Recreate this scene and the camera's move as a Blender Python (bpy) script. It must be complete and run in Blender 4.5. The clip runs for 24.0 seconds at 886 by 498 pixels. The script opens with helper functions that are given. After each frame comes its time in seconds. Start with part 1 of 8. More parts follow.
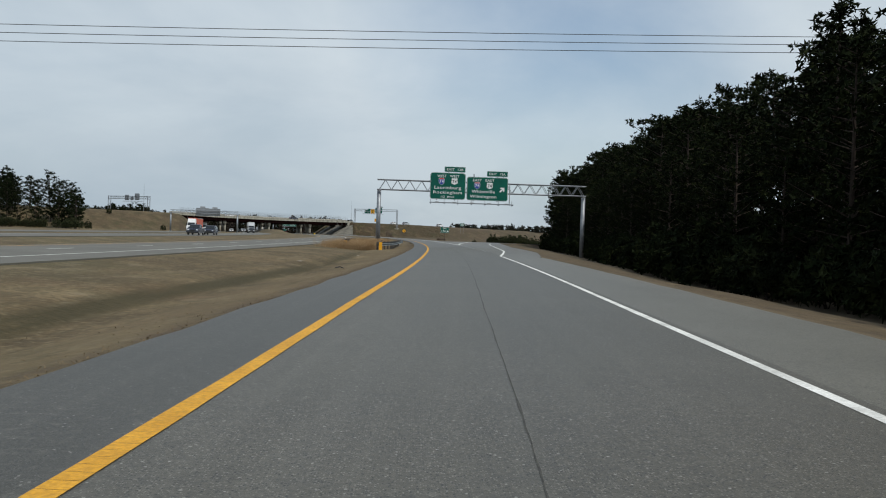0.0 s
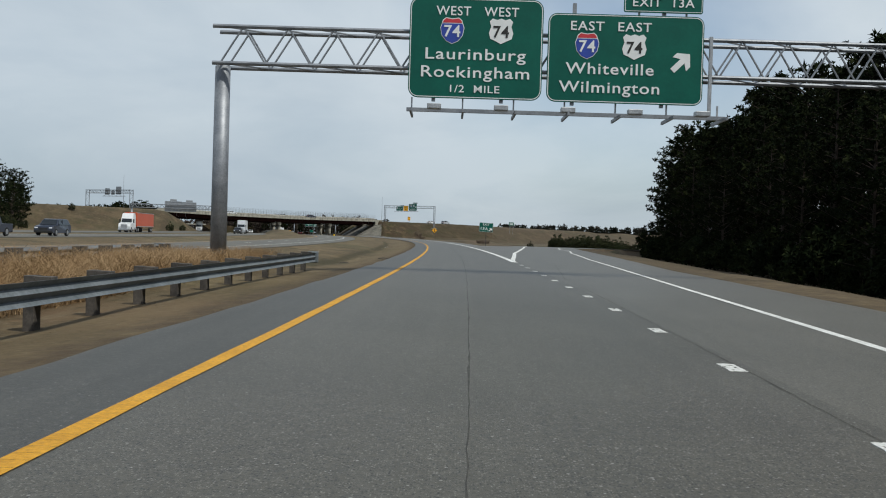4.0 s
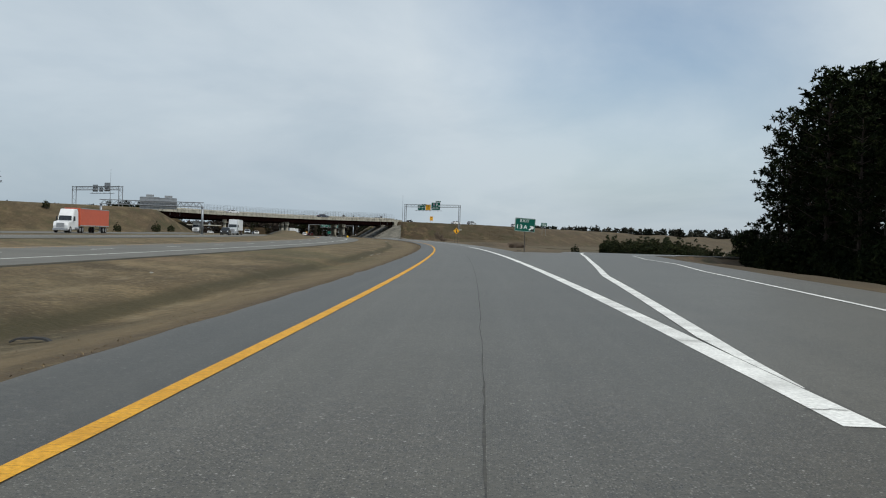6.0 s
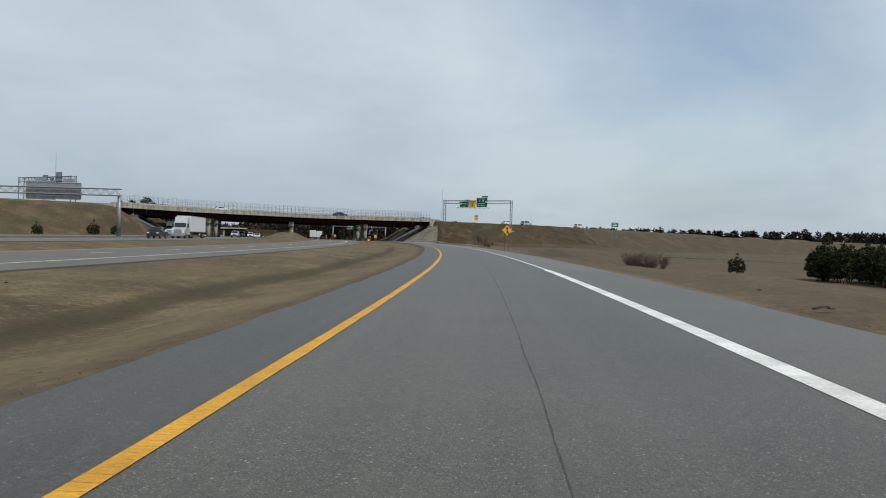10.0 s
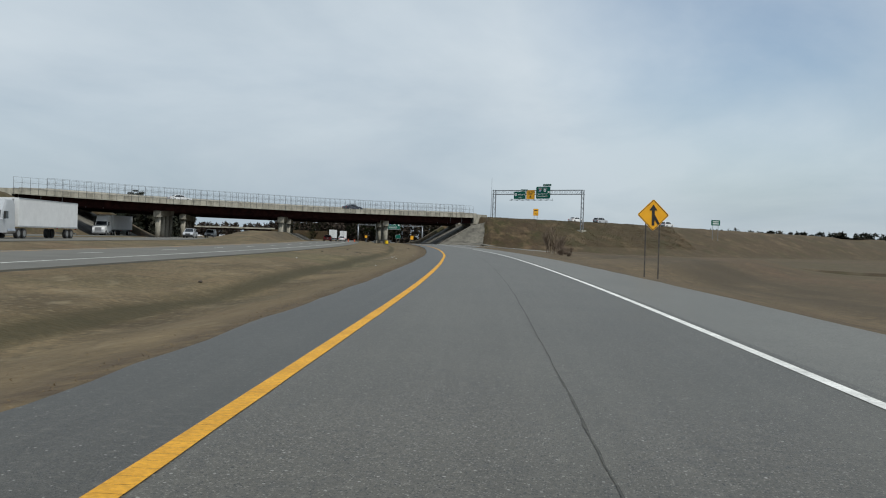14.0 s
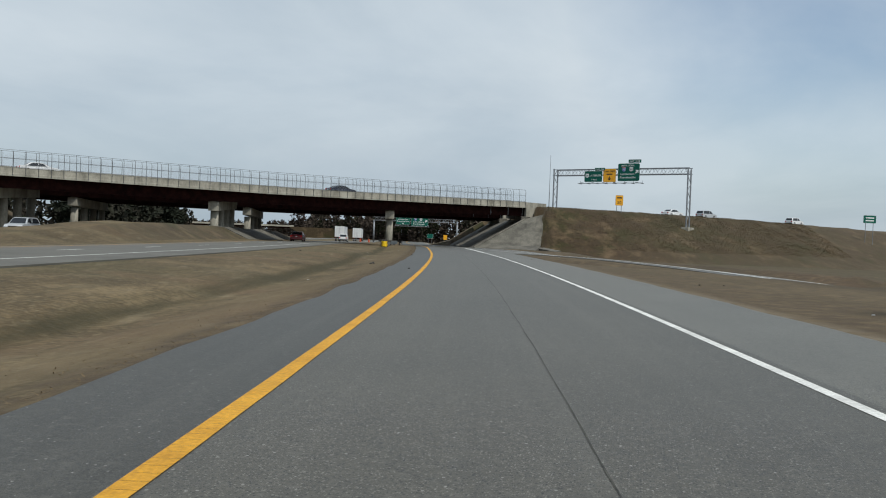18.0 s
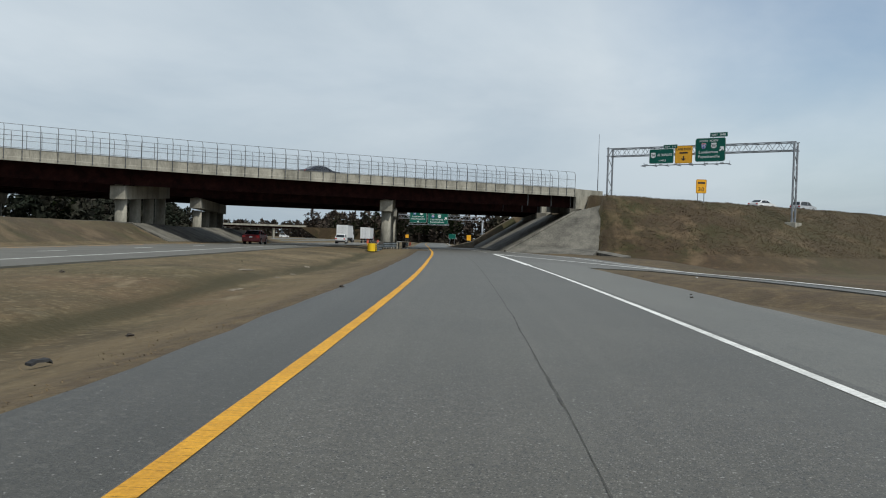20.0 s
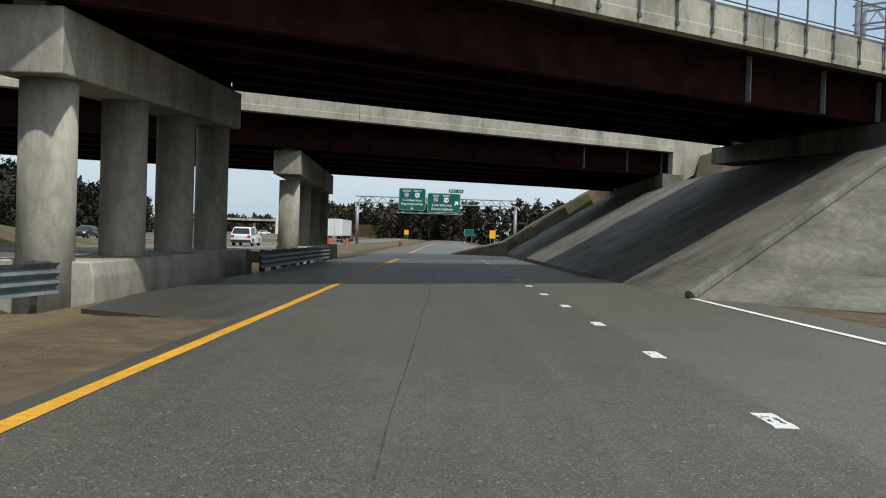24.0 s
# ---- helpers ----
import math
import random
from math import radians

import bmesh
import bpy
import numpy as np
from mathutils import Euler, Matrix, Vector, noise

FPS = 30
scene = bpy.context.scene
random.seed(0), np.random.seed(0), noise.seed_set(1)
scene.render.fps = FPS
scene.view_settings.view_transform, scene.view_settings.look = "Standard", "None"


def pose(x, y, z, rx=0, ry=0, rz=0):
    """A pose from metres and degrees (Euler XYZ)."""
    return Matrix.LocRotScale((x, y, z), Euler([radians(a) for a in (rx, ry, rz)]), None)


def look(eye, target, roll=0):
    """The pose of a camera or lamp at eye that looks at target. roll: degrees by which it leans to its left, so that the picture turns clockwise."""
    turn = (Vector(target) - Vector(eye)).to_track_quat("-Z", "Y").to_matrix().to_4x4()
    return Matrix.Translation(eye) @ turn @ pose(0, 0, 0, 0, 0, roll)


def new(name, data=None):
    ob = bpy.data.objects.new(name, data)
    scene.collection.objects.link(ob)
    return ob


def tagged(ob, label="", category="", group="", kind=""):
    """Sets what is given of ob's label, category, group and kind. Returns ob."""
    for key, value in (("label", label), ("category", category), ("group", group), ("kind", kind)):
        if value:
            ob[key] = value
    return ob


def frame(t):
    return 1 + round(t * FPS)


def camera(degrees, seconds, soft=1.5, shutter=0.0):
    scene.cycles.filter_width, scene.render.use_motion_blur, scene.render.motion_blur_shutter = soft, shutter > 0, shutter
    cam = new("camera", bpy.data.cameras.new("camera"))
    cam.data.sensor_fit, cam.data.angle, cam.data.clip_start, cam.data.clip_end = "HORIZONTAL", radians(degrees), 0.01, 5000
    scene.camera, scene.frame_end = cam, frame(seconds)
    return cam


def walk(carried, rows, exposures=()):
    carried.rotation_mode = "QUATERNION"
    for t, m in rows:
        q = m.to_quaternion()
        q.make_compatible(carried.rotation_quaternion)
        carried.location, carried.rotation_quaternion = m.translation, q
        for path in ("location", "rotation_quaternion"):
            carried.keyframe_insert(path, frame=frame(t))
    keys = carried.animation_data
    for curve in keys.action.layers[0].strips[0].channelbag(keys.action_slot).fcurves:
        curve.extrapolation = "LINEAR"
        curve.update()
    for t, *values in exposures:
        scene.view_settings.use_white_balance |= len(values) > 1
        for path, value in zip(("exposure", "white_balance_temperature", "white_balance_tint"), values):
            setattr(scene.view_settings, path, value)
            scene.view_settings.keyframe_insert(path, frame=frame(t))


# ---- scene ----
cam = camera(53.36, 24.0, soft=1.05, shutter=0.012)
PATH = [
    (0, (-3.205, -18.593, 1.226), (-1.297, 31.365, 0.487), 1.88),
    (0.5, (-2.550, -8.678, 1.235), (-1.041, 41.291, 0.369), 1.67),
    (1, (-1.937, 1.219, 1.242), (-0.703, 51.200, 0.625), 2.04),
    (1.5, (-1.344, 11.096, 1.248), (-0.395, 61.081, 0.509), 1.76),
    (3.5, (0.558, 50.365, 1.254), (0.142, 100.358, 0.527), 1.74),
    (4, (0.834, 60.155, 1.242), (0.021, 110.142, 0.487), 1.76),
    (4.5, (1.041, 69.948, 1.234), (-0.205, 119.928, 0.545), 1.71),
    (5, (1.065, 79.744, 1.231), (-0.609, 129.712, 0.581), 1.59),
    (5.5, (1.079, 89.504, 1.232), (-1.039, 139.454, 0.577), 1.64),
    (6, (1.093, 99.197, 1.235), (-1.307, 149.135, 0.534), 1.77),
    (6.5, (1.042, 108.808, 1.235), (-1.752, 158.727, 0.666), 1.69),
    (7, (0.877, 118.313, 1.232), (-2.412, 168.202, 0.693), 1.63),
    (7.5, (0.633, 127.717, 1.229), (-3.003, 177.582, 0.701), 1.63),
    (8, (0.381, 137.061, 1.228), (-3.597, 186.900, 0.726), 1.43),
    (8.5, (0.057, 146.348, 1.228), (-4.235, 196.160, 0.691), 1.54),
    (9, (-0.328, 155.587, 1.231), (-5.036, 205.362, 0.734), 1.62),
    (9.5, (-0.792, 164.811, 1.233), (-5.871, 214.550, 0.696), 1.62),
    (10, (-1.306, 174.039, 1.236), (-6.610, 223.754, 0.643), 1.59),
    (10.5, (-1.856, 183.288, 1.238), (-7.305, 232.987, 0.720), 1.62),
    (12.5, (-4.687, 220.708, 1.238), (-11.796, 270.197, 0.766), 1.75),
    (13, (-5.651, 230.239, 1.228), (-13.144, 279.672, 0.765), 1.65),
    (13.5, (-6.722, 239.802, 1.223), (-14.650, 289.166, 0.670), 1.70),
    (14, (-7.826, 249.370, 1.223), (-16.176, 298.665, 0.647), 1.70),
    (14.5, (-9.001, 258.909, 1.226), (-17.746, 308.135, 0.641), 1.64),
    (15, (-10.237, 268.399, 1.239), (-19.386, 317.552, 0.680), 1.70),
    (15.5, (-11.568, 277.825, 1.250), (-21.124, 326.900, 0.667), 1.63),
    (16, (-12.962, 287.148, 1.260), (-22.924, 336.141, 0.651), 1.80),
    (16.5, (-14.366, 296.359, 1.270), (-24.472, 345.323, 0.627), 1.95),
    (17, (-15.774, 305.507, 1.279), (-26.105, 354.423, 0.617), 1.91),
    (17.5, (-17.185, 314.677, 1.286), (-27.791, 363.535, 0.623), 2.04),
    (19.5, (-24.496, 352.932, 1.239), (-36.581, 401.445, 0.578), 1.94),
    (20, (-26.619, 362.843, 1.233), (-39.014, 411.277, 0.566), 1.87),
    (20.5, (-28.796, 372.772, 1.230), (-41.525, 421.121, 0.581), 1.81),
    (21, (-31.029, 382.647, 1.230), (-44.051, 430.916, 0.541), 1.70),
    (21.5, (-33.293, 392.438, 1.237), (-46.373, 440.692, 0.557), 1.77),
    (22, (-35.549, 402.171, 1.247), (-48.695, 450.407, 0.568), 1.78),
    (22.5, (-37.787, 411.883, 1.254), (-51.076, 460.078, 0.452), 1.81),
    (23, (-40.072, 421.560, 1.251), (-53.569, 469.694, 0.286), 1.96),
    (23.5, (-42.439, 431.170, 1.228), (-55.954, 479.296, 0.111), 1.46),
    (24, (-44.851, 440.714, 1.196), (-58.347, 488.850, 0.314), 1.81),
]
walk(cam, [(t, look(eye, target, roll)) for t, eye, target, roll in PATH], exposures=[(0, -0.07, 6400, 6.6), (22.3, -0.05, 6400, 6.6), (23, 0.02, 6400, 6.6), (23.5, 0.15, 6400, 6.6), (24, 0.33, 6400, 6.6)])
# ---- world, sun ----
SUN_TO = Vector((0.50, -0.40, 1.0)).normalized()
world = bpy.data.worlds.new("sky")
scene.world = world
world.use_nodes = True
wt = world.node_tree
wt.nodes.clear()


def node(tree, kind, **kw):
    n = tree.nodes.new(kind)
    for k, v in kw.items():
        if k in n.inputs:
            n.inputs[k].default_value = v
    return n


w_out = node(wt, "ShaderNodeOutputWorld")
w_bg = node(wt, "ShaderNodeBackground", Strength=1.0)
w_sky = node(wt, "ShaderNodeTexSky")
w_sky.sky_type = "NISHITA"
w_sky.sun_disc = False
w_sky.sun_elevation = math.asin(SUN_TO.z)
w_sky.sun_rotation = math.atan2(SUN_TO.x, SUN_TO.y)
w_sky.air_density = 1.0
w_sky.dust_density = 1.2
w_scale = node(wt, "ShaderNodeVectorMath")
w_scale.operation = "SCALE"
w_scale.inputs["Scale"].default_value = 0.122
wt.links.new(w_sky.outputs[0], w_scale.inputs[0])
# thin high cloud: noise on the plane that the sky direction meets
w_co = node(wt, "ShaderNodeTexCoord")
w_sep = node(wt, "ShaderNodeSeparateXYZ")
wt.links.new(w_co.outputs["Generated"], w_sep.inputs[0])
w_z = node(wt, "ShaderNodeMath")
w_z.operation = "MAXIMUM"
w_z.inputs[1].default_value = 0.0
wt.links.new(w_sep.outputs["Z"], w_z.inputs[0])
w_z2 = node(wt, "ShaderNodeMath")
w_z2.operation = "ADD"
w_z2.inputs[1].default_value = 0.22
wt.links.new(w_z.outputs[0], w_z2.inputs[0])
w_div = node(wt, "ShaderNodeVectorMath")
w_div.operation = "DIVIDE"
w_comb = node(wt, "ShaderNodeCombineXYZ")
for i in range(3):
    wt.links.new(w_z2.outputs[0], w_comb.inputs[i])
wt.links.new(w_co.outputs["Generated"], w_div.inputs[0])
wt.links.new(w_comb.outputs[0], w_div.inputs[1])
w_n1 = node(wt, "ShaderNodeTexNoise", Scale=0.42, Detail=5.0, Roughness=0.5, Distortion=0.3)
w_n2 = node(wt, "ShaderNodeTexNoise", Scale=1.1, Detail=6.0, Roughness=0.55, Distortion=0.3)
w_map = node(wt, "ShaderNodeMapping")
w_map.inputs["Location"].default_value = (1.3, 0.4, 0.0)
w_map.inputs["Scale"].default_value = (1.0, 0.75, 0.0)
wt.links.new(w_div.outputs[0], w_map.inputs[0])
wt.links.new(w_map.outputs[0], w_n1.inputs["Vector"])
wt.links.new(w_map.outputs[0], w_n2.inputs["Vector"])
w_cov = node(wt, "ShaderNodeMapRange")
w_cov.inputs["From Min"].default_value = 0.36
w_cov.inputs["From Max"].default_value = 0.56
w_cov.inputs["To Min"].default_value = 0.84
w_cov.inputs["To Max"].default_value = 0.98
wt.links.new(w_n1.outputs["Fac"], w_cov.inputs["Value"])
w_tone = node(wt, "ShaderNodeMix")
w_tone.data_type = "RGBA"
w_tone.inputs[6].default_value = (0.466, 0.545, 0.632, 1)
w_tone.inputs[7].default_value = (0.672, 0.73, 0.79, 1)
w_tr = node(wt, "ShaderNodeMapRange")
w_tr.inputs["From Min"].default_value = 0.26
w_tr.inputs["From Max"].default_value = 0.62
wt.links.new(w_n2.outputs["Fac"], w_tr.inputs["Value"])
wt.links.new(w_tr.outputs[0], w_tone.inputs[0])
w_low = node(wt, "ShaderNodeMapRange")
w_low.inputs["From Min"].default_value, w_low.inputs["From Max"].default_value = 0.0, 0.17
w_low.inputs["To Min"].default_value, w_low.inputs["To Max"].default_value = 0.75, 0.0
wt.links.new(w_sep.outputs["Z"], w_low.inputs["Value"])
w_west = node(wt, "ShaderNodeMapRange")
w_west.inputs["From Min"].default_value, w_west.inputs["From Max"].default_value = 0.22, -0.40
w_west.inputs["To Min"].default_value, w_west.inputs["To Max"].default_value = 0.2, 1.0
wt.links.new(w_sep.outputs["X"], w_west.inputs["Value"])
w_bank = node(wt, "ShaderNodeMath")
w_bank.operation = "MULTIPLY"
wt.links.new(w_low.outputs[0], w_bank.inputs[0])
wt.links.new(w_west.outputs[0], w_bank.inputs[1])
w_grey = node(wt, "ShaderNodeMix")
w_grey.data_type = "RGBA"
w_grey.inputs[7].default_value = (0.34, 0.42, 0.50, 1)
wt.links.new(w_bank.outputs[0], w_grey.inputs[0])
wt.links.new(w_tone.outputs[2], w_grey.inputs[6])
w_mix = node(wt, "ShaderNodeMix")
w_mix.data_type = "RGBA"
# the cloud thins overhead, and opens to the north-east of the road's end
w_up = node(wt, "ShaderNodeMapRange")
w_up.inputs["From Min"].default_value, w_up.inputs["From Max"].default_value = 0.30, 0.75
w_up.inputs["To Min"].default_value, w_up.inputs["To Max"].default_value = 1.0, 0.55
wt.links.new(w_sep.outputs["Z"], w_up.inputs["Value"])
w_dot = node(wt, "ShaderNodeVectorMath")
w_dot.operation = "DOT_PRODUCT"
w_dot.inputs[1].default_value = (0.153, 0.952, 0.266)
wt.links.new(w_co.outputs["Generated"], w_dot.inputs[0])
w_open = node(wt, "ShaderNodeMapRange")
w_open.inputs["From Min"].default_value, w_open.inputs["From Max"].default_value = 0.970, 0.9975
w_open.inputs["To Min"].default_value, w_open.inputs["To Max"].default_value = 0.0, 0.8
wt.links.new(w_dot.outputs["Value"], w_open.inputs["Value"])
w_rag = node(wt, "ShaderNodeMapRange")
w_rag.inputs["From Min"].default_value, w_rag.inputs["From Max"].default_value = 0.66, 0.34
w_rag.inputs["To Min"].default_value, w_rag.inputs["To Max"].default_value = 0.5, 1.0
wt.links.new(w_n2.outputs["Fac"], w_rag.inputs["Value"])
w_gap = node(wt, "ShaderNodeMath")
w_gap.operation = "MULTIPLY"
wt.links.new(w_open.outputs[0], w_gap.inputs[0])
wt.links.new(w_rag.outputs[0], w_gap.inputs[1])
w_keep = node(wt, "ShaderNodeMath")
w_keep.operation = "SUBTRACT"
w_keep.inputs[0].default_value = 1.0
wt.links.new(w_gap.outputs[0], w_keep.inputs[1])
w_c1 = node(wt, "ShaderNodeMath")
w_c1.operation = "MULTIPLY"
wt.links.new(w_cov.outputs[0], w_c1.inputs[0])
wt.links.new(w_up.outputs[0], w_c1.inputs[1])
w_c2 = node(wt, "ShaderNodeMath")
w_c2.operation = "MULTIPLY"
wt.links.new(w_c1.outputs[0], w_c2.inputs[0])
wt.links.new(w_keep.outputs[0], w_c2.inputs[1])
wt.links.new(w_c2.outputs[0], w_mix.inputs[0])
wt.links.new(w_scale.outputs[0], w_mix.inputs[6])
wt.links.new(w_grey.outputs[2], w_mix.inputs[7])
wt.links.new(w_mix.outputs[2], w_bg.inputs["Color"])
wt.links.new(w_bg.outputs[0], w_out.inputs["Surface"])

sun = new("sun", bpy.data.lights.new("sun", "SUN"))
sun.data.energy = 3.0
sun.data.angle = radians(1.2)
sun.data.color = (1.0, 0.955, 0.885)
sun.matrix_world = look((0, 0, 60), Vector((0, 0, 60)) - SUN_TO)
scene.view_settings.exposure = 0.0

# ---- materials ----
def material(name, colors, scale=4.0, rough=0.8, metal=0.0, bump=0.0, bump_scale=None, fine=None, spec=0.5, per_object=0.0, coords="Object", stretch=(1, 1, 1), detail=6.0, contrast=(0.35, 0.65)):
    """Noise between colours, a finer second scale, optional relief and object variation."""
    m = bpy.data.materials.new(name)
    m.use_nodes = True
    t = m.node_tree
    t.nodes.clear()
    out = node(t, "ShaderNodeOutputMaterial")
    b = node(t, "ShaderNodeBsdfPrincipled", Roughness=rough, Metallic=metal)
    b.inputs["Specular IOR Level"].default_value = spec
    co = node(t, "ShaderNodeTexCoord")
    mp = node(t, "ShaderNodeMapping")
    mp.inputs["Scale"].default_value = stretch
    t.links.new(co.outputs[coords], mp.inputs[0])
    n1 = node(t, "ShaderNodeTexNoise", Scale=scale, Detail=detail, Roughness=0.6)
    t.links.new(mp.outputs[0], n1.inputs["Vector"])
    ramp = node(t, "ShaderNodeValToRGB")
    el = ramp.color_ramp.elements
    el[0].position, el[1].position = contrast
    el[0].color, el[-1].color = (*colors[0], 1), (*colors[-1], 1)
    for i, c in enumerate(colors[1:-1], 1):
        e = el.new(contrast[0] + (contrast[1] - contrast[0]) * i / (len(colors) - 1))
        e.color = (*c, 1)
    t.links.new(n1.outputs["Fac"], ramp.inputs[0])
    col = ramp.outputs[0]
    if fine:
        fs, amount = fine
        n2 = node(t, "ShaderNodeTexNoise", Scale=fs, Detail=3.0, Roughness=0.7)
        t.links.new(mp.outputs[0], n2.inputs["Vector"])
        mr = node(t, "ShaderNodeMapRange")
        mr.inputs["From Min"].default_value, mr.inputs["From Max"].default_value = 0.3, 0.7
        mr.inputs["To Min"].default_value, mr.inputs["To Max"].default_value = 1 - amount, 1 + amount
        t.links.new(n2.outputs["Fac"], mr.inputs["Value"])
        hs = node(t, "ShaderNodeHueSaturation")
        t.links.new(mr.outputs[0], hs.inputs["Value"])
        t.links.new(col, hs.inputs["Color"])
        col = hs.outputs[0]
    if per_object:
        oi = node(t, "ShaderNodeObjectInfo")
        mr = node(t, "ShaderNodeMapRange")
        mr.inputs["To Min"].default_value, mr.inputs["To Max"].default_value = 1 - per_object, 1 + per_object
        t.links.new(oi.outputs["Random"], mr.inputs["Value"])
        hs = node(t, "ShaderNodeHueSaturation")
        t.links.new(mr.outputs[0], hs.inputs["Value"])
        t.links.new(col, hs.inputs["Color"])
        col = hs.outputs[0]
    t.links.new(col, b.inputs["Base Color"])
    if bump:
        n3 = node(t, "ShaderNodeTexNoise", Scale=bump_scale or scale * 6, Detail=5.0, Roughness=0.65)
        t.links.new(mp.outputs[0], n3.inputs["Vector"])
        bp = node(t, "ShaderNodeBump", Strength=1.0, Distance=bump)
        t.links.new(n3.outputs["Fac"], bp.inputs["Height"])
        t.links.new(bp.outputs[0], b.inputs["Normal"])
    t.links.new(b.outputs[0], out.inputs["Surface"])
    return m


def asphalt(name, colors, stone, coarse):
    """Worn asphalt: broad tone shifts, tyre-worn mottling, and single pale and dark stones in the surface."""
    m = material(name, colors, scale=0.35, rough=0.5, bump=0.0025, bump_scale=75, fine=(38, 0.42), spec=0.5, contrast=(0.3, 0.7))
    t = m.node_tree
    b = next(n for n in t.nodes if n.type == "BSDF_PRINCIPLED")
    src = b.inputs["Base Color"].links[0].from_socket
    co = node(t, "ShaderNodeTexCoord")
    # long faint streaks where wheels and dripping oil have run, along the road
    for across, rgb, amount in ((1.3, (0.048, 0.045, 0.036), 0.30), (3.1, (0.125, 0.118, 0.096), 0.28)):
        mp = node(t, "ShaderNodeMapping")
        mp.inputs["Scale"].default_value = (across, 0.03, 1)
        t.links.new(co.outputs["UV"], mp.inputs[0])
        n = node(t, "ShaderNodeTexNoise", Scale=1.0, Detail=5.0, Roughness=0.6)
        t.links.new(mp.outputs[0], n.inputs["Vector"])
        src = blend(t, src, n.outputs["Fac"], 0.48, 0.75, rgb, amount)
    # patchy wear a hand wide, and dark blotches
    for scale, lo, hi, rgb, amount in ((5.0, 0.5, 0.72, (0.044, 0.041, 0.034), 0.45), (11.0, 0.52, 0.70, (0.135, 0.128, 0.105), 0.40)):
        n = node(t, "ShaderNodeTexNoise", Scale=scale, Detail=4.0, Roughness=0.65)
        t.links.new(co.outputs["Object"], n.inputs["Vector"])
        src = blend(t, src, n.outputs["Fac"], lo, hi, rgb, amount)
    for scale, lo, rgb, amount in ((coarse, 0.80, stone, 0.72), (coarse * 0.6, 0.985, (0.34, 0.33, 0.30), 0.7), (coarse * 0.8, 0.74, (0.010, 0.010, 0.010), 0.85)):
        v = node(t, "ShaderNodeTexVoronoi", Scale=scale, Randomness=1.0)
        t.links.new(co.outputs["Object"], v.inputs["Vector"])
        sp = node(t, "ShaderNodeSeparateXYZ")
        t.links.new(v.outputs["Color"], sp.inputs[0])
        pick = node(t, "ShaderNodeMath")
        pick.operation = "GREATER_THAN"
        pick.inputs[1].default_value = lo
        t.links.new(sp.outputs[0], pick.inputs[0])
        near = node(t, "ShaderNodeMapRange")
        near.inputs["From Min"].default_value, near.inputs["From Max"].default_value = 0.34, 0.46
        near.inputs["To Min"].default_value, near.inputs["To Max"].default_value = amount, 0.0
        t.links.new(v.outputs["Distance"], near.inputs["Value"])
        ml = node(t, "ShaderNodeMath")
        ml.operation = "MULTIPLY"
        t.links.new(pick.outputs[0], ml.inputs[0])
        t.links.new(near.outputs[0], ml.inputs[1])
        src = mixed(t, src, ml.outputs[0], rgb)
    t.links.new(src, b.inputs["Base Color"])
    return m


def mixed(t, src, fac, rgb):
    """src turned towards rgb by fac."""
    mx = node(t, "ShaderNodeMix")
    mx.data_type = "RGBA"
    mx.inputs[7].default_value = (*rgb, 1)
    t.links.new(fac, mx.inputs[0])
    t.links.new(src, mx.inputs[6])
    return mx.outputs[2]


def blend(t, src, value, lo, hi, rgb, amount):
    """src turned towards rgb where value rises from lo to hi."""
    mr = node(t, "ShaderNodeMapRange")
    mr.inputs["From Min"].default_value, mr.inputs["From Max"].default_value, mr.inputs["To Max"].default_value = lo, hi, amount
    t.links.new(value, mr.inputs["Value"])
    return mixed(t, src, mr.outputs[0], rgb)


M_ASPHALT = asphalt("asphalt", [(0.060, 0.055, 0.041), (0.070, 0.064, 0.048), (0.080, 0.074, 0.056)], (0.23, 0.22, 0.185), 72)
M_ASPHALT_RAMP = asphalt("asphalt_ramp", [(0.080, 0.074, 0.057), (0.092, 0.085, 0.066), (0.104, 0.097, 0.076)], (0.24, 0.23, 0.195), 76)
M_ASPHALT_WEST = asphalt("asphalt_shoulder_dark", [(0.037, 0.034, 0.025), (0.043, 0.040, 0.030), (0.050, 0.046, 0.035)], (0.12, 0.116, 0.10), 90)
M_ASPHALT_EAST = asphalt("asphalt_shoulder_pale", [(0.100, 0.094, 0.074), (0.113, 0.107, 0.085), (0.127, 0.120, 0.096)], (0.27, 0.26, 0.22), 80)
M_ASPHALT_MAIN = material("highway_asphalt", [(0.098, 0.094, 0.079), (0.130, 0.125, 0.106)], scale=0.3, rough=0.7, bump=0.004, bump_scale=60, fine=(30, 0.2), spec=0.3)
M_SEAM = material("seam_tar", [(0.030, 0.028, 0.024), (0.075, 0.070, 0.056)], scale=7, rough=0.7, fine=(20, 0.3))
M_STAIN = material("skid_stain", [(0.06, 0.06, 0.062), (0.12, 0.12, 0.12)], scale=1.2, rough=0.8, fine=(25, 0.3))
M_YELLOW = material("yellow_road_paint", [(0.48, 0.235, 0.012), (0.62, 0.315, 0.018)], scale=1.5, rough=0.75, bump=0.003, bump_scale=60, fine=(25, 0.22))
M_WHITE = material("white_road_paint", [(0.50, 0.50, 0.47), (0.74, 0.74, 0.70)], scale=1.2, rough=0.75, bump=0.003, bump_scale=60, fine=(22, 0.2))
M_CONC = material("concrete", [(0.20, 0.19, 0.155), (0.31, 0.295, 0.245), (0.38, 0.36, 0.30)], scale=0.8, rough=0.9, bump=0.006, bump_scale=14, fine=(9, 0.16), stretch=(1, 1, 0.45))
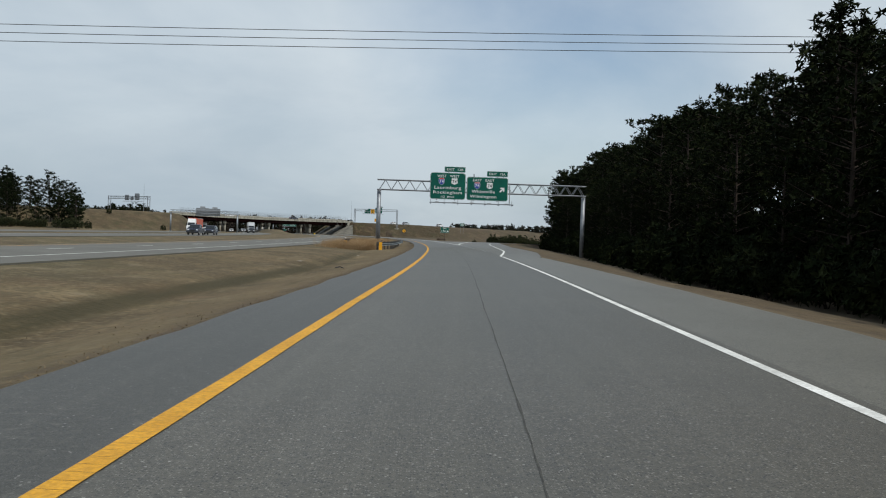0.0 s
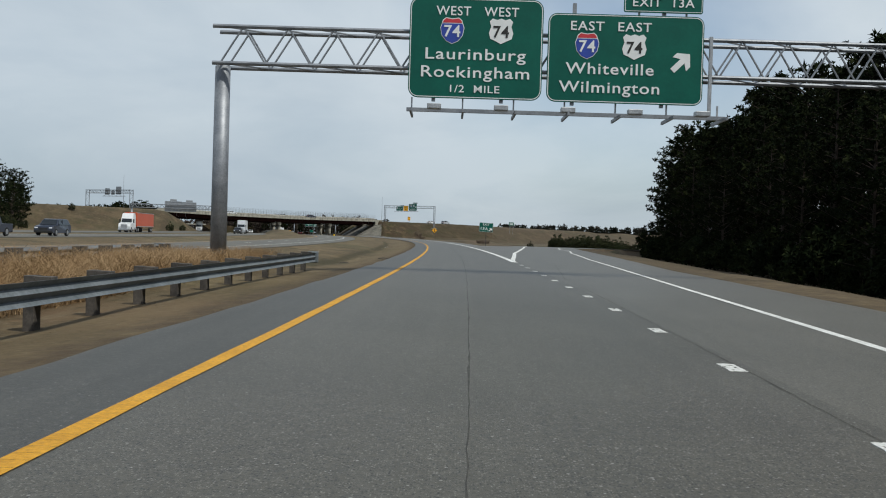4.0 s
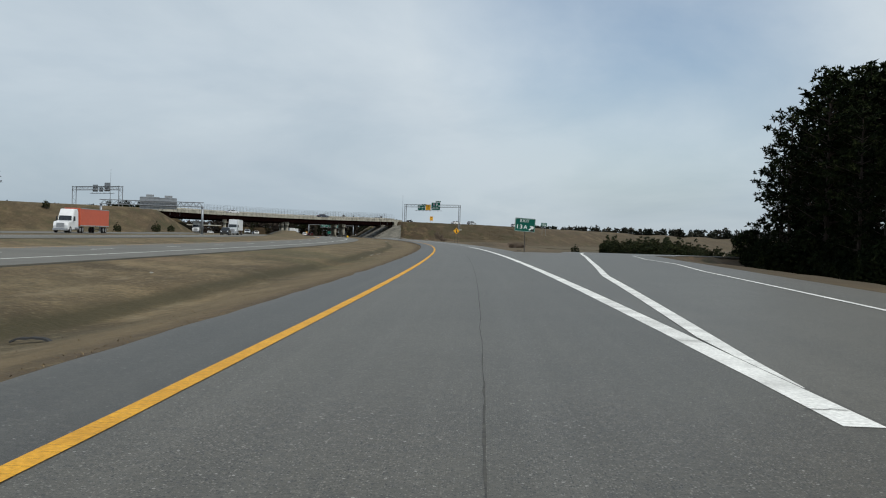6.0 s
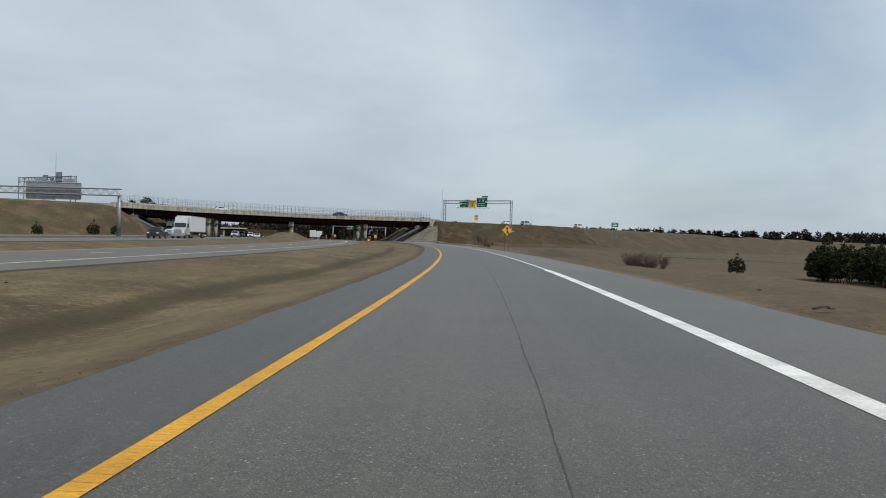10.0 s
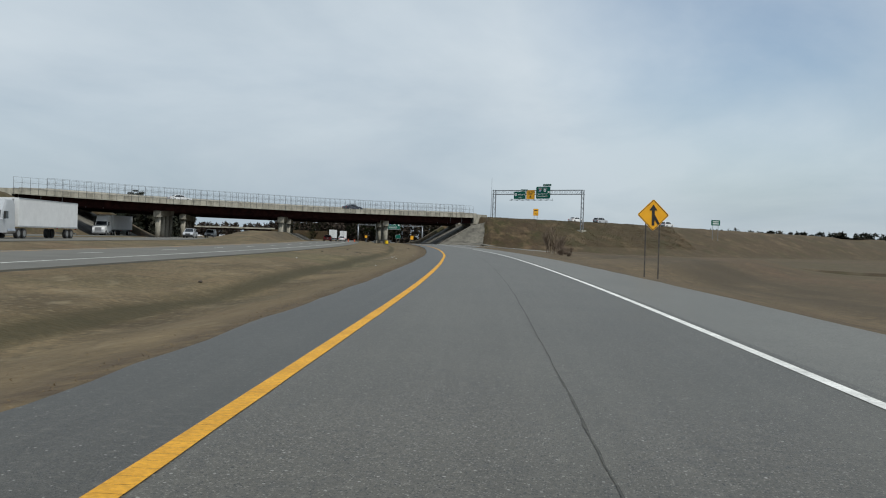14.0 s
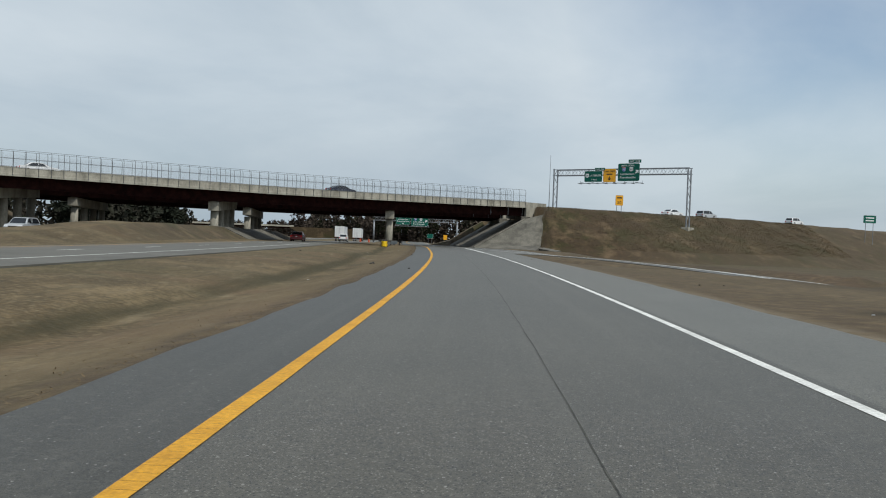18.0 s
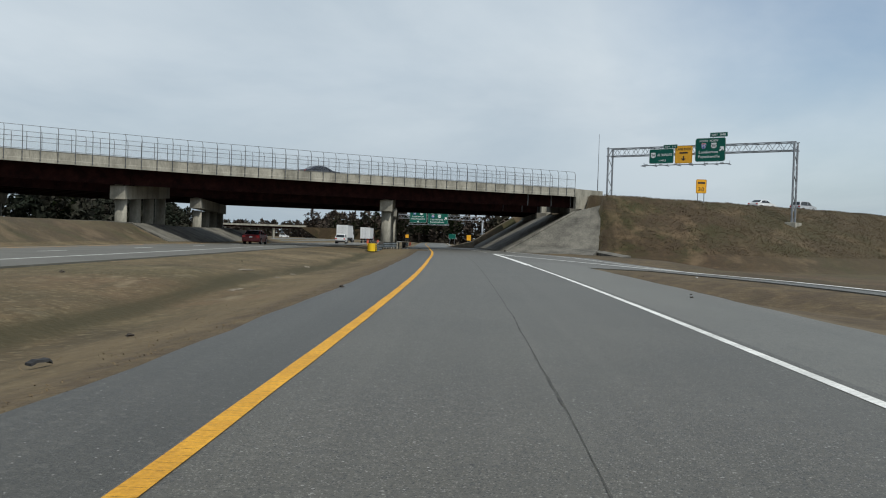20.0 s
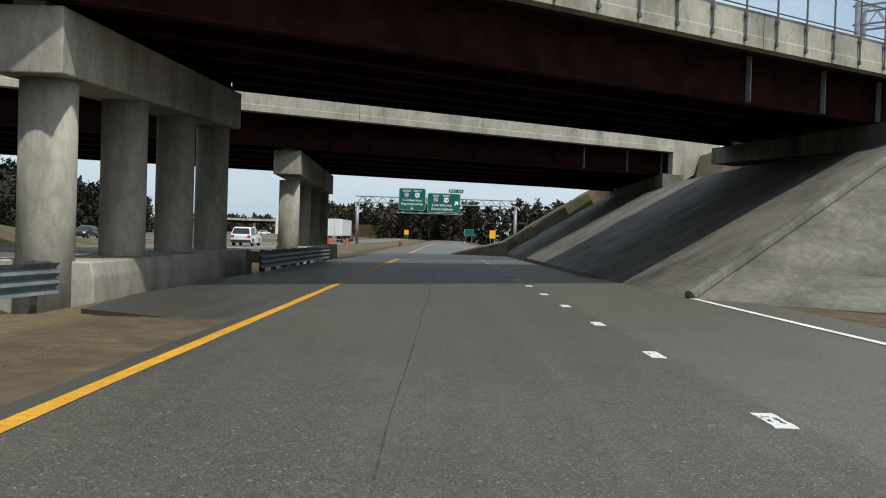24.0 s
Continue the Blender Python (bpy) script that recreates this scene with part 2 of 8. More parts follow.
# stained paving concrete, darkened overall partly for the shade under the decks
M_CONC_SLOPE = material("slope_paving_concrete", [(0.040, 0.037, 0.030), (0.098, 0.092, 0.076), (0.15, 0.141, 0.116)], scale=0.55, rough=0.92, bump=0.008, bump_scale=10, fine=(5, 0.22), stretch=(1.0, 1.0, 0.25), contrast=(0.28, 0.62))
# deck concrete coloured near black to carry the shade under the bridges
M_SOFFIT = material("shade_dark_deck_concrete", [(0.018, 0.017, 0.015), (0.038, 0.035, 0.031)], scale=0.6, rough=0.95, fine=(6, 0.2), spec=0.08)
# red-brown weathered steel, its colour lowered for the shade under the decks
M_GIRDER = material("shade_dark_weathered_steel", [(0.010, 0.0035, 0.003), (0.018, 0.0055, 0.0045), (0.027, 0.009, 0.007)], scale=1.2, rough=0.85, fine=(12, 0.25), spec=0.08)
M_STEEL = material("galvanised_steel", [(0.33, 0.345, 0.36), (0.46, 0.475, 0.49)], scale=3.0, rough=0.5, metal=0.6, fine=(24, 0.15))
M_POST = material("weathered_post", [(0.045, 0.04, 0.036), (0.10, 0.088, 0.075)], scale=5, rough=0.9, fine=(30, 0.25))
M_STEEL_DARK = material("weathered_galvanised_steel", [(0.20, 0.215, 0.235), (0.30, 0.315, 0.335)], scale=2.0, rough=0.55, metal=0.55, fine=(20, 0.18))
M_RAIL = material("dull_blue_grey_steel", [(0.12, 0.14, 0.15), (0.19, 0.215, 0.23)], scale=1.5, rough=0.62, metal=0.3, fine=(16, 0.22))
M_POST_STEEL = material("dull_dark_steel", [(0.075, 0.08, 0.085), (0.13, 0.135, 0.14)], scale=2.0, rough=0.6, metal=0.3, fine=(20, 0.2))
M_GREEN = material("green_sign_sheeting", [(0.002, 0.085, 0.062), (0.003, 0.108, 0.076)], scale=0.8, rough=0.5, fine=(8, 0.06), spec=0.25)
M_SIGN_WHITE = material("white_sign_sheeting", [(0.72, 0.74, 0.73), (0.82, 0.83, 0.82)], scale=2.0, rough=0.45)
M_SIGN_YELLOW = material("yellow_sign_sheeting", [(0.78, 0.36, 0.01), (0.88, 0.43, 0.015)], scale=2.0, rough=0.45)
M_SIGN_BACK = material("aluminium_sign_back", [(0.24, 0.255, 0.27), (0.34, 0.355, 0.37)], scale=1.2, rough=0.55, metal=0.4, fine=(10, 0.1))
M_BLUE = material("blue_sign_sheeting", [(0.02, 0.05, 0.30), (0.025, 0.06, 0.36)], scale=2.0, rough=0.45)
M_RED = material("red_sign_sheeting", [(0.50, 0.03, 0.04), (0.6, 0.04, 0.05)], scale=2.0, rough=0.45)
M_BLACK = material("black_paint", [(0.012, 0.012, 0.012), (0.022, 0.022, 0.022)], scale=3.0, rough=0.6)
M_GRASS_DRY = material("dormant_grass", [(0.048, 0.033, 0.015), (0.090, 0.064, 0.032), (0.155, 0.114, 0.060)], scale=0.22, rough=0.95, bump=0.03, bump_scale=7, fine=(7.0, 0.5), spec=0.15, detail=10.0)
M_BARK = material("pine_bark", [(0.022, 0.016, 0.012), (0.055, 0.038, 0.028)], scale=6, rough=0.95, bump=0.02, bump_scale=18, stretch=(1, 1, 0.3))
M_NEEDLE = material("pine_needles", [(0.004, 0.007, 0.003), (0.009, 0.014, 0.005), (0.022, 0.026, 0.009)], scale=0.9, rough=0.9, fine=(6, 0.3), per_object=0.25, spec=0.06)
M_JUNIPER = material("juniper_foliage", [(0.012, 0.018, 0.006), (0.024, 0.032, 0.011), (0.048, 0.044, 0.018)], scale=1.2, rough=0.85, fine=(6, 0.3), per_object=0.2, spec=0.2)
M_TWIG = material("bare_twigs", [(0.10, 0.072, 0.052), (0.19, 0.145, 0.105)], scale=3, rough=0.95)
M_TALLGRASS = material("tall_golden_grass", [(0.19, 0.118, 0.055), (0.30, 0.20, 0.105), (0.40, 0.285, 0.165)], scale=0.8, rough=0.95, per_object=0.1, spec=0.15)
M_RUBBER = material("tyre_rubber", [(0.015, 0.015, 0.016), (0.03, 0.03, 0.03)], scale=8, rough=0.85)
M_GLASS = material("dark_vehicle_glass", [(0.012, 0.015, 0.018), (0.02, 0.024, 0.028)], scale=1.0, rough=0.08, spec=0.6)
M_CHROME = material("rim_metal", [(0.4, 0.4, 0.41), (0.55, 0.55, 0.56)], scale=5, rough=0.3, metal=0.9)
M_LAMP_RED = material("red_lamp_lens", [(0.45, 0.02, 0.02), (0.55, 0.03, 0.03)], scale=5, rough=0.2)
M_LAMP_CLEAR = material("clear_lamp_lens", [(0.7, 0.72, 0.75), (0.8, 0.82, 0.84)], scale=5, rough=0.15)
M_FARWOOD = material("far_woods", [(0.012, 0.017, 0.011), (0.028, 0.030, 0.022), (0.048, 0.042, 0.034)], scale=0.08, rough=0.95, fine=(0.6, 0.35), spec=0.1)
M_BROWNWOOD = material("leafless_woods", [(0.036, 0.029, 0.024), (0.062, 0.049, 0.040), (0.034, 0.036, 0.022)], scale=0.07, rough=0.95, fine=(0.7, 0.35), spec=0.1)


def paint(name, rgb, rough=0.28):
    return material(name, [tuple(c * 0.9 for c in rgb), rgb], scale=1.2, rough=rough, fine=(12, 0.05), spec=0.6)


P_WHITE = paint("white_car_paint", (0.72, 0.73, 0.73))
P_SILVER = paint("silver_car_paint", (0.42, 0.44, 0.46))
P_RED = paint("dark_red_car_paint", (0.16, 0.012, 0.016))
P_TRUCKRED = paint("orange_red_trailer_paint", (0.52, 0.085, 0.03), 0.5)
P_NAVY = paint("dark_blue_car_paint", (0.02, 0.026, 0.045))
P_BLACK = paint("black_car_paint", (0.014, 0.014, 0.016))
P_TRAILER = paint("white_trailer_panel", (0.66, 0.67, 0.67), 0.5)

# ---- mesh helpers ----
def mesh_of(name, bm, mat, smooth=False):
    me = bpy.data.meshes.new(name)
    bm.to_mesh(me)
    bm.free()
    if mat is not None:
        me.materials.append(mat)
    if smooth:
        for p in me.polygons:
            p.use_smooth = True
    return me


def part(name, bm, mat, parent, label="", smooth=False):
    me = bm if isinstance(bm, bpy.types.Mesh) else mesh_of(name, bm, mat, smooth)
    ob = new(name, me)
    ob.parent = parent
    if label:
        ob["label"] = label
    return ob


def thing(name, label, category, m=None, group="", kind=""):
    ob = new(name)
    ob.empty_display_size = 0.3
    if m is not None:
        ob.matrix_basis = m
    return tagged(ob, label, category, group, kind)


def lone(name, bm, mat, label, category, m=None, group="", kind="", smooth=False):
    ob = new(name, bm if isinstance(bm, bpy.types.Mesh) else mesh_of(name, bm, mat, smooth))
    if m is not None:
        ob.matrix_basis = m
    return tagged(ob, label, category, group, kind)


def box(bm, x0, x1, y0, y1, z0, z1, m=None, bevel=0.0):
    vs = bmesh.ops.create_cube(bm, size=1.0)["verts"]
    for v in vs:
        v.co = Vector(((x0 + x1) / 2 + v.co.x * (x1 - x0), (y0 + y1) / 2 + v.co.y * (y1 - y0), (z0 + z1) / 2 + v.co.z * (z1 - z0)))
    if bevel:
        es = list({e for v in vs for e in v.link_edges})
        r = bmesh.ops.bevel(bm, geom=es, offset=bevel, segments=2, affect="EDGES", profile=0.5)
        vs = list({v for f in r["faces"] for v in f.verts} | {v for v in vs if v.is_valid})
    if m is not None:
        bmesh.ops.transform(bm, matrix=m, verts=vs)
    return vs


def boxed(*a, **k):
    bm = bmesh.new()
    box(bm, *a, **k)
    return bm


def rod(bm, p, q, r0, r1=None, n=8, caps=True):
    """A round bar from p to q."""
    p, q = Vector(p), Vector(q)
    r1 = r0 if r1 is None else r1
    turn = (q - p).to_track_quat("Z", "Y").to_matrix()
    rings = []
    for at, r in ((p, r0), (q, r1)):
        rings.append([bm.verts.new(at + turn @ Vector((r * math.cos(2 * math.pi * i / n), r * math.sin(2 * math.pi * i / n), 0))) for i in range(n)])
    for i in range(n):
        bm.faces.new((rings[0][i], rings[0][(i + 1) % n], rings[1][(i + 1) % n], rings[1][i]))
    if caps:
        bm.faces.new(rings[0][::-1])
        bm.faces.new(rings[1])


def pipe(bm, pts, r, n=6):
    """One continuous bar through all the points."""
    rings = []
    for i, p in enumerate(pts):
        v = (pts[min(i + 1, len(pts) - 1)] - pts[max(i - 1, 0)]).to_track_quat("Z", "Y").to_matrix()
        rings.append([bm.verts.new(p + v @ Vector((r * math.cos(2 * math.pi * k / n), r * math.sin(2 * math.pi * k / n), 0))) for k in range(n)])
    for a, b in zip(rings, rings[1:]):
        for k in range(n):
            bm.faces.new((a[k], a[(k + 1) % n], b[(k + 1) % n], b[k]))
    bm.faces.new(rings[0][::-1])
    bm.faces.new(rings[-1])
    return bm


def rodded(*a, **k):
    bm = bmesh.new()
    rod(bm, *a, **k)
    return bm


def prism(bm, outline, y0, y1, m=None):
    """An outline in x, z drawn out along y."""
    a = [bm.verts.new((x, y0, z)) for x, z in outline]
    b = [bm.verts.new((x, y1, z)) for x, z in outline]
    n = len(outline)
    bm.faces.new(a)
    bm.faces.new(b[::-1])
    for i in range(n):
        bm.faces.new((a[i], b[i], b[(i + 1) % n], a[(i + 1) % n]))
    bmesh.ops.recalc_face_normals(bm, faces=bm.faces)
    if m is not None:
        bmesh.ops.transform(bm, matrix=m, verts=a + b)
    return bm


def frame_of(origin, right, up=(0, 0, 1)):
    """Pose with x along right, z up, y away."""
    x = Vector(right).normalized()
    z = Vector(up)
    y = z.cross(x).normalized()
    m = Matrix((x, y, x.cross(y))).transposed().to_4x4()
    m.translation = Vector(origin)
    return m


FONT_CACHE = {}


def letters(text, size, depth=0.012, bold=0.0, spacing=1.1):
    """Text as a mesh in the x, z plane, facing -y, from x = 0."""
    key = (text, round(size, 3), depth, bold, spacing)
    if key not in FONT_CACHE:
        cu = bpy.data.curves.new("letters", "FONT")
        cu.body, cu.size, cu.extrude, cu.offset, cu.space_character = text, size, depth / 2, bold, spacing
        cu.resolution_u = 3
        ob = bpy.data.objects.new("letters", cu)
        scene.collection.objects.link(ob)
        bpy.context.view_layer.update()
        me = bpy.data.meshes.new_from_object(ob.evaluated_get(bpy.context.evaluated_depsgraph_get()))
        bpy.data.objects.remove(ob)
        bpy.data.curves.remove(cu)
        me.transform(Matrix.Rotation(radians(90), 4, "X"))
        FONT_CACHE[key] = me
    me = FONT_CACHE[key]
    xs = [v.co.x for v in me.vertices]
    return me.copy(), min(xs), max(xs)


def text_part(text, cap, x, z, parent, mat=None, width=None, y=-0.012, bold=0.0, name="legend", label=""):
    """Centred lettering of a given cap height; width squeezes or widens it."""
    me, x0, x1 = letters(text, cap / 0.72, bold=bold * cap)
    k = width / (x1 - x0) if width else 1.0
    me.transform(Matrix.Translation((x, y, z)) @ Matrix.Diagonal((k, 1, 1, 1)) @ Matrix.Translation((-(x0 + x1) / 2, 0, 0)))
    me.materials.append(mat or M_SIGN_WHITE)
    return part(name, me, None, parent, label)


# ---- the plan: the yellow edge line is the base curve, s runs along it and d to its right ----
COEF = (-3.94687699e+00, 5.96265993e-02, -3.34396192e-04, 3.16325152e-07, -1.60159799e-09, 1.69822112e-12)


BEND_S = (-60, -18, 0, 40, 62, 84, 140, 178, 205, 235, 256, 275, 300, 312, 335, 375, 405, 425, 440, 460, 900)
BEND_D = (0.07, 0.07, -0.04, 0.0, 0.05, 0.0, 0.0, 0.05, 0.03, -0.05, -0.09, -0.04, 0.0, 0.08, 0.04, 0.04, 0.04, 0.13, 0.21, 0.22, 0.22)


def cx(y):
    """The yellow line: a smooth curve with the painter's small wander."""
    i = min(max(int(np.searchsorted(BEND_S, y)), 1), len(BEND_S) - 1)
    u = min(max((y - BEND_S[i - 1]) / (BEND_S[i] - BEND_S[i - 1]), 0.0), 1.0)
    return curve_x(y) + BEND_D[i - 1] + (BEND_D[i] - BEND_D[i - 1]) * u * u * (3 - 2 * u)


def curve_x(y):
    if y < -20:
        return curve_x(-20) + slope(-20) * (y + 20)
    if y > 445:
        return curve_x(445) + slope(445) * (y - 445) + (0 if y < 620 else 0.00012 * (y - 620) ** 2)
    return sum(c * y**i for i, c in enumerate(COEF))


def slope(y):
    y = min(max(y, -20), 445)
    return sum(i * c * y ** (i - 1) for i, c in enumerate(COEF) if i)


def slope_at(y):
    return slope(y) + (0 if y < 620 else 0.00024 * (y - 620))


def zr(s):
    return -0.0062 * min(max(s - 432, 0), 230)


def at(s, d, z=0.0):
    k = slope_at(s)
    n = math.hypot(1, k)
    return Vector((cx(s) + d / n, s - d * k / n, z + zr(s)))


def on_road(s, d, z=0.0):
    """Pose at s, d: y along the road, x to the right."""
    k = slope_at(s)
    m = Matrix.Rotation(math.atan2(-k, 1), 4, "Z")
    m.translation = at(s, d, z)
    return m


def sd_of(x, y):
    s = y
    for _ in range(8):
        k = slope_at(s)
        s += ((x - cx(s)) * k + (y - s)) / (1 + k * k)
    k = slope_at(s)
    return s, ((x - cx(s)) - k * (y - s)) / math.hypot(1, k)


def ribbon(bm, d0, d1, s0, s1, z, step=4.0, nd=1):
    """A strip along the road; d0 and d1 are numbers or functions of s."""
    n = max(1, round((s1 - s0) / step))
    f0 = d0 if callable(d0) else (lambda s: d0)
    f1 = d1 if callable(d1) else (lambda s: d1)
    rows = []
    for i in range(n + 1):
        s = s0 + (s1 - s0) * i / n
        rows.append([bm.verts.new(at(s, f0(s) + (f1(s) - f0(s)) * j / nd, z(s) if callable(z) else z)) for j in range(nd + 1)])
    for a, b in zip(rows, rows[1:]):
        for j in range(nd):
            bm.faces.new((a[j], a[j + 1], b[j + 1], b[j]))
    return bm


def table(xs, ys):
    """A piecewise straight function."""
    return lambda x: float(np.interp(x, xs, ys))


# ---- the overpass frame: a along the bridge, n away across it ----
BL = Vector((-108.9, 389.7, 0))
BU = Vector((0.6470, 0.7625, 0))
BN = Vector((-0.7625, 0.6470, 0))
SKEW = 0.655
SPAN_A = 109.6
N_FAR = 24.0
DECK_W = 15.2
PAVE_RUN = 2.15


def br(a, n, z=0.0):
    return BL + BU * a + BN * n + Vector((0, 0, z))


def fall(n):
    """Cross fall: both decks drop away from the gap between them."""
    return 0.058 * n if n < 19.5 else 0.22 - 0.03 * (n - N_FAR)


def deck_z(a):
    """The underside of the parapet."""
    return float(np.interp(a, [-20, 0, 20, 50, 63, 75, 85, 100, 110, 400], [7.05, 7.0, 6.62, 6.45, 6.42, 6.5, 6.6, 6.75, 6.88, 6.88]))

# ---- ground: one sheet to the horizon ----
D_TAB = [-170, -80, -70, -66, -54, -50, -46.5, -35.5, -29, -22, -11, -8.6, -6.7, -6.0, -5.4, -4.6, -3.6, -1.6, 7.8, 9.2, 15, 22, 60, 170]
Z_TAB = [-0.6, -0.5, -0.35, -0.06, -0.06, -0.3, -0.06, -0.06, -0.55, -0.06, -0.06, -0.14, -0.24, -0.32, -0.55, -0.54, -0.38, -0.06, -0.06, -0.2, -1.15, -1.3, -1.5, -1.4]


RAMP_L = table([100, 107, 131, 154, 183, 195, 205, 212, 217, 221], [4.95, 4.95, 7.0, 9.9, 13.9, 16.5, 20, 25.5, 35, 55])
RAMP_R = table([40, 46, 62, 84, 96, 116, 140, 153, 165, 180, 190, 197, 203, 207], [4.95, 5.5, 6.9, 8.2, 9.0, 10.5, 13.0, 15.0, 15.8, 18.2, 23, 29.5, 40, 58])
LOOP_L = table([330, 350, 370, 388, 398, 406, 415, 420.4, 428, 432.4], [62, 36, 23, 15.6, 12.8, 10.6, 8.5, 7.35, 5.75, 5.15])
LOOP_R = table([330, 350, 370, 398, 414, 426, 434, 445, 455, 700], [67, 41, 28, 16.5, 12.6, 10.6, 9.3, 8.7, 8.6, 8.6])
RIGHT_EDGE = table([-60, 40, 60, 84, 100, 140, 165, 184], [7.7, 7.7, 9.7, 10.9, 11.6, 15.6, 18.4, 21.2])


def base_z(s, d):
    z = float(np.interp(d, D_TAB, Z_TAB))
    if d > 5:
        # the exit ramp, the grassy nose and the joining ramp lie level with the road
        reach = float(np.interp(s, [40, 60, 110, 150, 186, 205, 230, 255, 280, 300, 330], [0, 3.2, 6.5, 11, 12, 6, 3, 0, 0, 0, 0]))
        near = float(np.interp(s, [300, 330, 350, 370, 398, 414, 426, 440, 470, 490, 520], [0, 20, 30, 23, 11, 8, 9, 11, 11, 6, 0]))
        lift = max(reach, near)
        if lift > 0:
            z = float(np.interp(d - lift, D_TAB, Z_TAB))
    if 360 < s < 520 and -35 < d < -23:
        # the raised median at the bridge piers
        z += 2.1 * float(np.interp(s, [360, 400, 490, 520], [0, 1, 1, 0])) * float(np.interp(d, [-35, -31, -27, -23], [0, 1, 1, 0]))
    if 44 < s < 104 and -7.0 < d < -1.6:
        # the verge is filled up level round the guardrail
        up = float(np.interp(s, [44, 58, 94, 104], [0, 1, 1, 0])) * float(np.interp(d, [-7.0, -5.2], [0, 1]))
        z = z * (1 - up) + float(np.interp(d, [-5.2, -1.6], [-0.18, -0.06])) * up
    if s > 428 and -8.5 < d < -1.2:
        # the verge comes up level with the shoulder before the crash wall
        up = float(np.interp(s, [430, 442, 452.4, 453.0], [0, 1, 1, 0])) * float(np.interp(d, [-8.5, -6.4], [0, 1]))
        z = z * (1 - up) + float(np.interp(d, [-6.4, -4, -2], [-0.12, -0.06, 0.02])) * up
    if s > 452.4 and -3.6 < d < -1:
        z = -0.08
    return z + zr(s)


def bank_z(x, y):
    """Height of the overpass embankments."""
    r = Vector((x, y, 0)) - BL
    a, n = r.dot(BU), r.dot(BN)
    best = -9.0
    for side in (1, -1):
        edge = SPAN_A + 1.2 + SKEW * n if side > 0 else -1.2 + SKEW * n
        inside = (a - edge) * side
        top = 7.0 - 0.0045 * max(0.0, inside - 60) if side > 0 else 7.7 - 0.002 * max(0.0, inside - 80)
        if side > 0:
            out = max(0.0, float(np.interp(inside, [0, 15], [-4.0, -5.5])) - n)
            z = top - out / float(np.interp(inside, [0, 8, 25, 60], [0.8, 1.3, 2.3, 2.55]))
            z = min(z, top - max(0.0, n - 46.0) / 2.55)
        else:
            z = top - max(0.0, -5.5 - n, n - 46.0) / 2.55
        z -= max(0.0, -inside) / 2.0
        if side > 0 and -12.5 < n < -1.7:
            # cut back beneath the paved fan at the corner
            line = 110.2 + 1.04 * (n + 3.7) if n > -8.7 else 105.0 + 1.38 * (n + 8.7)
            if a < line + 0.3:
                toe = 99.3 - 0.13 * n
                z = min(z, -0.75 + float(np.interp(n, [-11.6, -8.7, -3.7, 0], [0.02, 0.10, 0.48, 0.46])) * max(0.0, a - toe))
        if -1.7 < n < N_FAR + DECK_W + 2.1 and inside < 0.9:
            # under the bridges the bank is cut back beneath the paving
            z = min(z, deck_z(SPAN_A if side > 0 else 0) - 2.6 - max(0.0, -inside - 0.4) / PAVE_RUN)
        best = max(best, z)
    return best


def ramp_drop(s):
    """The exit ramp falls away once it has left the road."""
    return -0.00045 * max(0.0, s - 188) ** 2


def loop_drop(s):
    """The joining ramp climbs out of the low ground inside its loop."""
    return -min(3.0, 0.0012 * max(0.0, 396 - s) ** 2)


def loop_z(s, d):
    """The loop is banked: it tilts away to its outer side."""
    return loop_drop(s) - 0.075 * max(0.0, d - LOOP_L(s)) * float(np.interp(s, [404, 426], [1, 0]))


def paved(s, d):
    """1 under the ramps, falling to 0 within a few metres of them."""
    best = 0.0
    for s0, s1, lo, hi in ((42, 184, lambda q: 7.5, lambda q: RIGHT_EDGE(q)), (184, 221, lambda q: RAMP_L(q) - 2.2, lambda q: RAMP_R(q) + 2.6), (330, 404, lambda q: LOOP_L(q) - 1.4, lambda q: LOOP_R(q) + 1.3), (404, 472, lambda q: 7.5, lambda q: LOOP_R(q) + 1.3)):
        if s0 - 2 < s < s1 + 2:
            best = max(best, 1 - max(0.0, lo(s) - 0.4 - d, d - hi(s) - 0.4) / 2.5)
    return best


def ground_z(x, y, s=None, d=None):
    if s is None:
        s, d = sd_of(x, y)
    b = base_z(s, d)
    off = min(abs(d + 1.6), abs(d - 7.8), abs(d + 11), abs(d + 22), abs(d + 35.5), abs(d + 46.5)) if not (-1.6 < d < 7.8 or -22 < d < -11 or -46.5 < d < -35.5 or -66 < d < -54) else 0.0
    wob = min(1.0, off / 3.0)
    b += wob * (0.10 * noise.noise(Vector((x * 0.23, y * 0.23, 0))) + 0.22 * noise.noise(Vector((x * 0.05, y * 0.05, 3))))
    cover = paved(s, d)
    if cover > 0:
        b = b * (1 - cover) + (-0.05 + zr(s) + (ramp_drop(s) if s < 310 else loop_z(s, d))) * cover
    e = bank_z(x, y)
    if e > b:
        e += min(1.0, (e - b)) * 0.16 * noise.noise(Vector((x * 0.2, y * 0.2, 7)))
        return max(b, e)
    return b


def axis(stops):
    out = []
    for a, b, step in stops:
        n = max(1, round((b - a) / step))
        out += [a + (b - a) * i / n for i in range(n)]
    return out + [stops[-1][1]]


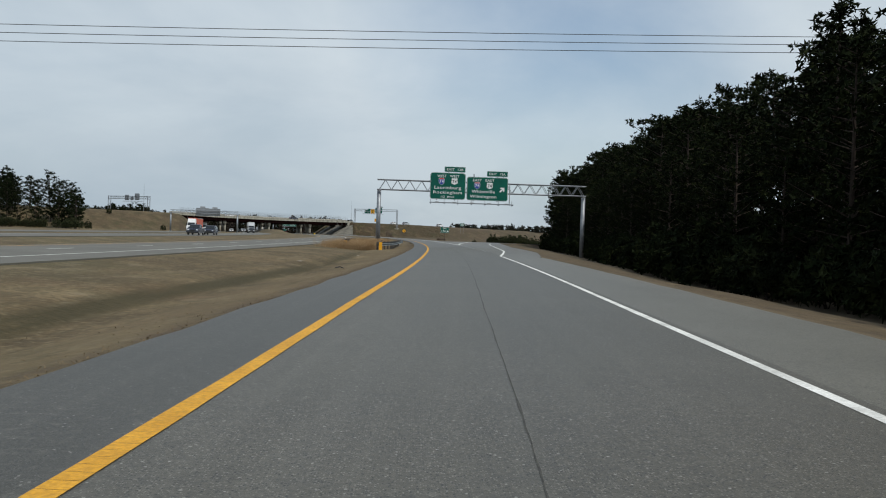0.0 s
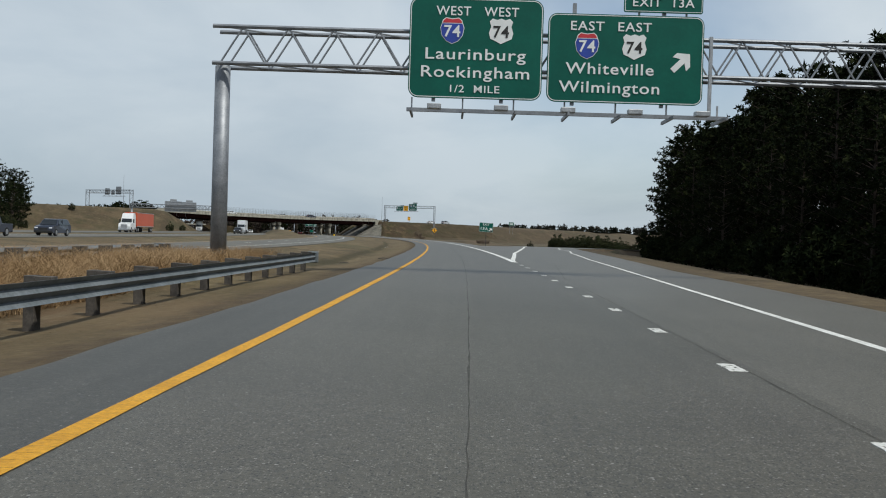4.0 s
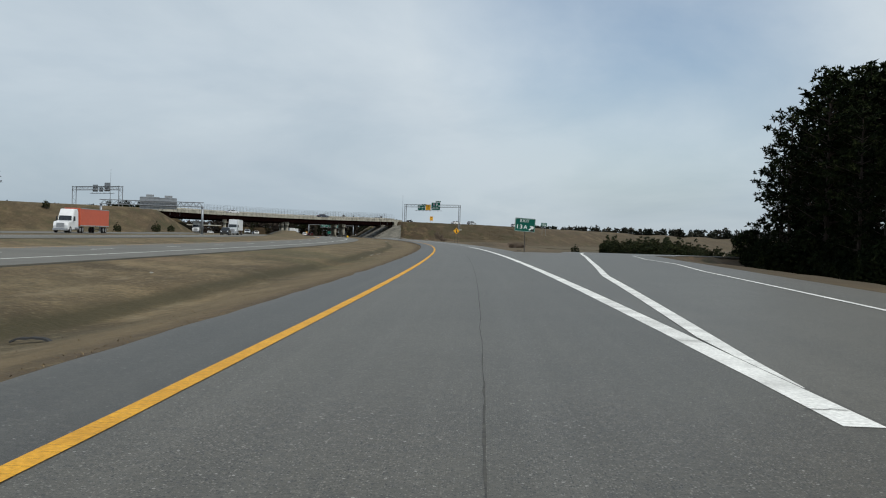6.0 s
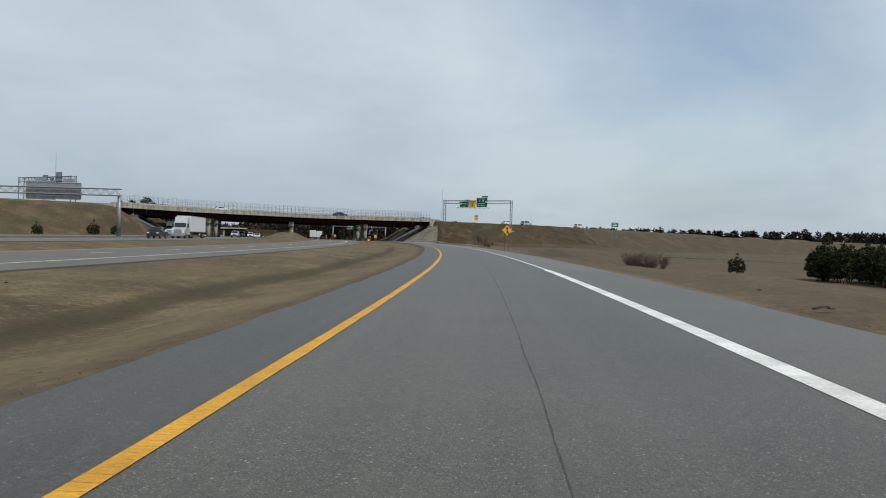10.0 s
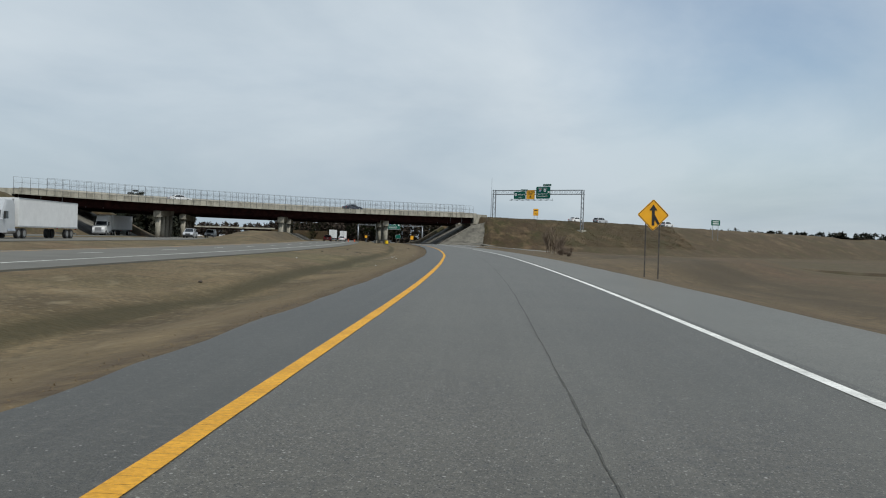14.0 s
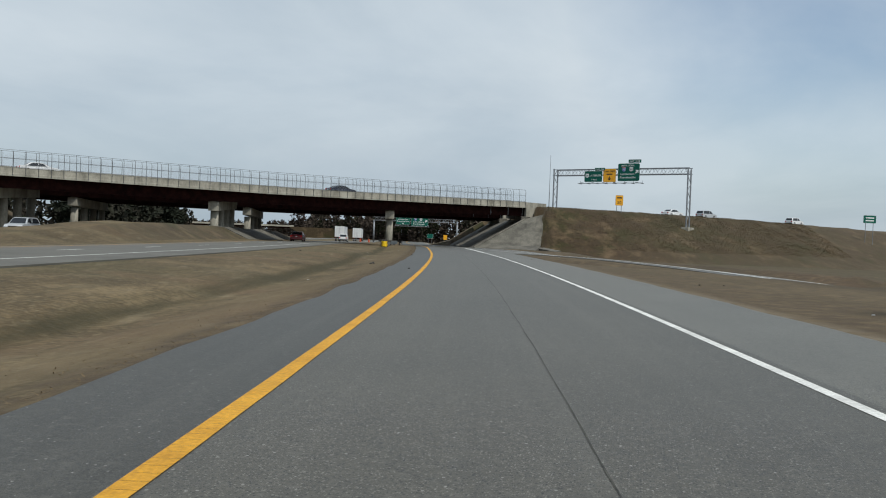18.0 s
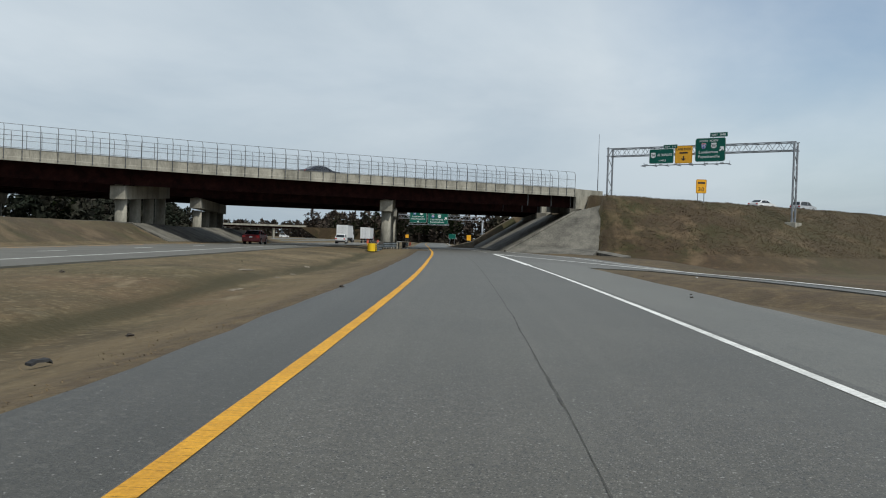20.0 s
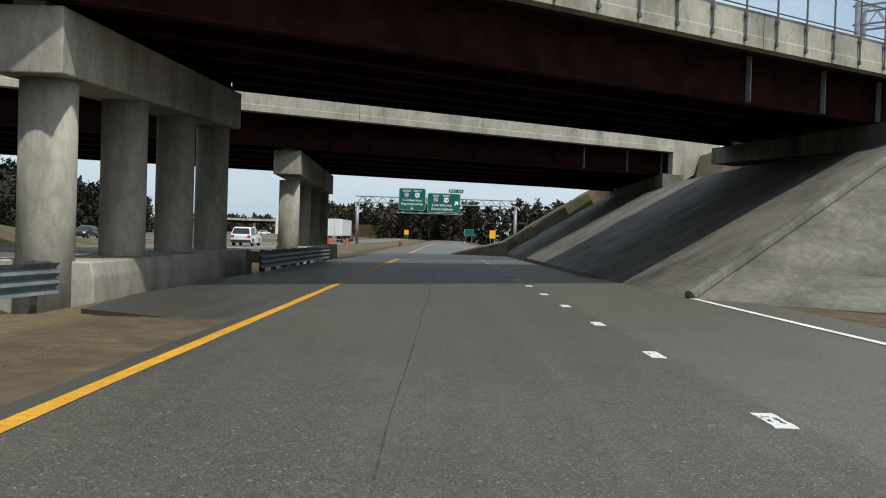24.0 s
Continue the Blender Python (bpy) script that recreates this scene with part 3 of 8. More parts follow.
def build_ground():
    ss = axis([(-3000, -200, 700), (-200, -60, 20), (-60, 380, 3.0), (380, 440, 1.7), (440, 486, 0.8), (486, 520, 1.7), (520, 900, 8), (900, 3600, 450)])
    ds = axis([(-3000, -500, 500), (-500, -160, 40), (-160, -72, 4), (-72, -22, 1.6), (-22, -11, 2.5), (-11, -1.6, 0.47), (-1.6, 7.8, 4.7), (7.8, 28, 0.75), (28, 70, 2.0), (70, 170, 6), (170, 500, 40), (500, 3000, 500)])
    verts, faces = [], []
    for s in ss:
        for d in ds:
            p = at(s, d)
            verts.append((p.x, p.y, ground_z(p.x, p.y, s, d)))
    w = len(ds)
    for i in range(len(ss) - 1):
        for j in range(w - 1):
            k = i * w + j
            faces.append((k, k + 1, k + w + 1, k + w))
    me = bpy.data.meshes.new("ground")
    me.from_pydata(verts, [], faces)
    # plan coordinates for the soil's streaks, which follow the road
    uv = me.uv_layers.new(name="plan")
    flat = np.array([(q, d) for q in ss for d in ds])
    loops = np.zeros(len(me.loops), dtype=np.int32)
    me.loops.foreach_get("vertex_index", loops)
    uv.data.foreach_set("uv", flat[loops].astype(np.float32).ravel())
    for p in me.polygons:
        p.use_smooth = True
    return me


def ground_material():
    m = M_GRASS_DRY.copy()
    m.name = "roadside_ground"
    t = m.node_tree
    b = next(n for n in t.nodes if n.type == "BSDF_PRINCIPLED")
    src = b.inputs["Base Color"].links[0].from_socket
    co = node(t, "ShaderNodeTexCoord")
    # broad patches of green winter weeds and of bare reddish soil
    for scale, lo, hi, rgb, amount in ((0.045, 0.50, 0.62, (0.060, 0.060, 0.022), 0.6), (0.09, 0.54, 0.66, (0.125, 0.074, 0.042), 0.65), (0.06, 0.55, 0.68, (0.036, 0.031, 0.016), 0.55), (0.6, 0.58, 0.72, (0.22, 0.182, 0.118), 0.5), (2.6, 0.52, 0.66, (0.040, 0.031, 0.016), 0.55), (5.5, 0.54, 0.66, (0.24, 0.19, 0.11), 0.5)):
        n = node(t, "ShaderNodeTexNoise", Scale=scale, Detail=7.0, Roughness=0.62)
        t.links.new(co.outputs["Object"], n.inputs["Vector"])
        mr = node(t, "ShaderNodeMapRange")
        mr.inputs["From Min"].default_value, mr.inputs["From Max"].default_value, mr.inputs["To Max"].default_value = lo, hi, amount
        t.links.new(n.outputs["Fac"], mr.inputs["Value"])
        mx = node(t, "ShaderNodeMix")
        mx.data_type = "RGBA"
        mx.inputs[7].default_value = (*rgb, 1)
        t.links.new(mr.outputs[0], mx.inputs[0])
        t.links.new(src, mx.inputs[6])
        src = mx.outputs[2]
    # mown and washed streaks along the road
    sep = node(t, "ShaderNodeSeparateXYZ")
    t.links.new(co.outputs["UV"], sep.inputs[0])
    for lengthways, across, lo, hi, rgb, amount in ((0.16, 0.9, 0.52, 0.68, (0.062, 0.046, 0.022), 0.5), (0.45, 2.2, 0.54, 0.68, (0.045, 0.037, 0.017), 0.5), (0.35, 1.1, 0.58, 0.72, (0.23, 0.19, 0.12), 0.5)):
        mp = node(t, "ShaderNodeMapping")
        mp.inputs["Scale"].default_value = (lengthways, across, 1)
        t.links.new(co.outputs["UV"], mp.inputs[0])
        n = node(t, "ShaderNodeTexNoise", Scale=1.0, Detail=6.0, Roughness=0.6)
        t.links.new(mp.outputs[0], n.inputs["Vector"])
        mr = node(t, "ShaderNodeMapRange")
        mr.inputs["From Min"].default_value, mr.inputs["From Max"].default_value, mr.inputs["To Max"].default_value = lo, hi, amount
        t.links.new(n.outputs["Fac"], mr.inputs["Value"])
        mx = node(t, "ShaderNodeMix")
        mx.data_type = "RGBA"
        mx.inputs[7].default_value = (*rgb, 1)
        t.links.new(mr.outputs[0], mx.inputs[0])
        t.links.new(src, mx.inputs[6])
        src = mx.outputs[2]
    # damp weeds and leaf litter in the bottom of the ditch
    dip = node(t, "ShaderNodeMapRange")
    off = node(t, "ShaderNodeMath")
    off.operation = "ADD"
    off.inputs[1].default_value = 5.65
    t.links.new(sep.outputs["Y"], off.inputs[0])
    ab = node(t, "ShaderNodeMath")
    ab.operation = "ABSOLUTE"
    t.links.new(off.outputs[0], ab.inputs[0])
    dip.inputs["From Min"].default_value, dip.inputs["From Max"].default_value = 0.15, 0.6
    dip.inputs["To Min"].default_value, dip.inputs["To Max"].default_value = 0.85, 0.0
    t.links.new(ab.outputs[0], dip.inputs["Value"])
    mp = node(t, "ShaderNodeMapping")
    mp.inputs["Scale"].default_value = (0.07, 0.8, 1)
    t.links.new(co.outputs["UV"], mp.inputs[0])
    n = node(t, "ShaderNodeTexNoise", Scale=1.0, Detail=5.0, Roughness=0.6)
    t.links.new(mp.outputs[0], n.inputs["Vector"])
    mr = node(t, "ShaderNodeMapRange")
    mr.inputs["From Min"].default_value, mr.inputs["From Max"].default_value = 0.30, 0.48
    t.links.new(n.outputs["Fac"], mr.inputs["Value"])
    ml = node(t, "ShaderNodeMath")
    ml.operation = "MULTIPLY"
    t.links.new(mr.outputs[0], ml.inputs[0])
    t.links.new(dip.outputs[0], ml.inputs[1])
    mx = node(t, "ShaderNodeMix")
    mx.data_type = "RGBA"
    mx.inputs[7].default_value = (0.033, 0.028, 0.011, 1)
    t.links.new(ml.outputs[0], mx.inputs[0])
    t.links.new(src, mx.inputs[6])
    src = mx.outputs[2]
    # a damp swale, washed red soil and greener grass, one behind the other in the field by the ramps
    for centre, half, soft, rgb, amount in ((20.0, 2.5, 5.0, (0.036, 0.030, 0.014), 0.85), (31.0, 2.0, 6.0, (0.125, 0.070, 0.038), 0.75), (13.0, 1.0, 3.5, (0.165, 0.122, 0.064), 0.7), (60.0, 12.0, 20.0, (0.066, 0.062, 0.022), 0.7)):
        away = node(t, "ShaderNodeMath")
        away.operation = "SUBTRACT"
        away.inputs[1].default_value = centre
        t.links.new(sep.outputs["Y"], away.inputs[0])
        size = node(t, "ShaderNodeMath")
        size.operation = "ABSOLUTE"
        t.links.new(away.outputs[0], size.inputs[0])
        belt = node(t, "ShaderNodeMapRange")
        belt.inputs["From Min"].default_value, belt.inputs["From Max"].default_value = half, half + soft
        belt.inputs["To Min"].default_value, belt.inputs["To Max"].default_value = amount, 0.0
        t.links.new(size.outputs[0], belt.inputs["Value"])
        mp = node(t, "ShaderNodeMapping")
        mp.inputs["Location"].default_value = (centre, 0, 0)
        mp.inputs["Scale"].default_value = (0.05, 0.22, 1)
        t.links.new(co.outputs["UV"], mp.inputs[0])
        n = node(t, "ShaderNodeTexNoise", Scale=1.0, Detail=8.0, Roughness=0.66)
        t.links.new(mp.outputs[0], n.inputs["Vector"])
        mr = node(t, "ShaderNodeMapRange")
        mr.inputs["From Min"].default_value, mr.inputs["From Max"].default_value = 0.36, 0.56
        t.links.new(n.outputs["Fac"], mr.inputs["Value"])
        ml = node(t, "ShaderNodeMath")
        ml.operation = "MULTIPLY"
        t.links.new(mr.outputs[0], ml.inputs[0])
        t.links.new(belt.outputs[0], ml.inputs[1])
        src = mixed(t, src, ml.outputs[0], rgb)
    # the mown strip beside the pavement is worn to pale straw
    bands = []
    for d0, d1 in ((-4.8, -3.0), (11.5, 9.2)):
        band = node(t, "ShaderNodeMapRange")
        band.interpolation_type = "SMOOTHSTEP"
        band.inputs["From Min"].default_value, band.inputs["From Max"].default_value = d0, d1
        t.links.new(sep.outputs["Y"], band.inputs["Value"])
        bands.append(band)
    mp = node(t, "ShaderNodeMapping")
    mp.inputs["Scale"].default_value = (0.35, 1.6, 1)
    t.links.new(co.outputs["UV"], mp.inputs[0])
    n = node(t, "ShaderNodeTexNoise", Scale=1.0, Detail=8.0, Roughness=0.68)
    t.links.new(mp.outputs[0], n.inputs["Vector"])
    mr = node(t, "ShaderNodeMapRange")
    mr.inputs["From Min"].default_value, mr.inputs["From Max"].default_value = 0.32, 0.62
    mr.inputs["To Min"].default_value, mr.inputs["To Max"].default_value = 0.05, 0.7
    t.links.new(n.outputs["Fac"], mr.inputs["Value"])
    fac = mr.outputs[0]
    for band in bands:
        ml = node(t, "ShaderNodeMath")
        ml.operation = "MULTIPLY"
        t.links.new(fac, ml.inputs[0])
        t.links.new(band.outputs[0], ml.inputs[1])
        fac = ml.outputs[0]
    mx = node(t, "ShaderNodeMix")
    mx.data_type = "RGBA"
    mx.inputs[7].default_value = (0.135, 0.098, 0.053, 1)
    t.links.new(fac, mx.inputs[0])
    t.links.new(src, mx.inputs[6])
    src = mx.outputs[2]
    # dark washed soil right at the pavement's edge
    lip = node(t, "ShaderNodeMapRange")
    lip.inputs["From Min"].default_value, lip.inputs["From Max"].default_value = -2.5, -1.9
    t.links.new(sep.outputs["Y"], lip.inputs["Value"])
    ln = node(t, "ShaderNodeTexNoise", Scale=1.7, Detail=6.0, Roughness=0.65)
    t.links.new(co.outputs["Object"], ln.inputs["Vector"])
    lr = node(t, "ShaderNodeMapRange")
    lr.inputs["From Min"].default_value, lr.inputs["From Max"].default_value, lr.inputs["To Max"].default_value = 0.3, 0.6, 0.85
    t.links.new(ln.outputs["Fac"], lr.inputs["Value"])
    ml = node(t, "ShaderNodeMath")
    ml.operation = "MULTIPLY"
    t.links.new(lip.outputs[0], ml.inputs[0])
    t.links.new(lr.outputs[0], ml.inputs[1])
    src = mixed(t, src, ml.outputs[0], (0.050, 0.034, 0.022))
    # pale grit along the outer shoulder
    grit = node(t, "ShaderNodeMapRange")
    grit.inputs["From Min"].default_value, grit.inputs["From Max"].default_value = 8.5, 7.9
    t.links.new(sep.outputs["Y"], grit.inputs["Value"])
    east = node(t, "ShaderNodeMath")
    east.operation = "GREATER_THAN"
    east.inputs[1].default_value = 6.0
    t.links.new(sep.outputs["Y"], east.inputs[0])
    for k in (east.outputs[0], lr.outputs[0]):
        ml = node(t, "ShaderNodeMath")
        ml.operation = "MULTIPLY"
        t.links.new(grit.outputs[0], ml.inputs[0])
        t.links.new(k, ml.inputs[1])
        grit = ml
    src = mixed(t, src, grit.outputs[0], (0.20, 0.165, 0.115))
    # steep banks are left unmown and carry dark dead weeds
    geo = node(t, "ShaderNodeNewGeometry")
    gz = node(t, "ShaderNodeSeparateXYZ")
    t.links.new(geo.outputs["True Normal"], gz.inputs[0])
    steep = node(t, "ShaderNodeMapRange")
    steep.inputs["From Min"].default_value, steep.inputs["From Max"].default_value = 0.975, 0.90
    t.links.new(gz.outputs["Z"], steep.inputs["Value"])
    wn = node(t, "ShaderNodeTexNoise", Scale=0.9, Detail=9.0, Roughness=0.7)
    t.links.new(co.outputs["Object"], wn.inputs["Vector"])
    wr = node(t, "ShaderNodeMapRange")
    wr.inputs["From Min"].default_value, wr.inputs["From Max"].default_value = 0.30, 0.62
    wr.inputs["To Min"].default_value, wr.inputs["To Max"].default_value = 0.25, 0.95
    t.links.new(wn.outputs["Fac"], wr.inputs["Value"])
    ml = node(t, "ShaderNodeMath")
    ml.operation = "MULTIPLY"
    # the ditch beside the road is mown
    mown = node(t, "ShaderNodeMapRange")
    mown.inputs["From Min"].default_value, mown.inputs["From Max"].default_value = 3.5, 6.0
    t.links.new(ab.outputs[0], mown.inputs["Value"])
    rough = node(t, "ShaderNodeMath")
    rough.operation = "MULTIPLY"
    t.links.new(steep.outputs[0], rough.inputs[0])
    t.links.new(mown.outputs[0], rough.inputs[1])
    steep = rough
    t.links.new(steep.outputs[0], ml.inputs[0])
    t.links.new(wr.outputs[0], ml.inputs[1])
    mx = node(t, "ShaderNodeMix")
    mx.data_type = "RGBA"
    mx.inputs[7].default_value = (0.044, 0.032, 0.020, 1)
    t.links.new(ml.outputs[0], mx.inputs[0])
    t.links.new(src, mx.inputs[6])
    src = mx.outputs[2]
    for scale, lo, hi, rgb, amount in ((0.13, 0.50, 0.62, (0.036, 0.037, 0.014), 0.8), (0.2, 0.53, 0.64, (0.13, 0.092, 0.054), 0.8)):
        n = node(t, "ShaderNodeTexNoise", Scale=scale, Detail=8.0, Roughness=0.66)
        t.links.new(co.outputs["Object"], n.inputs["Vector"])
        mr = node(t, "ShaderNodeMapRange")
        mr.inputs["From Min"].default_value, mr.inputs["From Max"].default_value, mr.inputs["To Max"].default_value = lo, hi, amount
        t.links.new(n.outputs["Fac"], mr.inputs["Value"])
        ml = node(t, "ShaderNodeMath")
        ml.operation = "MULTIPLY"
        t.links.new(mr.outputs[0], ml.inputs[0])
        t.links.new(steep.outputs[0], ml.inputs[1])
        src = mixed(t, src, ml.outputs[0], rgb)
    t.links.new(src, b.inputs["Base Color"])
    b.inputs["Sheen Weight"].default_value = 0.12
    b.inputs["Sheen Tint"].default_value = (0.75, 0.66, 0.5, 1)
    return m


M_GROUND = ground_material()
g_me = build_ground()
g_me.materials.append(M_GROUND)
ground = tagged(new("ground", g_me), "dormant brown roadside grass with bare soil and green weeds", "ground", kind="structure")

# ---- pavements ----
def pave(name, d0, d1, s0, s1, z, mat, label, step=4.0, nd=2):
    bm = ribbon(bmesh.new(), d0, d1, s0, s1, z, step, nd)
    # plan coordinates for streaks that follow the road
    uv = bm.loops.layers.uv.new("plan")
    for f in bm.faces:
        for q in f.loops:
            s, d = sd_of(q.vert.co.x, q.vert.co.y)
            q[uv].uv = (d, s)
    # a shallow skirt gives the slab its thickness
    r = bmesh.ops.extrude_face_region(bm, geom=list(bm.faces))
    low = [v for v in r["geom"] if isinstance(v, bmesh.types.BMVert)]
    bmesh.ops.translate(bm, verts=low, vec=(0, 0, -0.16))
    bmesh.ops.recalc_face_normals(bm, faces=bm.faces)
    return tagged(new(name, mesh_of(name, bm, mat)), label, "road", kind="structure")


def ragged(d, amount, seed):
    return lambda s: d + amount * noise.noise(Vector((s * 0.35, seed, 0))) + 0.4 * amount * noise.noise(Vector((s * 1.9, seed, 5)))


# the painter's wander of the yellow line about the plan's base curve
YELLOW_D = table([-20, 0, 40, 84, 160, 200, 236, 311, 388, 408, 428, 447, 470], [0.045, 0.02, -0.02, -0.05, -0.04, 0.0, 0.07, 0.07, 0.06, 0.0, 0.0, -0.10, -0.05])
LEFT_EDGE = table([-60, 440, 452.6, 452.9, 456, 472, 500, 800], [-1.5, -1.35, -1.05, -2.9, -3.3, -3.3, -2.4, -2.4])
left_rag = ragged(0.0, 0.12, 1)
pave("road_shoulder_west", lambda s: LEFT_EDGE(s) + left_rag(s), lambda s: YELLOW_D(s) - 0.12, -60, 800, 0.0, M_ASPHALT_WEST, "smooth dark grey asphalt shoulder beside the yellow line", 1.0)
pave("road_collector", lambda s: YELLOW_D(s) - 0.12, 5.16, -60, 800, 0.0, M_ASPHALT, "grey worn asphalt collector road with a tarred centre seam", 1.0)
for s0, s1, m in ((-60, 50, M_ASPHALT_EAST), (50, 212, M_ASPHALT_RAMP), (212, 410, M_ASPHALT_EAST), (410, 800, M_ASPHALT_RAMP)):
    pave("road_shoulder_east", 5.16, ragged(7.7, 0.10, 2), s0, s1, 0.0, m, "pale grey asphalt shoulder beside the white line", 1.0)
pave("road_exit_ramp", lambda s: 7.5 if s < 184 else RAMP_L(s) - 2.2, lambda s: max(7.7, (RIGHT_EDGE(s) if s < 184 else RAMP_R(s) + 2.6)) + 0.1 * noise.noise(Vector((s * 0.35, 9, 0))), 42, 221, lambda s: -0.006 + ramp_drop(s), M_ASPHALT_RAMP, "grey asphalt exit ramp curving away", 2.0)
entry_ramp = pave("road_entry_ramp", lambda s: (LOOP_L(s) - 1.4) if s < 404 else 7.5, lambda s: max(7.6, LOOP_R(s) + 1.3), 330, 470, -0.006, M_ASPHALT_RAMP, "grey asphalt loop ramp joining the road", 2.0, 4)
for v in entry_ramp.data.vertices:
    v.co.z += loop_z(*sd_of(v.co.x, v.co.y))
pave("road_highway_near", -21.7, -11.5, -200, 900, 0.0, M_ASPHALT_MAIN, "pale asphalt highway carriageway beside a grass verge", 8.0)
pave("road_highway_opposite", -46.2, -36.0, -200, 900, 0.0, M_ASPHALT_MAIN, "pale asphalt highway carriageway across the median", 8.0)
pave("road_collector_opposite", -65.6, -54.6, -200, 900, 0.0, M_ASPHALT_MAIN, "pale asphalt collector road across the highway", 8.0)

# ---- road markings: thin raised paint ----
def marking(name, d0, d1, s0, s1, mat, label, z=0.005, step=2.0):
    bm = ribbon(bmesh.new(), d0, d1, s0, s1, z, step, 1)
    return tagged(new(name, mesh_of(name, bm, mat)), label, "road marking", kind="structure")


def wavy(d, seed, amount=0.012):
    return lambda s: d + amount * noise.noise(Vector((s * 0.5, seed, 2)))


# the yellow line is laid in short ribs with hairline grooves
bm = bmesh.new()
lo_d = lambda s: YELLOW_D(s) - 0.105 + 0.012 * noise.noise(Vector((s * 0.5, 3, 2)))
hi_d = lambda s: YELLOW_D(s) + 0.055 + 0.012 * noise.noise(Vector((s * 0.5, 4, 2)))
for i in range(3350):
    s0 = -22 + i * 0.15
    s1 = s0 + 0.1458
    v = [bm.verts.new(at(q, f(q), 0.006)) for q, f in ((s0, lo_d), (s0, hi_d), (s1, hi_d), (s1, lo_d))]
    bm.faces.new(v)
tagged(new("yellow_edge_line", mesh_of("yellow_edge_line", bm, M_YELLOW)), "worn yellow edge line painted on asphalt", "road marking", kind="structure")
marking("yellow_edge_line_onward", -0.085, 0.085, 480.6, 800, M_YELLOW, "yellow edge line running on beyond the bridges", step=3.0)
marking("white_edge_line", wavy(4.885, 5), wavy(5.02, 6), -60, 41, M_WHITE, "worn white edge line painted on asphalt")
marking("ramp_edge_line", lambda s: RAMP_R(s) - 0.08, lambda s: RAMP_R(s) + 0.08, 40, 206, M_WHITE, "white edge line swinging onto the exit ramp", z=lambda s: 0.005 + ramp_drop(s))
marking("gore_line", wavy(4.80, 7), wavy(5.10, 8), 105.4, 212, M_WHITE, "broad white line beside the exit gore")
marking("gore_ramp_line", lambda s: max(5.1, RAMP_L(s) - 0.13), lambda s: max(5.12, RAMP_L(s) + 0.13), 107, 190, M_WHITE, "white line edging the exit ramp", z=0.009)
marking("white_edge_line_onward", wavy(4.885, 9), wavy(5.02, 10), 212, 404, M_WHITE, "worn white edge line painted on asphalt")
marking("entry_gore_line", wavy(4.80, 11), wavy(5.10, 12), 404, 432.4, M_WHITE, "broad white line beside the joining ramp", z=0.006)
marking("entry_ramp_line", lambda s: max(5.08, LOOP_L(s) - 0.13), lambda s: max(5.1, LOOP_L(s) + 0.13), 330, 432.4, M_WHITE, "white line edging the joining ramp", z=lambda s: 0.009 + loop_drop(s))
marking("entry_edge_line", lambda s: LOOP_R(s) - 0.08, lambda s: LOOP_R(s) + 0.08, 330, 800, M_WHITE, "white outer edge line under the bridges", z=lambda s: 0.005 + loop_z(s, LOOP_R(s)))
marking("highway_edge_line", -14.1, -13.95, -200, 900, M_WHITE, "white edge line on the highway", step=8)
marking("highway_median_line", -21.0, -20.85, -200, 900, M_YELLOW, "yellow edge line on the highway", step=8)
marking("opposite_edge_line", -43.9, -43.75, -200, 900, M_WHITE, "white edge line on the far carriageway", step=8)
for i in range(60):
    s0 = -160 + i * 12.2
    marking("highway_lane_dash", -17.65, -17.5, s0, s0 + 3.05, M_WHITE, "white lane dash on the highway", step=3.1)


def dash_mesh(seed):
    """A worn dash: flakes of paint left on the asphalt, the edges last."""
    r = random.Random(seed)
    bm = bmesh.new()
    nx, ny = 5, 10
    grid = {}
    for i in range(nx + 1):
        for j in range(ny + 1):
            grid[i, j] = ((i / nx - 0.5) * 0.17 + r.uniform(-0.008, 0.008), j / ny * 0.51 + r.uniform(-0.012, 0.012))
    for i in range(nx):
        for j in range(ny):
            inner = 0 < i < nx - 1 and 0 < j < ny - 1
            if r.random() < (0.34 if inner else 0.06):
                continue
            c = [grid[i, j], grid[i + 1, j], grid[i + 1, j + 1], grid[i, j + 1]]
            top = [bm.verts.new((x, y, 0.006)) for x, y in c]
            low = [bm.verts.new((x, y, -0.004)) for x, y in c]
            bm.faces.new(top)
            for k in range(4):
                bm.faces.new((low[k], low[(k + 1) % 4], top[(k + 1) % 4], top[k]))
    return mesh_of("lane_dash", bm, M_WHITE)


DASHES = [dash_mesh(400 + i) for i in range(5)]
for start, count in ((58.4, 14), (442.4, 22)):
    for i in range(count):
        o = new("lane_dash", DASHES[(i * 3) % 5])
        o.matrix_basis = on_road(start + 3.5 * i, 4.95 if start < 200 else 5.0)
        tagged(o, "short worn white lane dash on asphalt", "road marking", "short lane dashes", "structure")


# the tarred seam, cracks and patches
def seam_line(s0, s1, d, wide, seed, name="pavement_seam"):
    bm = bmesh.new()
    f = lambda s: d(s) + 0.025 * noise.noise(Vector((s * 0.4, seed, 0))) + 0.012 * noise.noise(Vector((s * 3.1, seed, 0)))
    g = lambda s: wide * (0.25 + 1.5 * abs(noise.noise(Vector((s * 1.7, seed, 9)))))
    ribbon(bm, lambda s: f(s) - g(s), lambda s: f(s) + g(s), s0, s1, 0.004, 0.35)
    return tagged(new(name, mesh_of(name, bm, M_SEAM)), "dark tarred seam along the asphalt", "road seam", kind="structure")


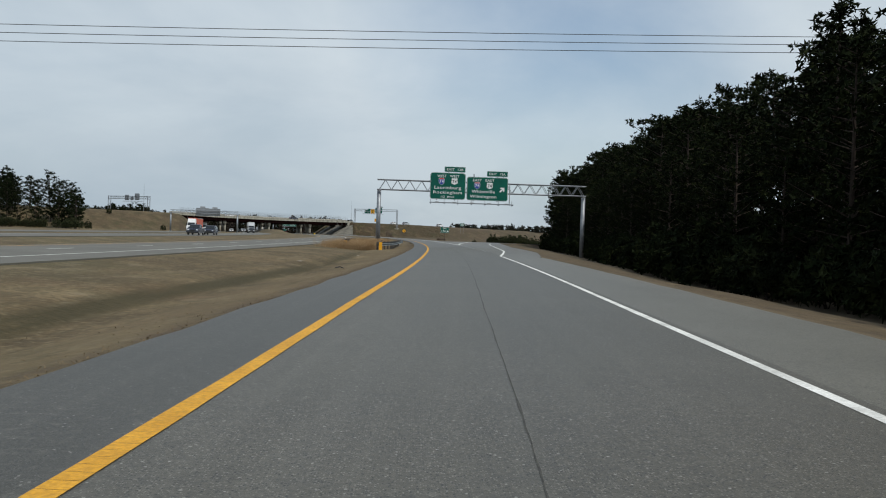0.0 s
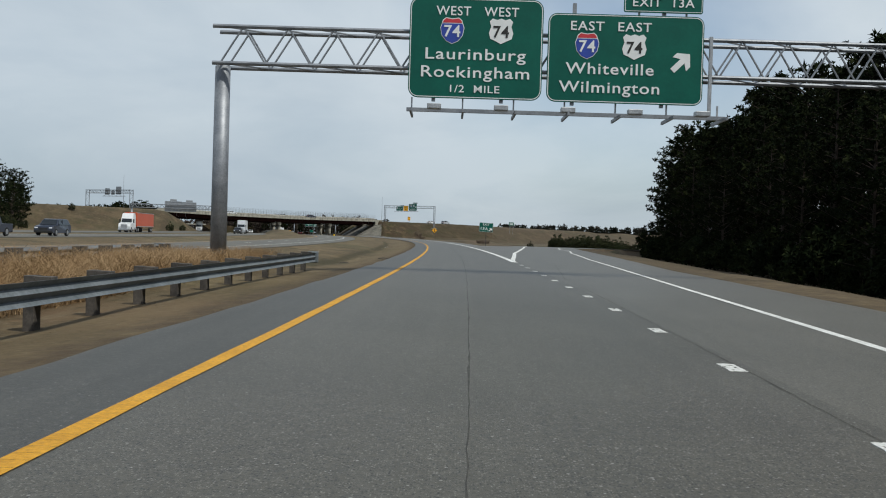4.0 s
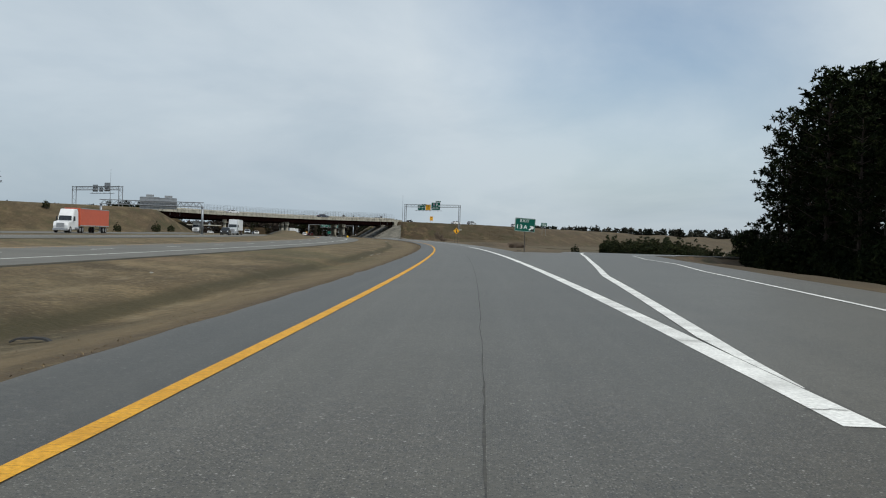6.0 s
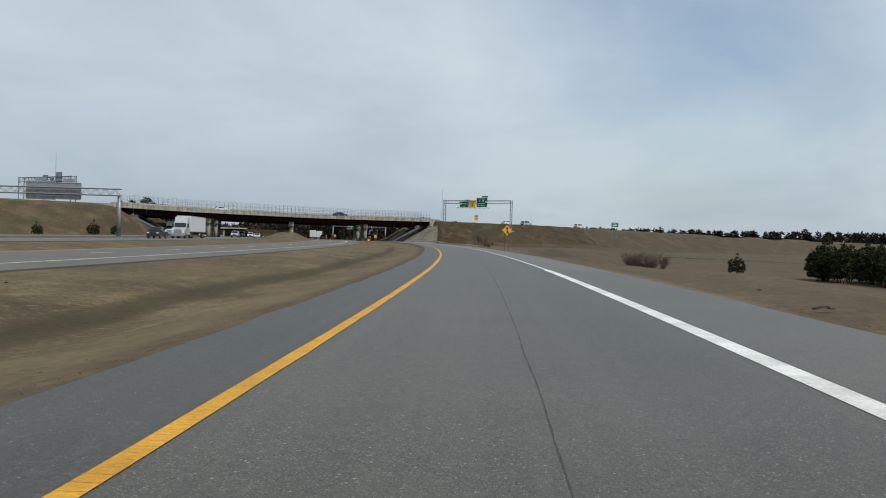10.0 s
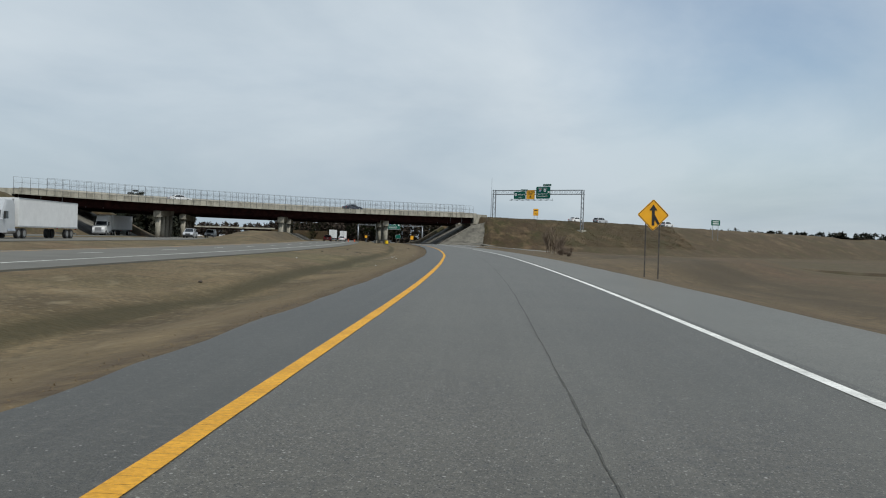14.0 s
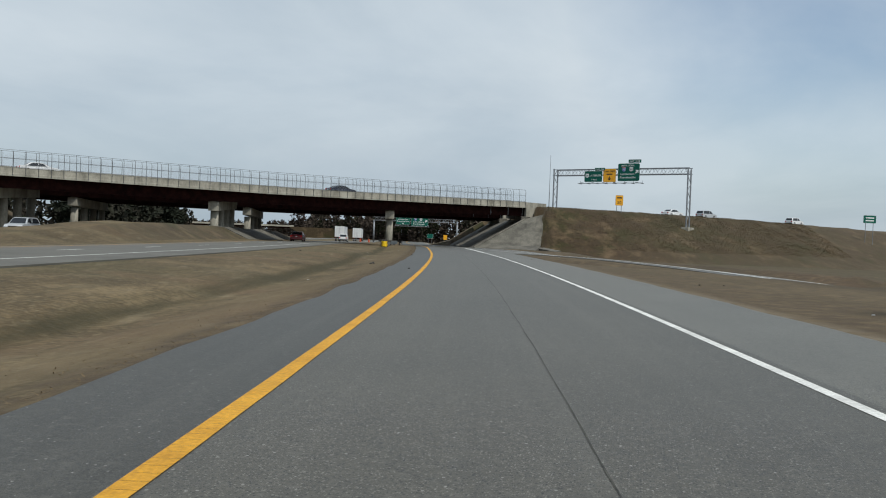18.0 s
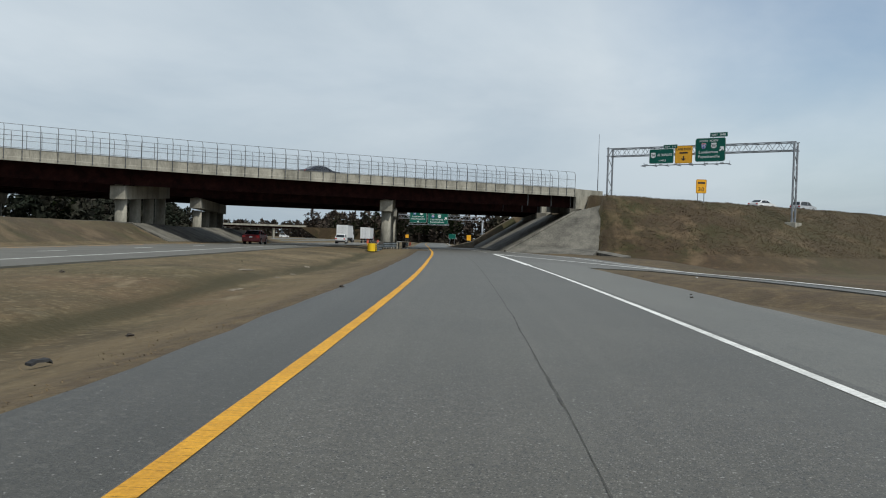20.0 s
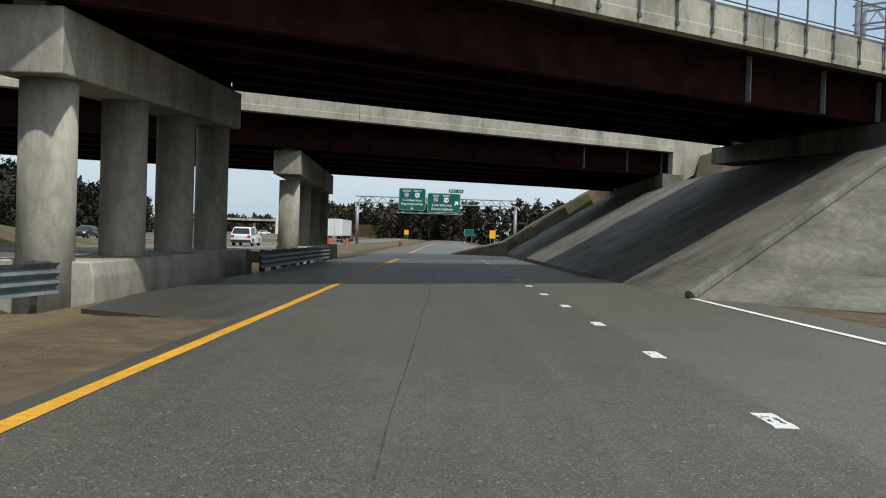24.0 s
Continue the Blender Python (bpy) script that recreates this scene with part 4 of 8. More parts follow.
SEAM_D = table([-60, 10, 165, 236, 311, 340, 367, 388, 408, 446, 460, 800], [2.33, 2.3, 2.3, 2.42, 2.56, 2.45, 2.32, 2.3, 2.35, 2.24, 2.3, 2.3])
seam_line(-60, 520, SEAM_D, 0.013, 1)
seam_line(62, 108, table([62, 88, 108], [4.9, 5.4, 7.2]), 0.008, 5)


# cracks in the gore paint and stray dark marks
def crack(points, wide, seed, label="dark crack in the road surface"):
    bm = bmesh.new()
    rows = []
    for i, (s, d) in enumerate(points):
        q = wide * (0.5 + abs(noise.noise(Vector((i * 1.3, seed, 0)))) * 1.2)
        rows.append((bm.verts.new(at(s - q, d, 0.011)), bm.verts.new(at(s + q, d, 0.011))))
    for (a, b), (c, e) in zip(rows, rows[1:]):
        bm.faces.new((a, b, e, c))
    return tagged(new("road_crack", mesh_of("road_crack", bm, M_SEAM)), label, "road crack", kind="structure")


rc = random.Random(12)
for s, d, w in ((106.0, 4.9, 0.35), (110.5, 5.0, 0.4), (113.6, 5.05, 0.35), (144.5, 4.95, 0.45), (148.8, 4.9, 0.4), (424.0, 4.95, 0.5), (430.5, 5.05, 0.5), (412.2, 4.7, 0.3), (433.4, 5.0, 0.6), (443.2, 4.6, 0.5), (446.6, 3.9, 0.2), (277.6, 1.0, 0.32), (275.6, 1.45, 0.16), (275.2, 1.75, 0.12), (274.2, 2.2, 0.12), (452.9, -0.55, 0.7)):
    k = 7
    crack([(s + rc.gauss(0, 0.03), d + w * (i / (k - 1) - 0.5)) for i in range(k)], 0.014, s)
crack([(433.6 + 0.9 * i, 5.0 - 0.035 * i + rc.gauss(0, 0.03)) for i in range(12)], 0.03, 4, "ragged dark seam running from the gore tip")
# ---- the overpass: two parallel bridges ----
PARAPET_H = 0.96
GIRDER_H = 1.5


def loft(bm, section, stops, n_ref=None):
    """A section in (n, z) drawn out along a; stops are (a, base z); n_ref skews the ends about that line."""
    rows = []
    for a, z0 in stops:
        rows.append([bm.verts.new(br(a + (0 if n_ref is None else SKEW * (n - n_ref)), n, z0 + z + fall(n))) for n, z in section])
    n = len(section)
    for p, q in zip(rows, rows[1:]):
        for i in range(n):
            bm.faces.new((p[i], p[(i + 1) % n], q[(i + 1) % n], q[i]))
    bm.faces.new(rows[0])
    bm.faces.new(rows[-1][::-1])
    bmesh.ops.recalc_face_normals(bm, faces=bm.faces)
    return bm


def bridge(name, n0, width, label, fence):
    """One bridge whose near edge stands n0 behind the frame's line."""
    b = thing(name, label, "bridge", kind="structure")
    shift = SKEW * n0
    A0, A1 = shift, SPAN_A + shift
    stops = [(A0 + (A1 - A0) * i / 16, deck_z((A1 - A0) * i / 16)) for i in range(17)]
    # the slab's dark colour includes the shade beneath it
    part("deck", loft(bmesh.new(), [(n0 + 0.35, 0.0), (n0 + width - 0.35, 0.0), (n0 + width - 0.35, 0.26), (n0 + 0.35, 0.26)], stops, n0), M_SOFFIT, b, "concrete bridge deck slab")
    for k, (edge, sgn) in enumerate(((n0, 1), (n0 + width, -1))):
        sec = [(edge, -0.06), (edge + 0.46 * sgn, -0.06), (edge + 0.42 * sgn, 0.45), (edge + 0.24 * sgn, PARAPET_H), (edge + 0.02 * sgn, PARAPET_H), (edge + 0.02 * sgn, 0.28), (edge, 0.24)]
        # the parapet is cast in lengths, with open joints between
        count = 14
        for i in range(count):
            a0, a1 = A0 + (A1 - A0) * i / count + 0.012, A0 + (A1 - A0) * (i + 1) / count - 0.012
            part("parapet", loft(bmesh.new(), sec, [(a, deck_z(a - shift)) for a in (a0, (a0 + a1) / 2, a1)], n0), M_CONC, b)
    # steel plate girders under the deck
    gn = [n0 + 1.25 + (width - 2.5) * i / 5 for i in range(6)]
    for i, n in enumerate(gn):
        for j in range(4):
            a0, a1 = A0 + (A1 - A0) * j / 4 + SKEW * (n - n0), A0 + (A1 - A0) * (j + 1) / 4 + SKEW * (n - n0)
            a0, a1 = max(a0, A0 + 0.3) + 0.02, min(a1, A1 + SKEW * (n - n0) - 0.5) - 0.02
            sec = [(n - 0.2, 0.0), (n + 0.2, 0.0), (n + 0.2, -0.05), (n + 0.02, -0.05), (n + 0.02, -GIRDER_H + 0.05), (n + 0.22, -GIRDER_H + 0.05), (n + 0.22, -GIRDER_H), (n - 0.22, -GIRDER_H), (n - 0.22, -GIRDER_H + 0.05), (n - 0.02, -GIRDER_H + 0.05), (n - 0.02, -0.05), (n - 0.2, -0.05)]
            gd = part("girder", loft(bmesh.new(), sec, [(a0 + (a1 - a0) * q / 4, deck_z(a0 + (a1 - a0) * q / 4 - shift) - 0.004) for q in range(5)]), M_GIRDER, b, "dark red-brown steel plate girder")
            if i in (0, 5) and j in (0, 3):
                for q, a in enumerate((0.6, 4.4, 8.1) if j == 0 else (A1 - A0 - 7.75, A1 - A0 - 3.95, A1 - A0 - 0.7)):
                    a += A0 + SKEW * (n - n0)
                    z = deck_z(a - shift)
                    e = -1 if i == 0 else 1
                    part("stiffener", boxed(-0.012, 0.012, 0, 0.17 * e, -GIRDER_H + 0.06, -0.06, m=frame_of(br(a, n + 0.021 * e, z + fall(n)), BU)), M_STEEL, gd)
    # cross frames, joined far up in the dark
    bm = bmesh.new()
    for j in range(1, 20):
        a = A0 + (A1 - A0) * j / 20
        for n, n2 in zip(gn, gn[1:]):
            z = deck_z(a - shift)
            rod(bm, br(a + SKEW * (n - n0), n, z - 0.3 + fall(n)), br(a + SKEW * (n2 - n0), n2, z - 1.4 + fall(n2)), 0.05, n=5)
            rod(bm, br(a + SKEW * (n - n0), n, z - 1.4 + fall(n)), br(a + SKEW * (n2 - n0), n2, z - 0.3 + fall(n2)), 0.05, n=5)
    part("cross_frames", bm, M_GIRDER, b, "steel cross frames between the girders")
    if fence:
        fence_on(b, A0, A1, n0, shift)
        fence_on(b, A0 + SKEW * width, A1 + SKEW * width, n0 + width - 0.1, shift + SKEW * width)
    return b


def fence_on(b, A0, A1, n0, shift):
    count = 78
    post = bmesh.new()
    rod(post, (0, -0.05, -PARAPET_H + 0.05), (0, -0.05, 1.58), 0.030, n=6)
    rod(post, (0, -0.05, 1.58), (0, 0.06, 1.88), 0.028, n=6)
    rod(post, (0, 0.06, 1.88), (0, 0.26, 2.04), 0.026, n=6)
    for z in (-PARAPET_H + 0.12, -0.2):
        box(post, -0.05, 0.05, -0.085, 0.012, z - 0.05, z + 0.05)
    pm = mesh_of("fence_post", post, M_POST_STEEL)
    fence = thing("bridge_fence", "galvanised chain-link fence with curved-top posts on the parapet", "fence")
    for i in range(count + 1):
        a = A0 + 0.3 + (A1 - A0 - 0.6) * i / count
        o = part("fence_post", pm, None, fence)
        o.matrix_basis = frame_of(br(a, n0, deck_z(a - shift) + PARAPET_H + fall(n0)), BU)
    for k, (n, z) in enumerate(((-0.05, 0.06), (-0.05, 1.05), (0.22, 2.02))):
        run = [A0 + 0.3 + (A1 - A0 - 0.6) * i / 28 for i in range(29)]
        bm = pipe(bmesh.new(), [br(a, n0 + n, deck_z(a - shift) + PARAPET_H + z + fall(n0)) for a in run], 0.021)
        part("fence_rail", bm, M_POST_STEEL, fence)
    # the mesh of wires, seen as a faint veil
    bm = bmesh.new()
    step = 0.15
    n = int((A1 - A0 - 0.6) / step)
    for i in range(n):
        for sg in (1, -1):
            a0 = A0 + 0.3 + step * i
            a1 = min(max(a0 + sg * 1.1, A0 + 0.3), A1 - 0.3)
            p, q = br(a0, n0 - 0.05, deck_z(a0 - shift) + PARAPET_H + 0.05 + fall(n0)), br(a1, n0 - 0.05, deck_z(a1 - shift) + PARAPET_H + 1.58 + fall(n0))
            rod(bm, p, q, 0.0026, n=3, caps=False)
    tagged(part("chain_link", bm, M_STEEL, fence, "fine diagonal wire mesh"), kind="stuff")
    return fence


bridge("overpass_near", 0.0, DECK_W, "long concrete and brown steel overpass with parapets", True)
bridge("overpass_far", N_FAR, DECK_W, "second concrete and brown steel overpass behind the first", False)

PIER_DIR = (BU * 0.551 + BN * 0.835).normalized()


def pier(a, n0, label):
    """A row of four round columns under a rectangular cap."""
    shift = SKEW * n0
    start = br(a + shift, n0 + 1.55)
    m = Matrix((Vector((PIER_DIR.y, -PIER_DIR.x, 0)), PIER_DIR, Vector((0, 0, 1)))).transposed().to_4x4()
    s, d = sd_of(start.x, start.y)
    z0 = zr(s)
    m.translation = Vector((start.x, start.y, z0))
    top = deck_z(a) - GIRDER_H - 0.10 - z0 + fall(n0 + 1.4)
    rise = (fall(n0 + 14) - fall(n0 + 1)) / 13 * 0.835
    t = thing("bridge_pier", label, "bridge pier", m, "bridge piers")
    L = (DECK_W - 3.1) / 0.835
    tilt = Matrix.Identity(4)
    tilt[2][1] = rise
    part("cap", boxed(-0.68, 0.68, 0, L, top - 1.22, top, bevel=0.03, m=tilt), M_CONC, t)
    col = bmesh.new()
    rod(col, (0, 0, -0.8), (0, 0, top - 1.0 + min(0.0, rise * L)), 0.53, n=28)
    cm = mesh_of("column", col, M_CONC, True)
    for i in range(4):
        c = part("column", cm, None, t)
        y = 1.05 + (L - 2.1) * i / 3
        c.location = (0, y, max(0.0, rise * y) - 0.12)
    for i in range(6):
        y = 0.35 + (L - 0.7) * i / 5
        part("bearing", boxed(-0.3, 0.3, y - 0.2, y + 0.2, top, top + 0.1, m=tilt), M_CONC, t)
    return t, m, L


PIERS = {}
for n0 in (0.0, N_FAR):
    for k, a in enumerate((27.0, 54.6, 82.9)):
        PIERS[(n0, k)] = pier(a, n0, "row of round concrete bridge columns under a square-ended cap")

# low crash wall round the columns beside the collector road
for n0 in (0.0, N_FAR):
    t, m, L = PIERS[(n0, 2)]
    bm = bmesh.new()
    out = [(-0.95, -1.2), (0.95, -1.2), (0.95, 0.30), (0.88, 0.58), (-0.88, 0.58), (-0.95, 0.30)]
    prism(bm, out, 1.0, L + 1.2)
    bmesh.ops.bevel(bm, geom=list(bm.edges), offset=0.03, segments=1, affect="EDGES")
    lone("crash_wall", bm, M_CONC, "low stained concrete crash wall round bridge columns", "concrete wall", m, "crash walls")


# ---- abutments and concrete slope paving ----
def quad_grid(p00, p10, p11, p01, nu, nv, thick):
    bm = bmesh.new()
    vs = [[None] * (nv + 1) for _ in range(nu + 1)]
    for i in range(nu + 1):
        for j in range(nv + 1):
            u, v = i / nu, j / nv
            vs[i][j] = bm.verts.new(p00 * (1 - u) * (1 - v) + p10 * u * (1 - v) + p11 * u * v + p01 * (1 - u) * v)
    for i in range(nu):
        for j in range(nv):
            bm.faces.new((vs[i][j], vs[i + 1][j], vs[i + 1][j + 1], vs[i][j + 1]))
    r = bmesh.ops.extrude_face_region(bm, geom=list(bm.faces))
    bmesh.ops.translate(bm, verts=[v for v in r["geom"] if isinstance(v, bmesh.types.BMVert)], vec=(0, 0, -thick))
    bmesh.ops.recalc_face_normals(bm, faces=bm.faces)
    return bm


def abutment(side, n0, name):
    shift = SKEW * n0
    A = (SPAN_A if side > 0 else 0.0)
    zt = deck_z(A)
    t = thing(name, "pale concrete bridge abutment with a wing wall", "abutment", kind="structure")

    def pt(da, n, z):
        return br(A + side * da + SKEW * n, n, z + fall(n))

    W0, W1 = n0 + 0.05, n0 + DECK_W - 0.05
    # back wall under the deck end; the dark paving concrete paints in its shade
    bm = bmesh.new()
    v = [bm.verts.new(pt(da, n, z)) for n in (W0, W1) for da, z in ((0.15, zt - GIRDER_H - 0.5), (0.9, zt - GIRDER_H - 0.5), (0.9, zt + 0.2), (0.15, zt + 0.2))]
    for f in ((0, 1, 2, 3), (7, 6, 5, 4), (0, 4, 5, 1), (1, 5, 6, 2), (2, 6, 7, 3), (3, 7, 4, 0)):
        bm.faces.new([v[i] for i in f])
    bmesh.ops.recalc_face_normals(bm, faces=bm.faces)
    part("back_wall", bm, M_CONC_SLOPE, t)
    # bearing seat, its shade likewise put in by the dark paving concrete
    bm = bmesh.new()
    v = [bm.verts.new(pt(da, n, z)) for n in (W0 - 0.3, W1 + 0.3) for da, z in ((-1.1, zt - GIRDER_H - 0.9), (0.9, zt - GIRDER_H - 0.9), (0.9, zt - GIRDER_H - 0.06), (-1.1, zt - GIRDER_H - 0.06))]
    for f in ((0, 1, 2, 3), (7, 6, 5, 4), (0, 4, 5, 1), (1, 5, 6, 2), (2, 6, 7, 3), (3, 7, 4, 0)):
        bm.faces.new([v[i] for i in f])
    bmesh.ops.recalc_face_normals(bm, faces=bm.faces)
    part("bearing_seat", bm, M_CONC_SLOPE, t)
    # wing walls, running back along the road above
    for n in (W0 - 0.02, W1 - 0.38):
        bm = bmesh.new()
        v = [bm.verts.new(br(A + SKEW * n + side * da, n + dn, z + fall(n))) for dn in (0, 0.4) for da, z in ((-0.05, zt - GIRDER_H - 0.9), (4.6, zt - 0.3), (4.6, zt + PARAPET_H - 0.1), (-0.05, zt + PARAPET_H - 0.05))]
        for f in ((0, 1, 2, 3), (7, 6, 5, 4), (0, 4, 5, 1), (1, 5, 6, 2), (2, 6, 7, 3), (3, 7, 4, 0)):
            bm.faces.new([v[i] for i in f])
        bmesh.ops.recalc_face_normals(bm, faces=bm.faces)
        part("wing_wall", bm, M_CONC, t)


for side in (1, -1):
    for n0 in (0.0, N_FAR):
        abutment(side, n0, "abutment_east" if side > 0 else "abutment_west")


def slope_paving(side):
    A = SPAN_A if side > 0 else 0.0
    zt = deck_z(A) - GIRDER_H - 0.55
    t = thing("slope_paving", "stained concrete slope paving under the bridge ends", "slope paving", kind="structure")
    strips = 9
    n_lo, n_hi = -1.6, N_FAR + DECK_W + 2.0
    for i in range(strips):
        n0 = n_lo + (n_hi - n_lo) * i / strips + 0.004
        n1 = n_lo + (n_hi - n_lo) * (i + 1) / strips - 0.004
        foot = zr(470) - 0.1 if side > 0 else -0.2
        run = (zt - foot) * PAVE_RUN
        for j, (u0, u1) in enumerate(((0, 0.86), (0.86, 1.0))):
            def p(n, u):
                return br(A + SKEW * n - side * (0.4 + run * u), n, zt + 0.12 + (foot - zt) * u)
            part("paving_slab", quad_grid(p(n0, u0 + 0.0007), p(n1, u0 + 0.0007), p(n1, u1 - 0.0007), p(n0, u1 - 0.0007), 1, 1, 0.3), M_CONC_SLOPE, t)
    if side > 0:
        # the fan that turns round the near corner, in warped lengths with a toe apron
        edge = [(0.0, (110.2, -3.7, 5.75)), (0.5, (107.6, -6.3, 2.85)), (0.86, (105.0, -8.7, 0.42)), (1.0, (101.2, -11.6, -0.2))]

        def rim_at(u):
            for (u0, p0), (u1, p1) in zip(edge, edge[1:]):
                if u <= u1:
                    return Vector(p0).lerp(Vector(p1), (u - u0) / (u1 - u0))
            return Vector(edge[-1][1])

        def fan(u, v):
            a0 = Vector((A + SKEW * n_lo - 0.4 - run * u, n_lo, zt + 0.12 + (foot - zt) * u))
            q = a0.lerp(rim_at(u), v)
            return br(q.x, q.y, q.z + 0.25 * u * (1 - u) * v * (1 - v) * 4)

        for i in range(5):
            for u0, u1 in ((0, 0.5), (0.5, 0.86), (0.86, 1.0)):
                v0, v1 = i / 5 + 0.0006, (i + 1) / 5 - 0.0006
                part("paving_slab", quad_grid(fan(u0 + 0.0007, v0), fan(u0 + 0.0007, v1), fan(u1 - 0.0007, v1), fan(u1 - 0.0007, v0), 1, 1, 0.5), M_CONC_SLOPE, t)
        # a raised kerb runs down the paving below the bridge's edge
        bm = bmesh.new()
        for u0, u1 in ((0.03, 0.35), (0.35, 0.7), (0.7, 0.99)):
            rod(bm, fan(u0, 0.0) + Vector((0, 0, 0.02)), fan(u1, 0.0) + Vector((0, 0, 0.02)), 0.17, n=10)
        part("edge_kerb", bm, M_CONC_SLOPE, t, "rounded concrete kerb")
        # the gutter that leads on along the foot of the bank
        run_pts = [(105.0, -8.7, 0.22), (104.2, -10.6, 0.10), (103.3, -12.7, -0.02), (102.3, -14.8, -0.12), (101.2, -16.9, -0.2)]
        for (a0, m0, z0), (a1, m1, z1) in zip(run_pts, run_pts[1:]):
            part("gutter_slab", quad_grid(br(a0 + 0.3, m0, z0 + 0.12), br(a1 + 0.3, m1 + 0.03, z1 + 0.12), br(a1 - 0.75, m1 + 0.1, z1 - 0.05), br(a0 - 0.75, m0 + 0.07, z0 - 0.05), 1, 1, 0.9), M_CONC_SLOPE, t, "broken concrete gutter slab")
    return t


slope_paving(1)
slope_paving(-1)

# the raised median under the bridges is paved with concrete too
def median_paving():
    t = thing("median_paving", "stained concrete paving over the raised median under the bridges", "slope paving", kind="structure")

    def along(n, d):
        best = min((abs(sd_of(*br(a, n)[:2])[1] - d), a) for a in range(15, 70))
        return sd_of(*br(best[1], n)[:2])[0]

    for d0, d1 in ((-34.6, -31.2), (-31.17, -28.02), (-27.98, -26.8), (-26.77, -23.4)):
        s0, s1 = along(-1.5, (d0 + d1) / 2), along(N_FAR + DECK_W + 1.5, (d0 + d1) / 2)
        count = 8
        for i in range(count):
            bm = bmesh.new()
            q0, q1 = s0 + (s1 - s0) * i / count + 0.01, s0 + (s1 - s0) * (i + 1) / count - 0.01
            v = []
            for low in (0.0, -0.4):
                for s, d in ((q0, d0), (q0, d1), (q1, d1), (q1, d0)):
                    p = at(s, d)
                    v.append(bm.verts.new((p.x, p.y, ground_z(p.x, p.y, s, d) + 0.10 + low)))
            for f in ((0, 1, 2, 3), (7, 6, 5, 4), (0, 4, 5, 1), (1, 5, 6, 2), (2, 6, 7, 3), (3, 7, 4, 0)):
                bm.faces.new([v[k] for k in f])
            bmesh.ops.recalc_face_normals(bm, faces=bm.faces)
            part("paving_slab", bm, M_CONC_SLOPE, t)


median_paving()

# the roads that run over the bridges
for k, n0 in enumerate((0.0, N_FAR)):
    for side in (1, -1):
        bm = bmesh.new()
        A = SPAN_A + SKEW * n0 if side > 0 else SKEW * n0
        rows = []
        for i in range(26):
            a = A + side * (0.9 + i * 14)
            pair = []
            for n in (n0 + 0.8, n0 + DECK_W - 0.8):
                p = br(a, n)
                pair.append(bm.verts.new((p.x, p.y, max(bank_z(p.x, p.y) + 0.12, 0) if i else deck_z(SPAN_A if side > 0 else 0) + 0.27)))
            rows.append(pair)
        for p, q in zip(rows, rows[1:]):
            bm.faces.new((p[0], p[1], q[1], q[0]))
        bmesh.ops.recalc_face_normals(bm, faces=bm.faces)
        tagged(new("road_over", mesh_of("road_over", bm, M_ASPHALT_MAIN)), "asphalt crossing road on top of the embankment", "road", kind="structure")
# ---- sign parts ----
def rounded_panel(w, h, r=0.2, thick=0.05, seg=5):
    """A round-cornered plate in the x, z plane, its face on y = 0."""
    out = []
    for qx, qz, a0 in ((w / 2 - r, h / 2 - r, 0), (-w / 2 + r, h / 2 - r, 90), (-w / 2 + r, -h / 2 + r, 180), (w / 2 - r, -h / 2 + r, 270)):
        for i in range(seg + 1):
            a = radians(a0 + 90 * i / seg)
            out.append((qx + r * math.cos(a), qz + r * math.sin(a)))
    bm = bmesh.new()
    prism(bm, out, 0.0, thick)
    return bm


def rim(w, h, r=0.2, wide=0.05, inset=0.03, seg=5):
    """A narrow border just in front of the plate."""
    bm = bmesh.new()
    loops = []
    for k in (inset, inset + wide):
        ring = []
        ww, hh, rr = w - 2 * k, h - 2 * k, max(0.02, r - k)
        for qx, qz, a0 in ((ww / 2 - rr, hh / 2 - rr, 0), (-ww / 2 + rr, hh / 2 - rr, 90), (-ww / 2 + rr, -hh / 2 + rr, 180), (ww / 2 - rr, -hh / 2 + rr, 270)):
            for i in range(seg + 1):
                a = radians(a0 + 90 * i / seg)
                ring.append(bm.verts.new((qx + rr * math.cos(a), -0.006, qz + rr * math.sin(a))))
        loops.append(ring)
    n = len(loops[0])
    for i in range(n):
        bm.faces.new((loops[0][i], loops[0][(i + 1) % n], loops[1][(i + 1) % n], loops[1][i]))
    return bm


def panel(parent, x, z, w, h, y, face=None, label="", r=None):
    """A green sign panel centred at x, z with its white border."""
    r = min(w, h) * 0.1 if r is None else r
    p = part("sign_panel", rounded_panel(w, h, r), face or M_GREEN, parent, label)
    p.location = (x, y, z)
    if face is None or face is M_GREEN or face is M_SIGN_YELLOW:
        part("border", rim(w, h, r, wide=0.024 if h > 1.5 else 0.018), M_SIGN_WHITE if face is not M_SIGN_YELLOW else M_BLACK, p)
    # stiffening bars on the back
    for k in (-0.3, 0.3):
        part("back_bar", boxed(k * w - 0.05, k * w + 0.05, 0.055, 0.15, -h / 2 + 0.05, h / 2 + 0.0), M_STEEL_DARK, p)
    return p


def outline_plate(points, y, thick=0.012):
    bm = bmesh.new()
    prism(bm, points, y, y + thick)
    return bm


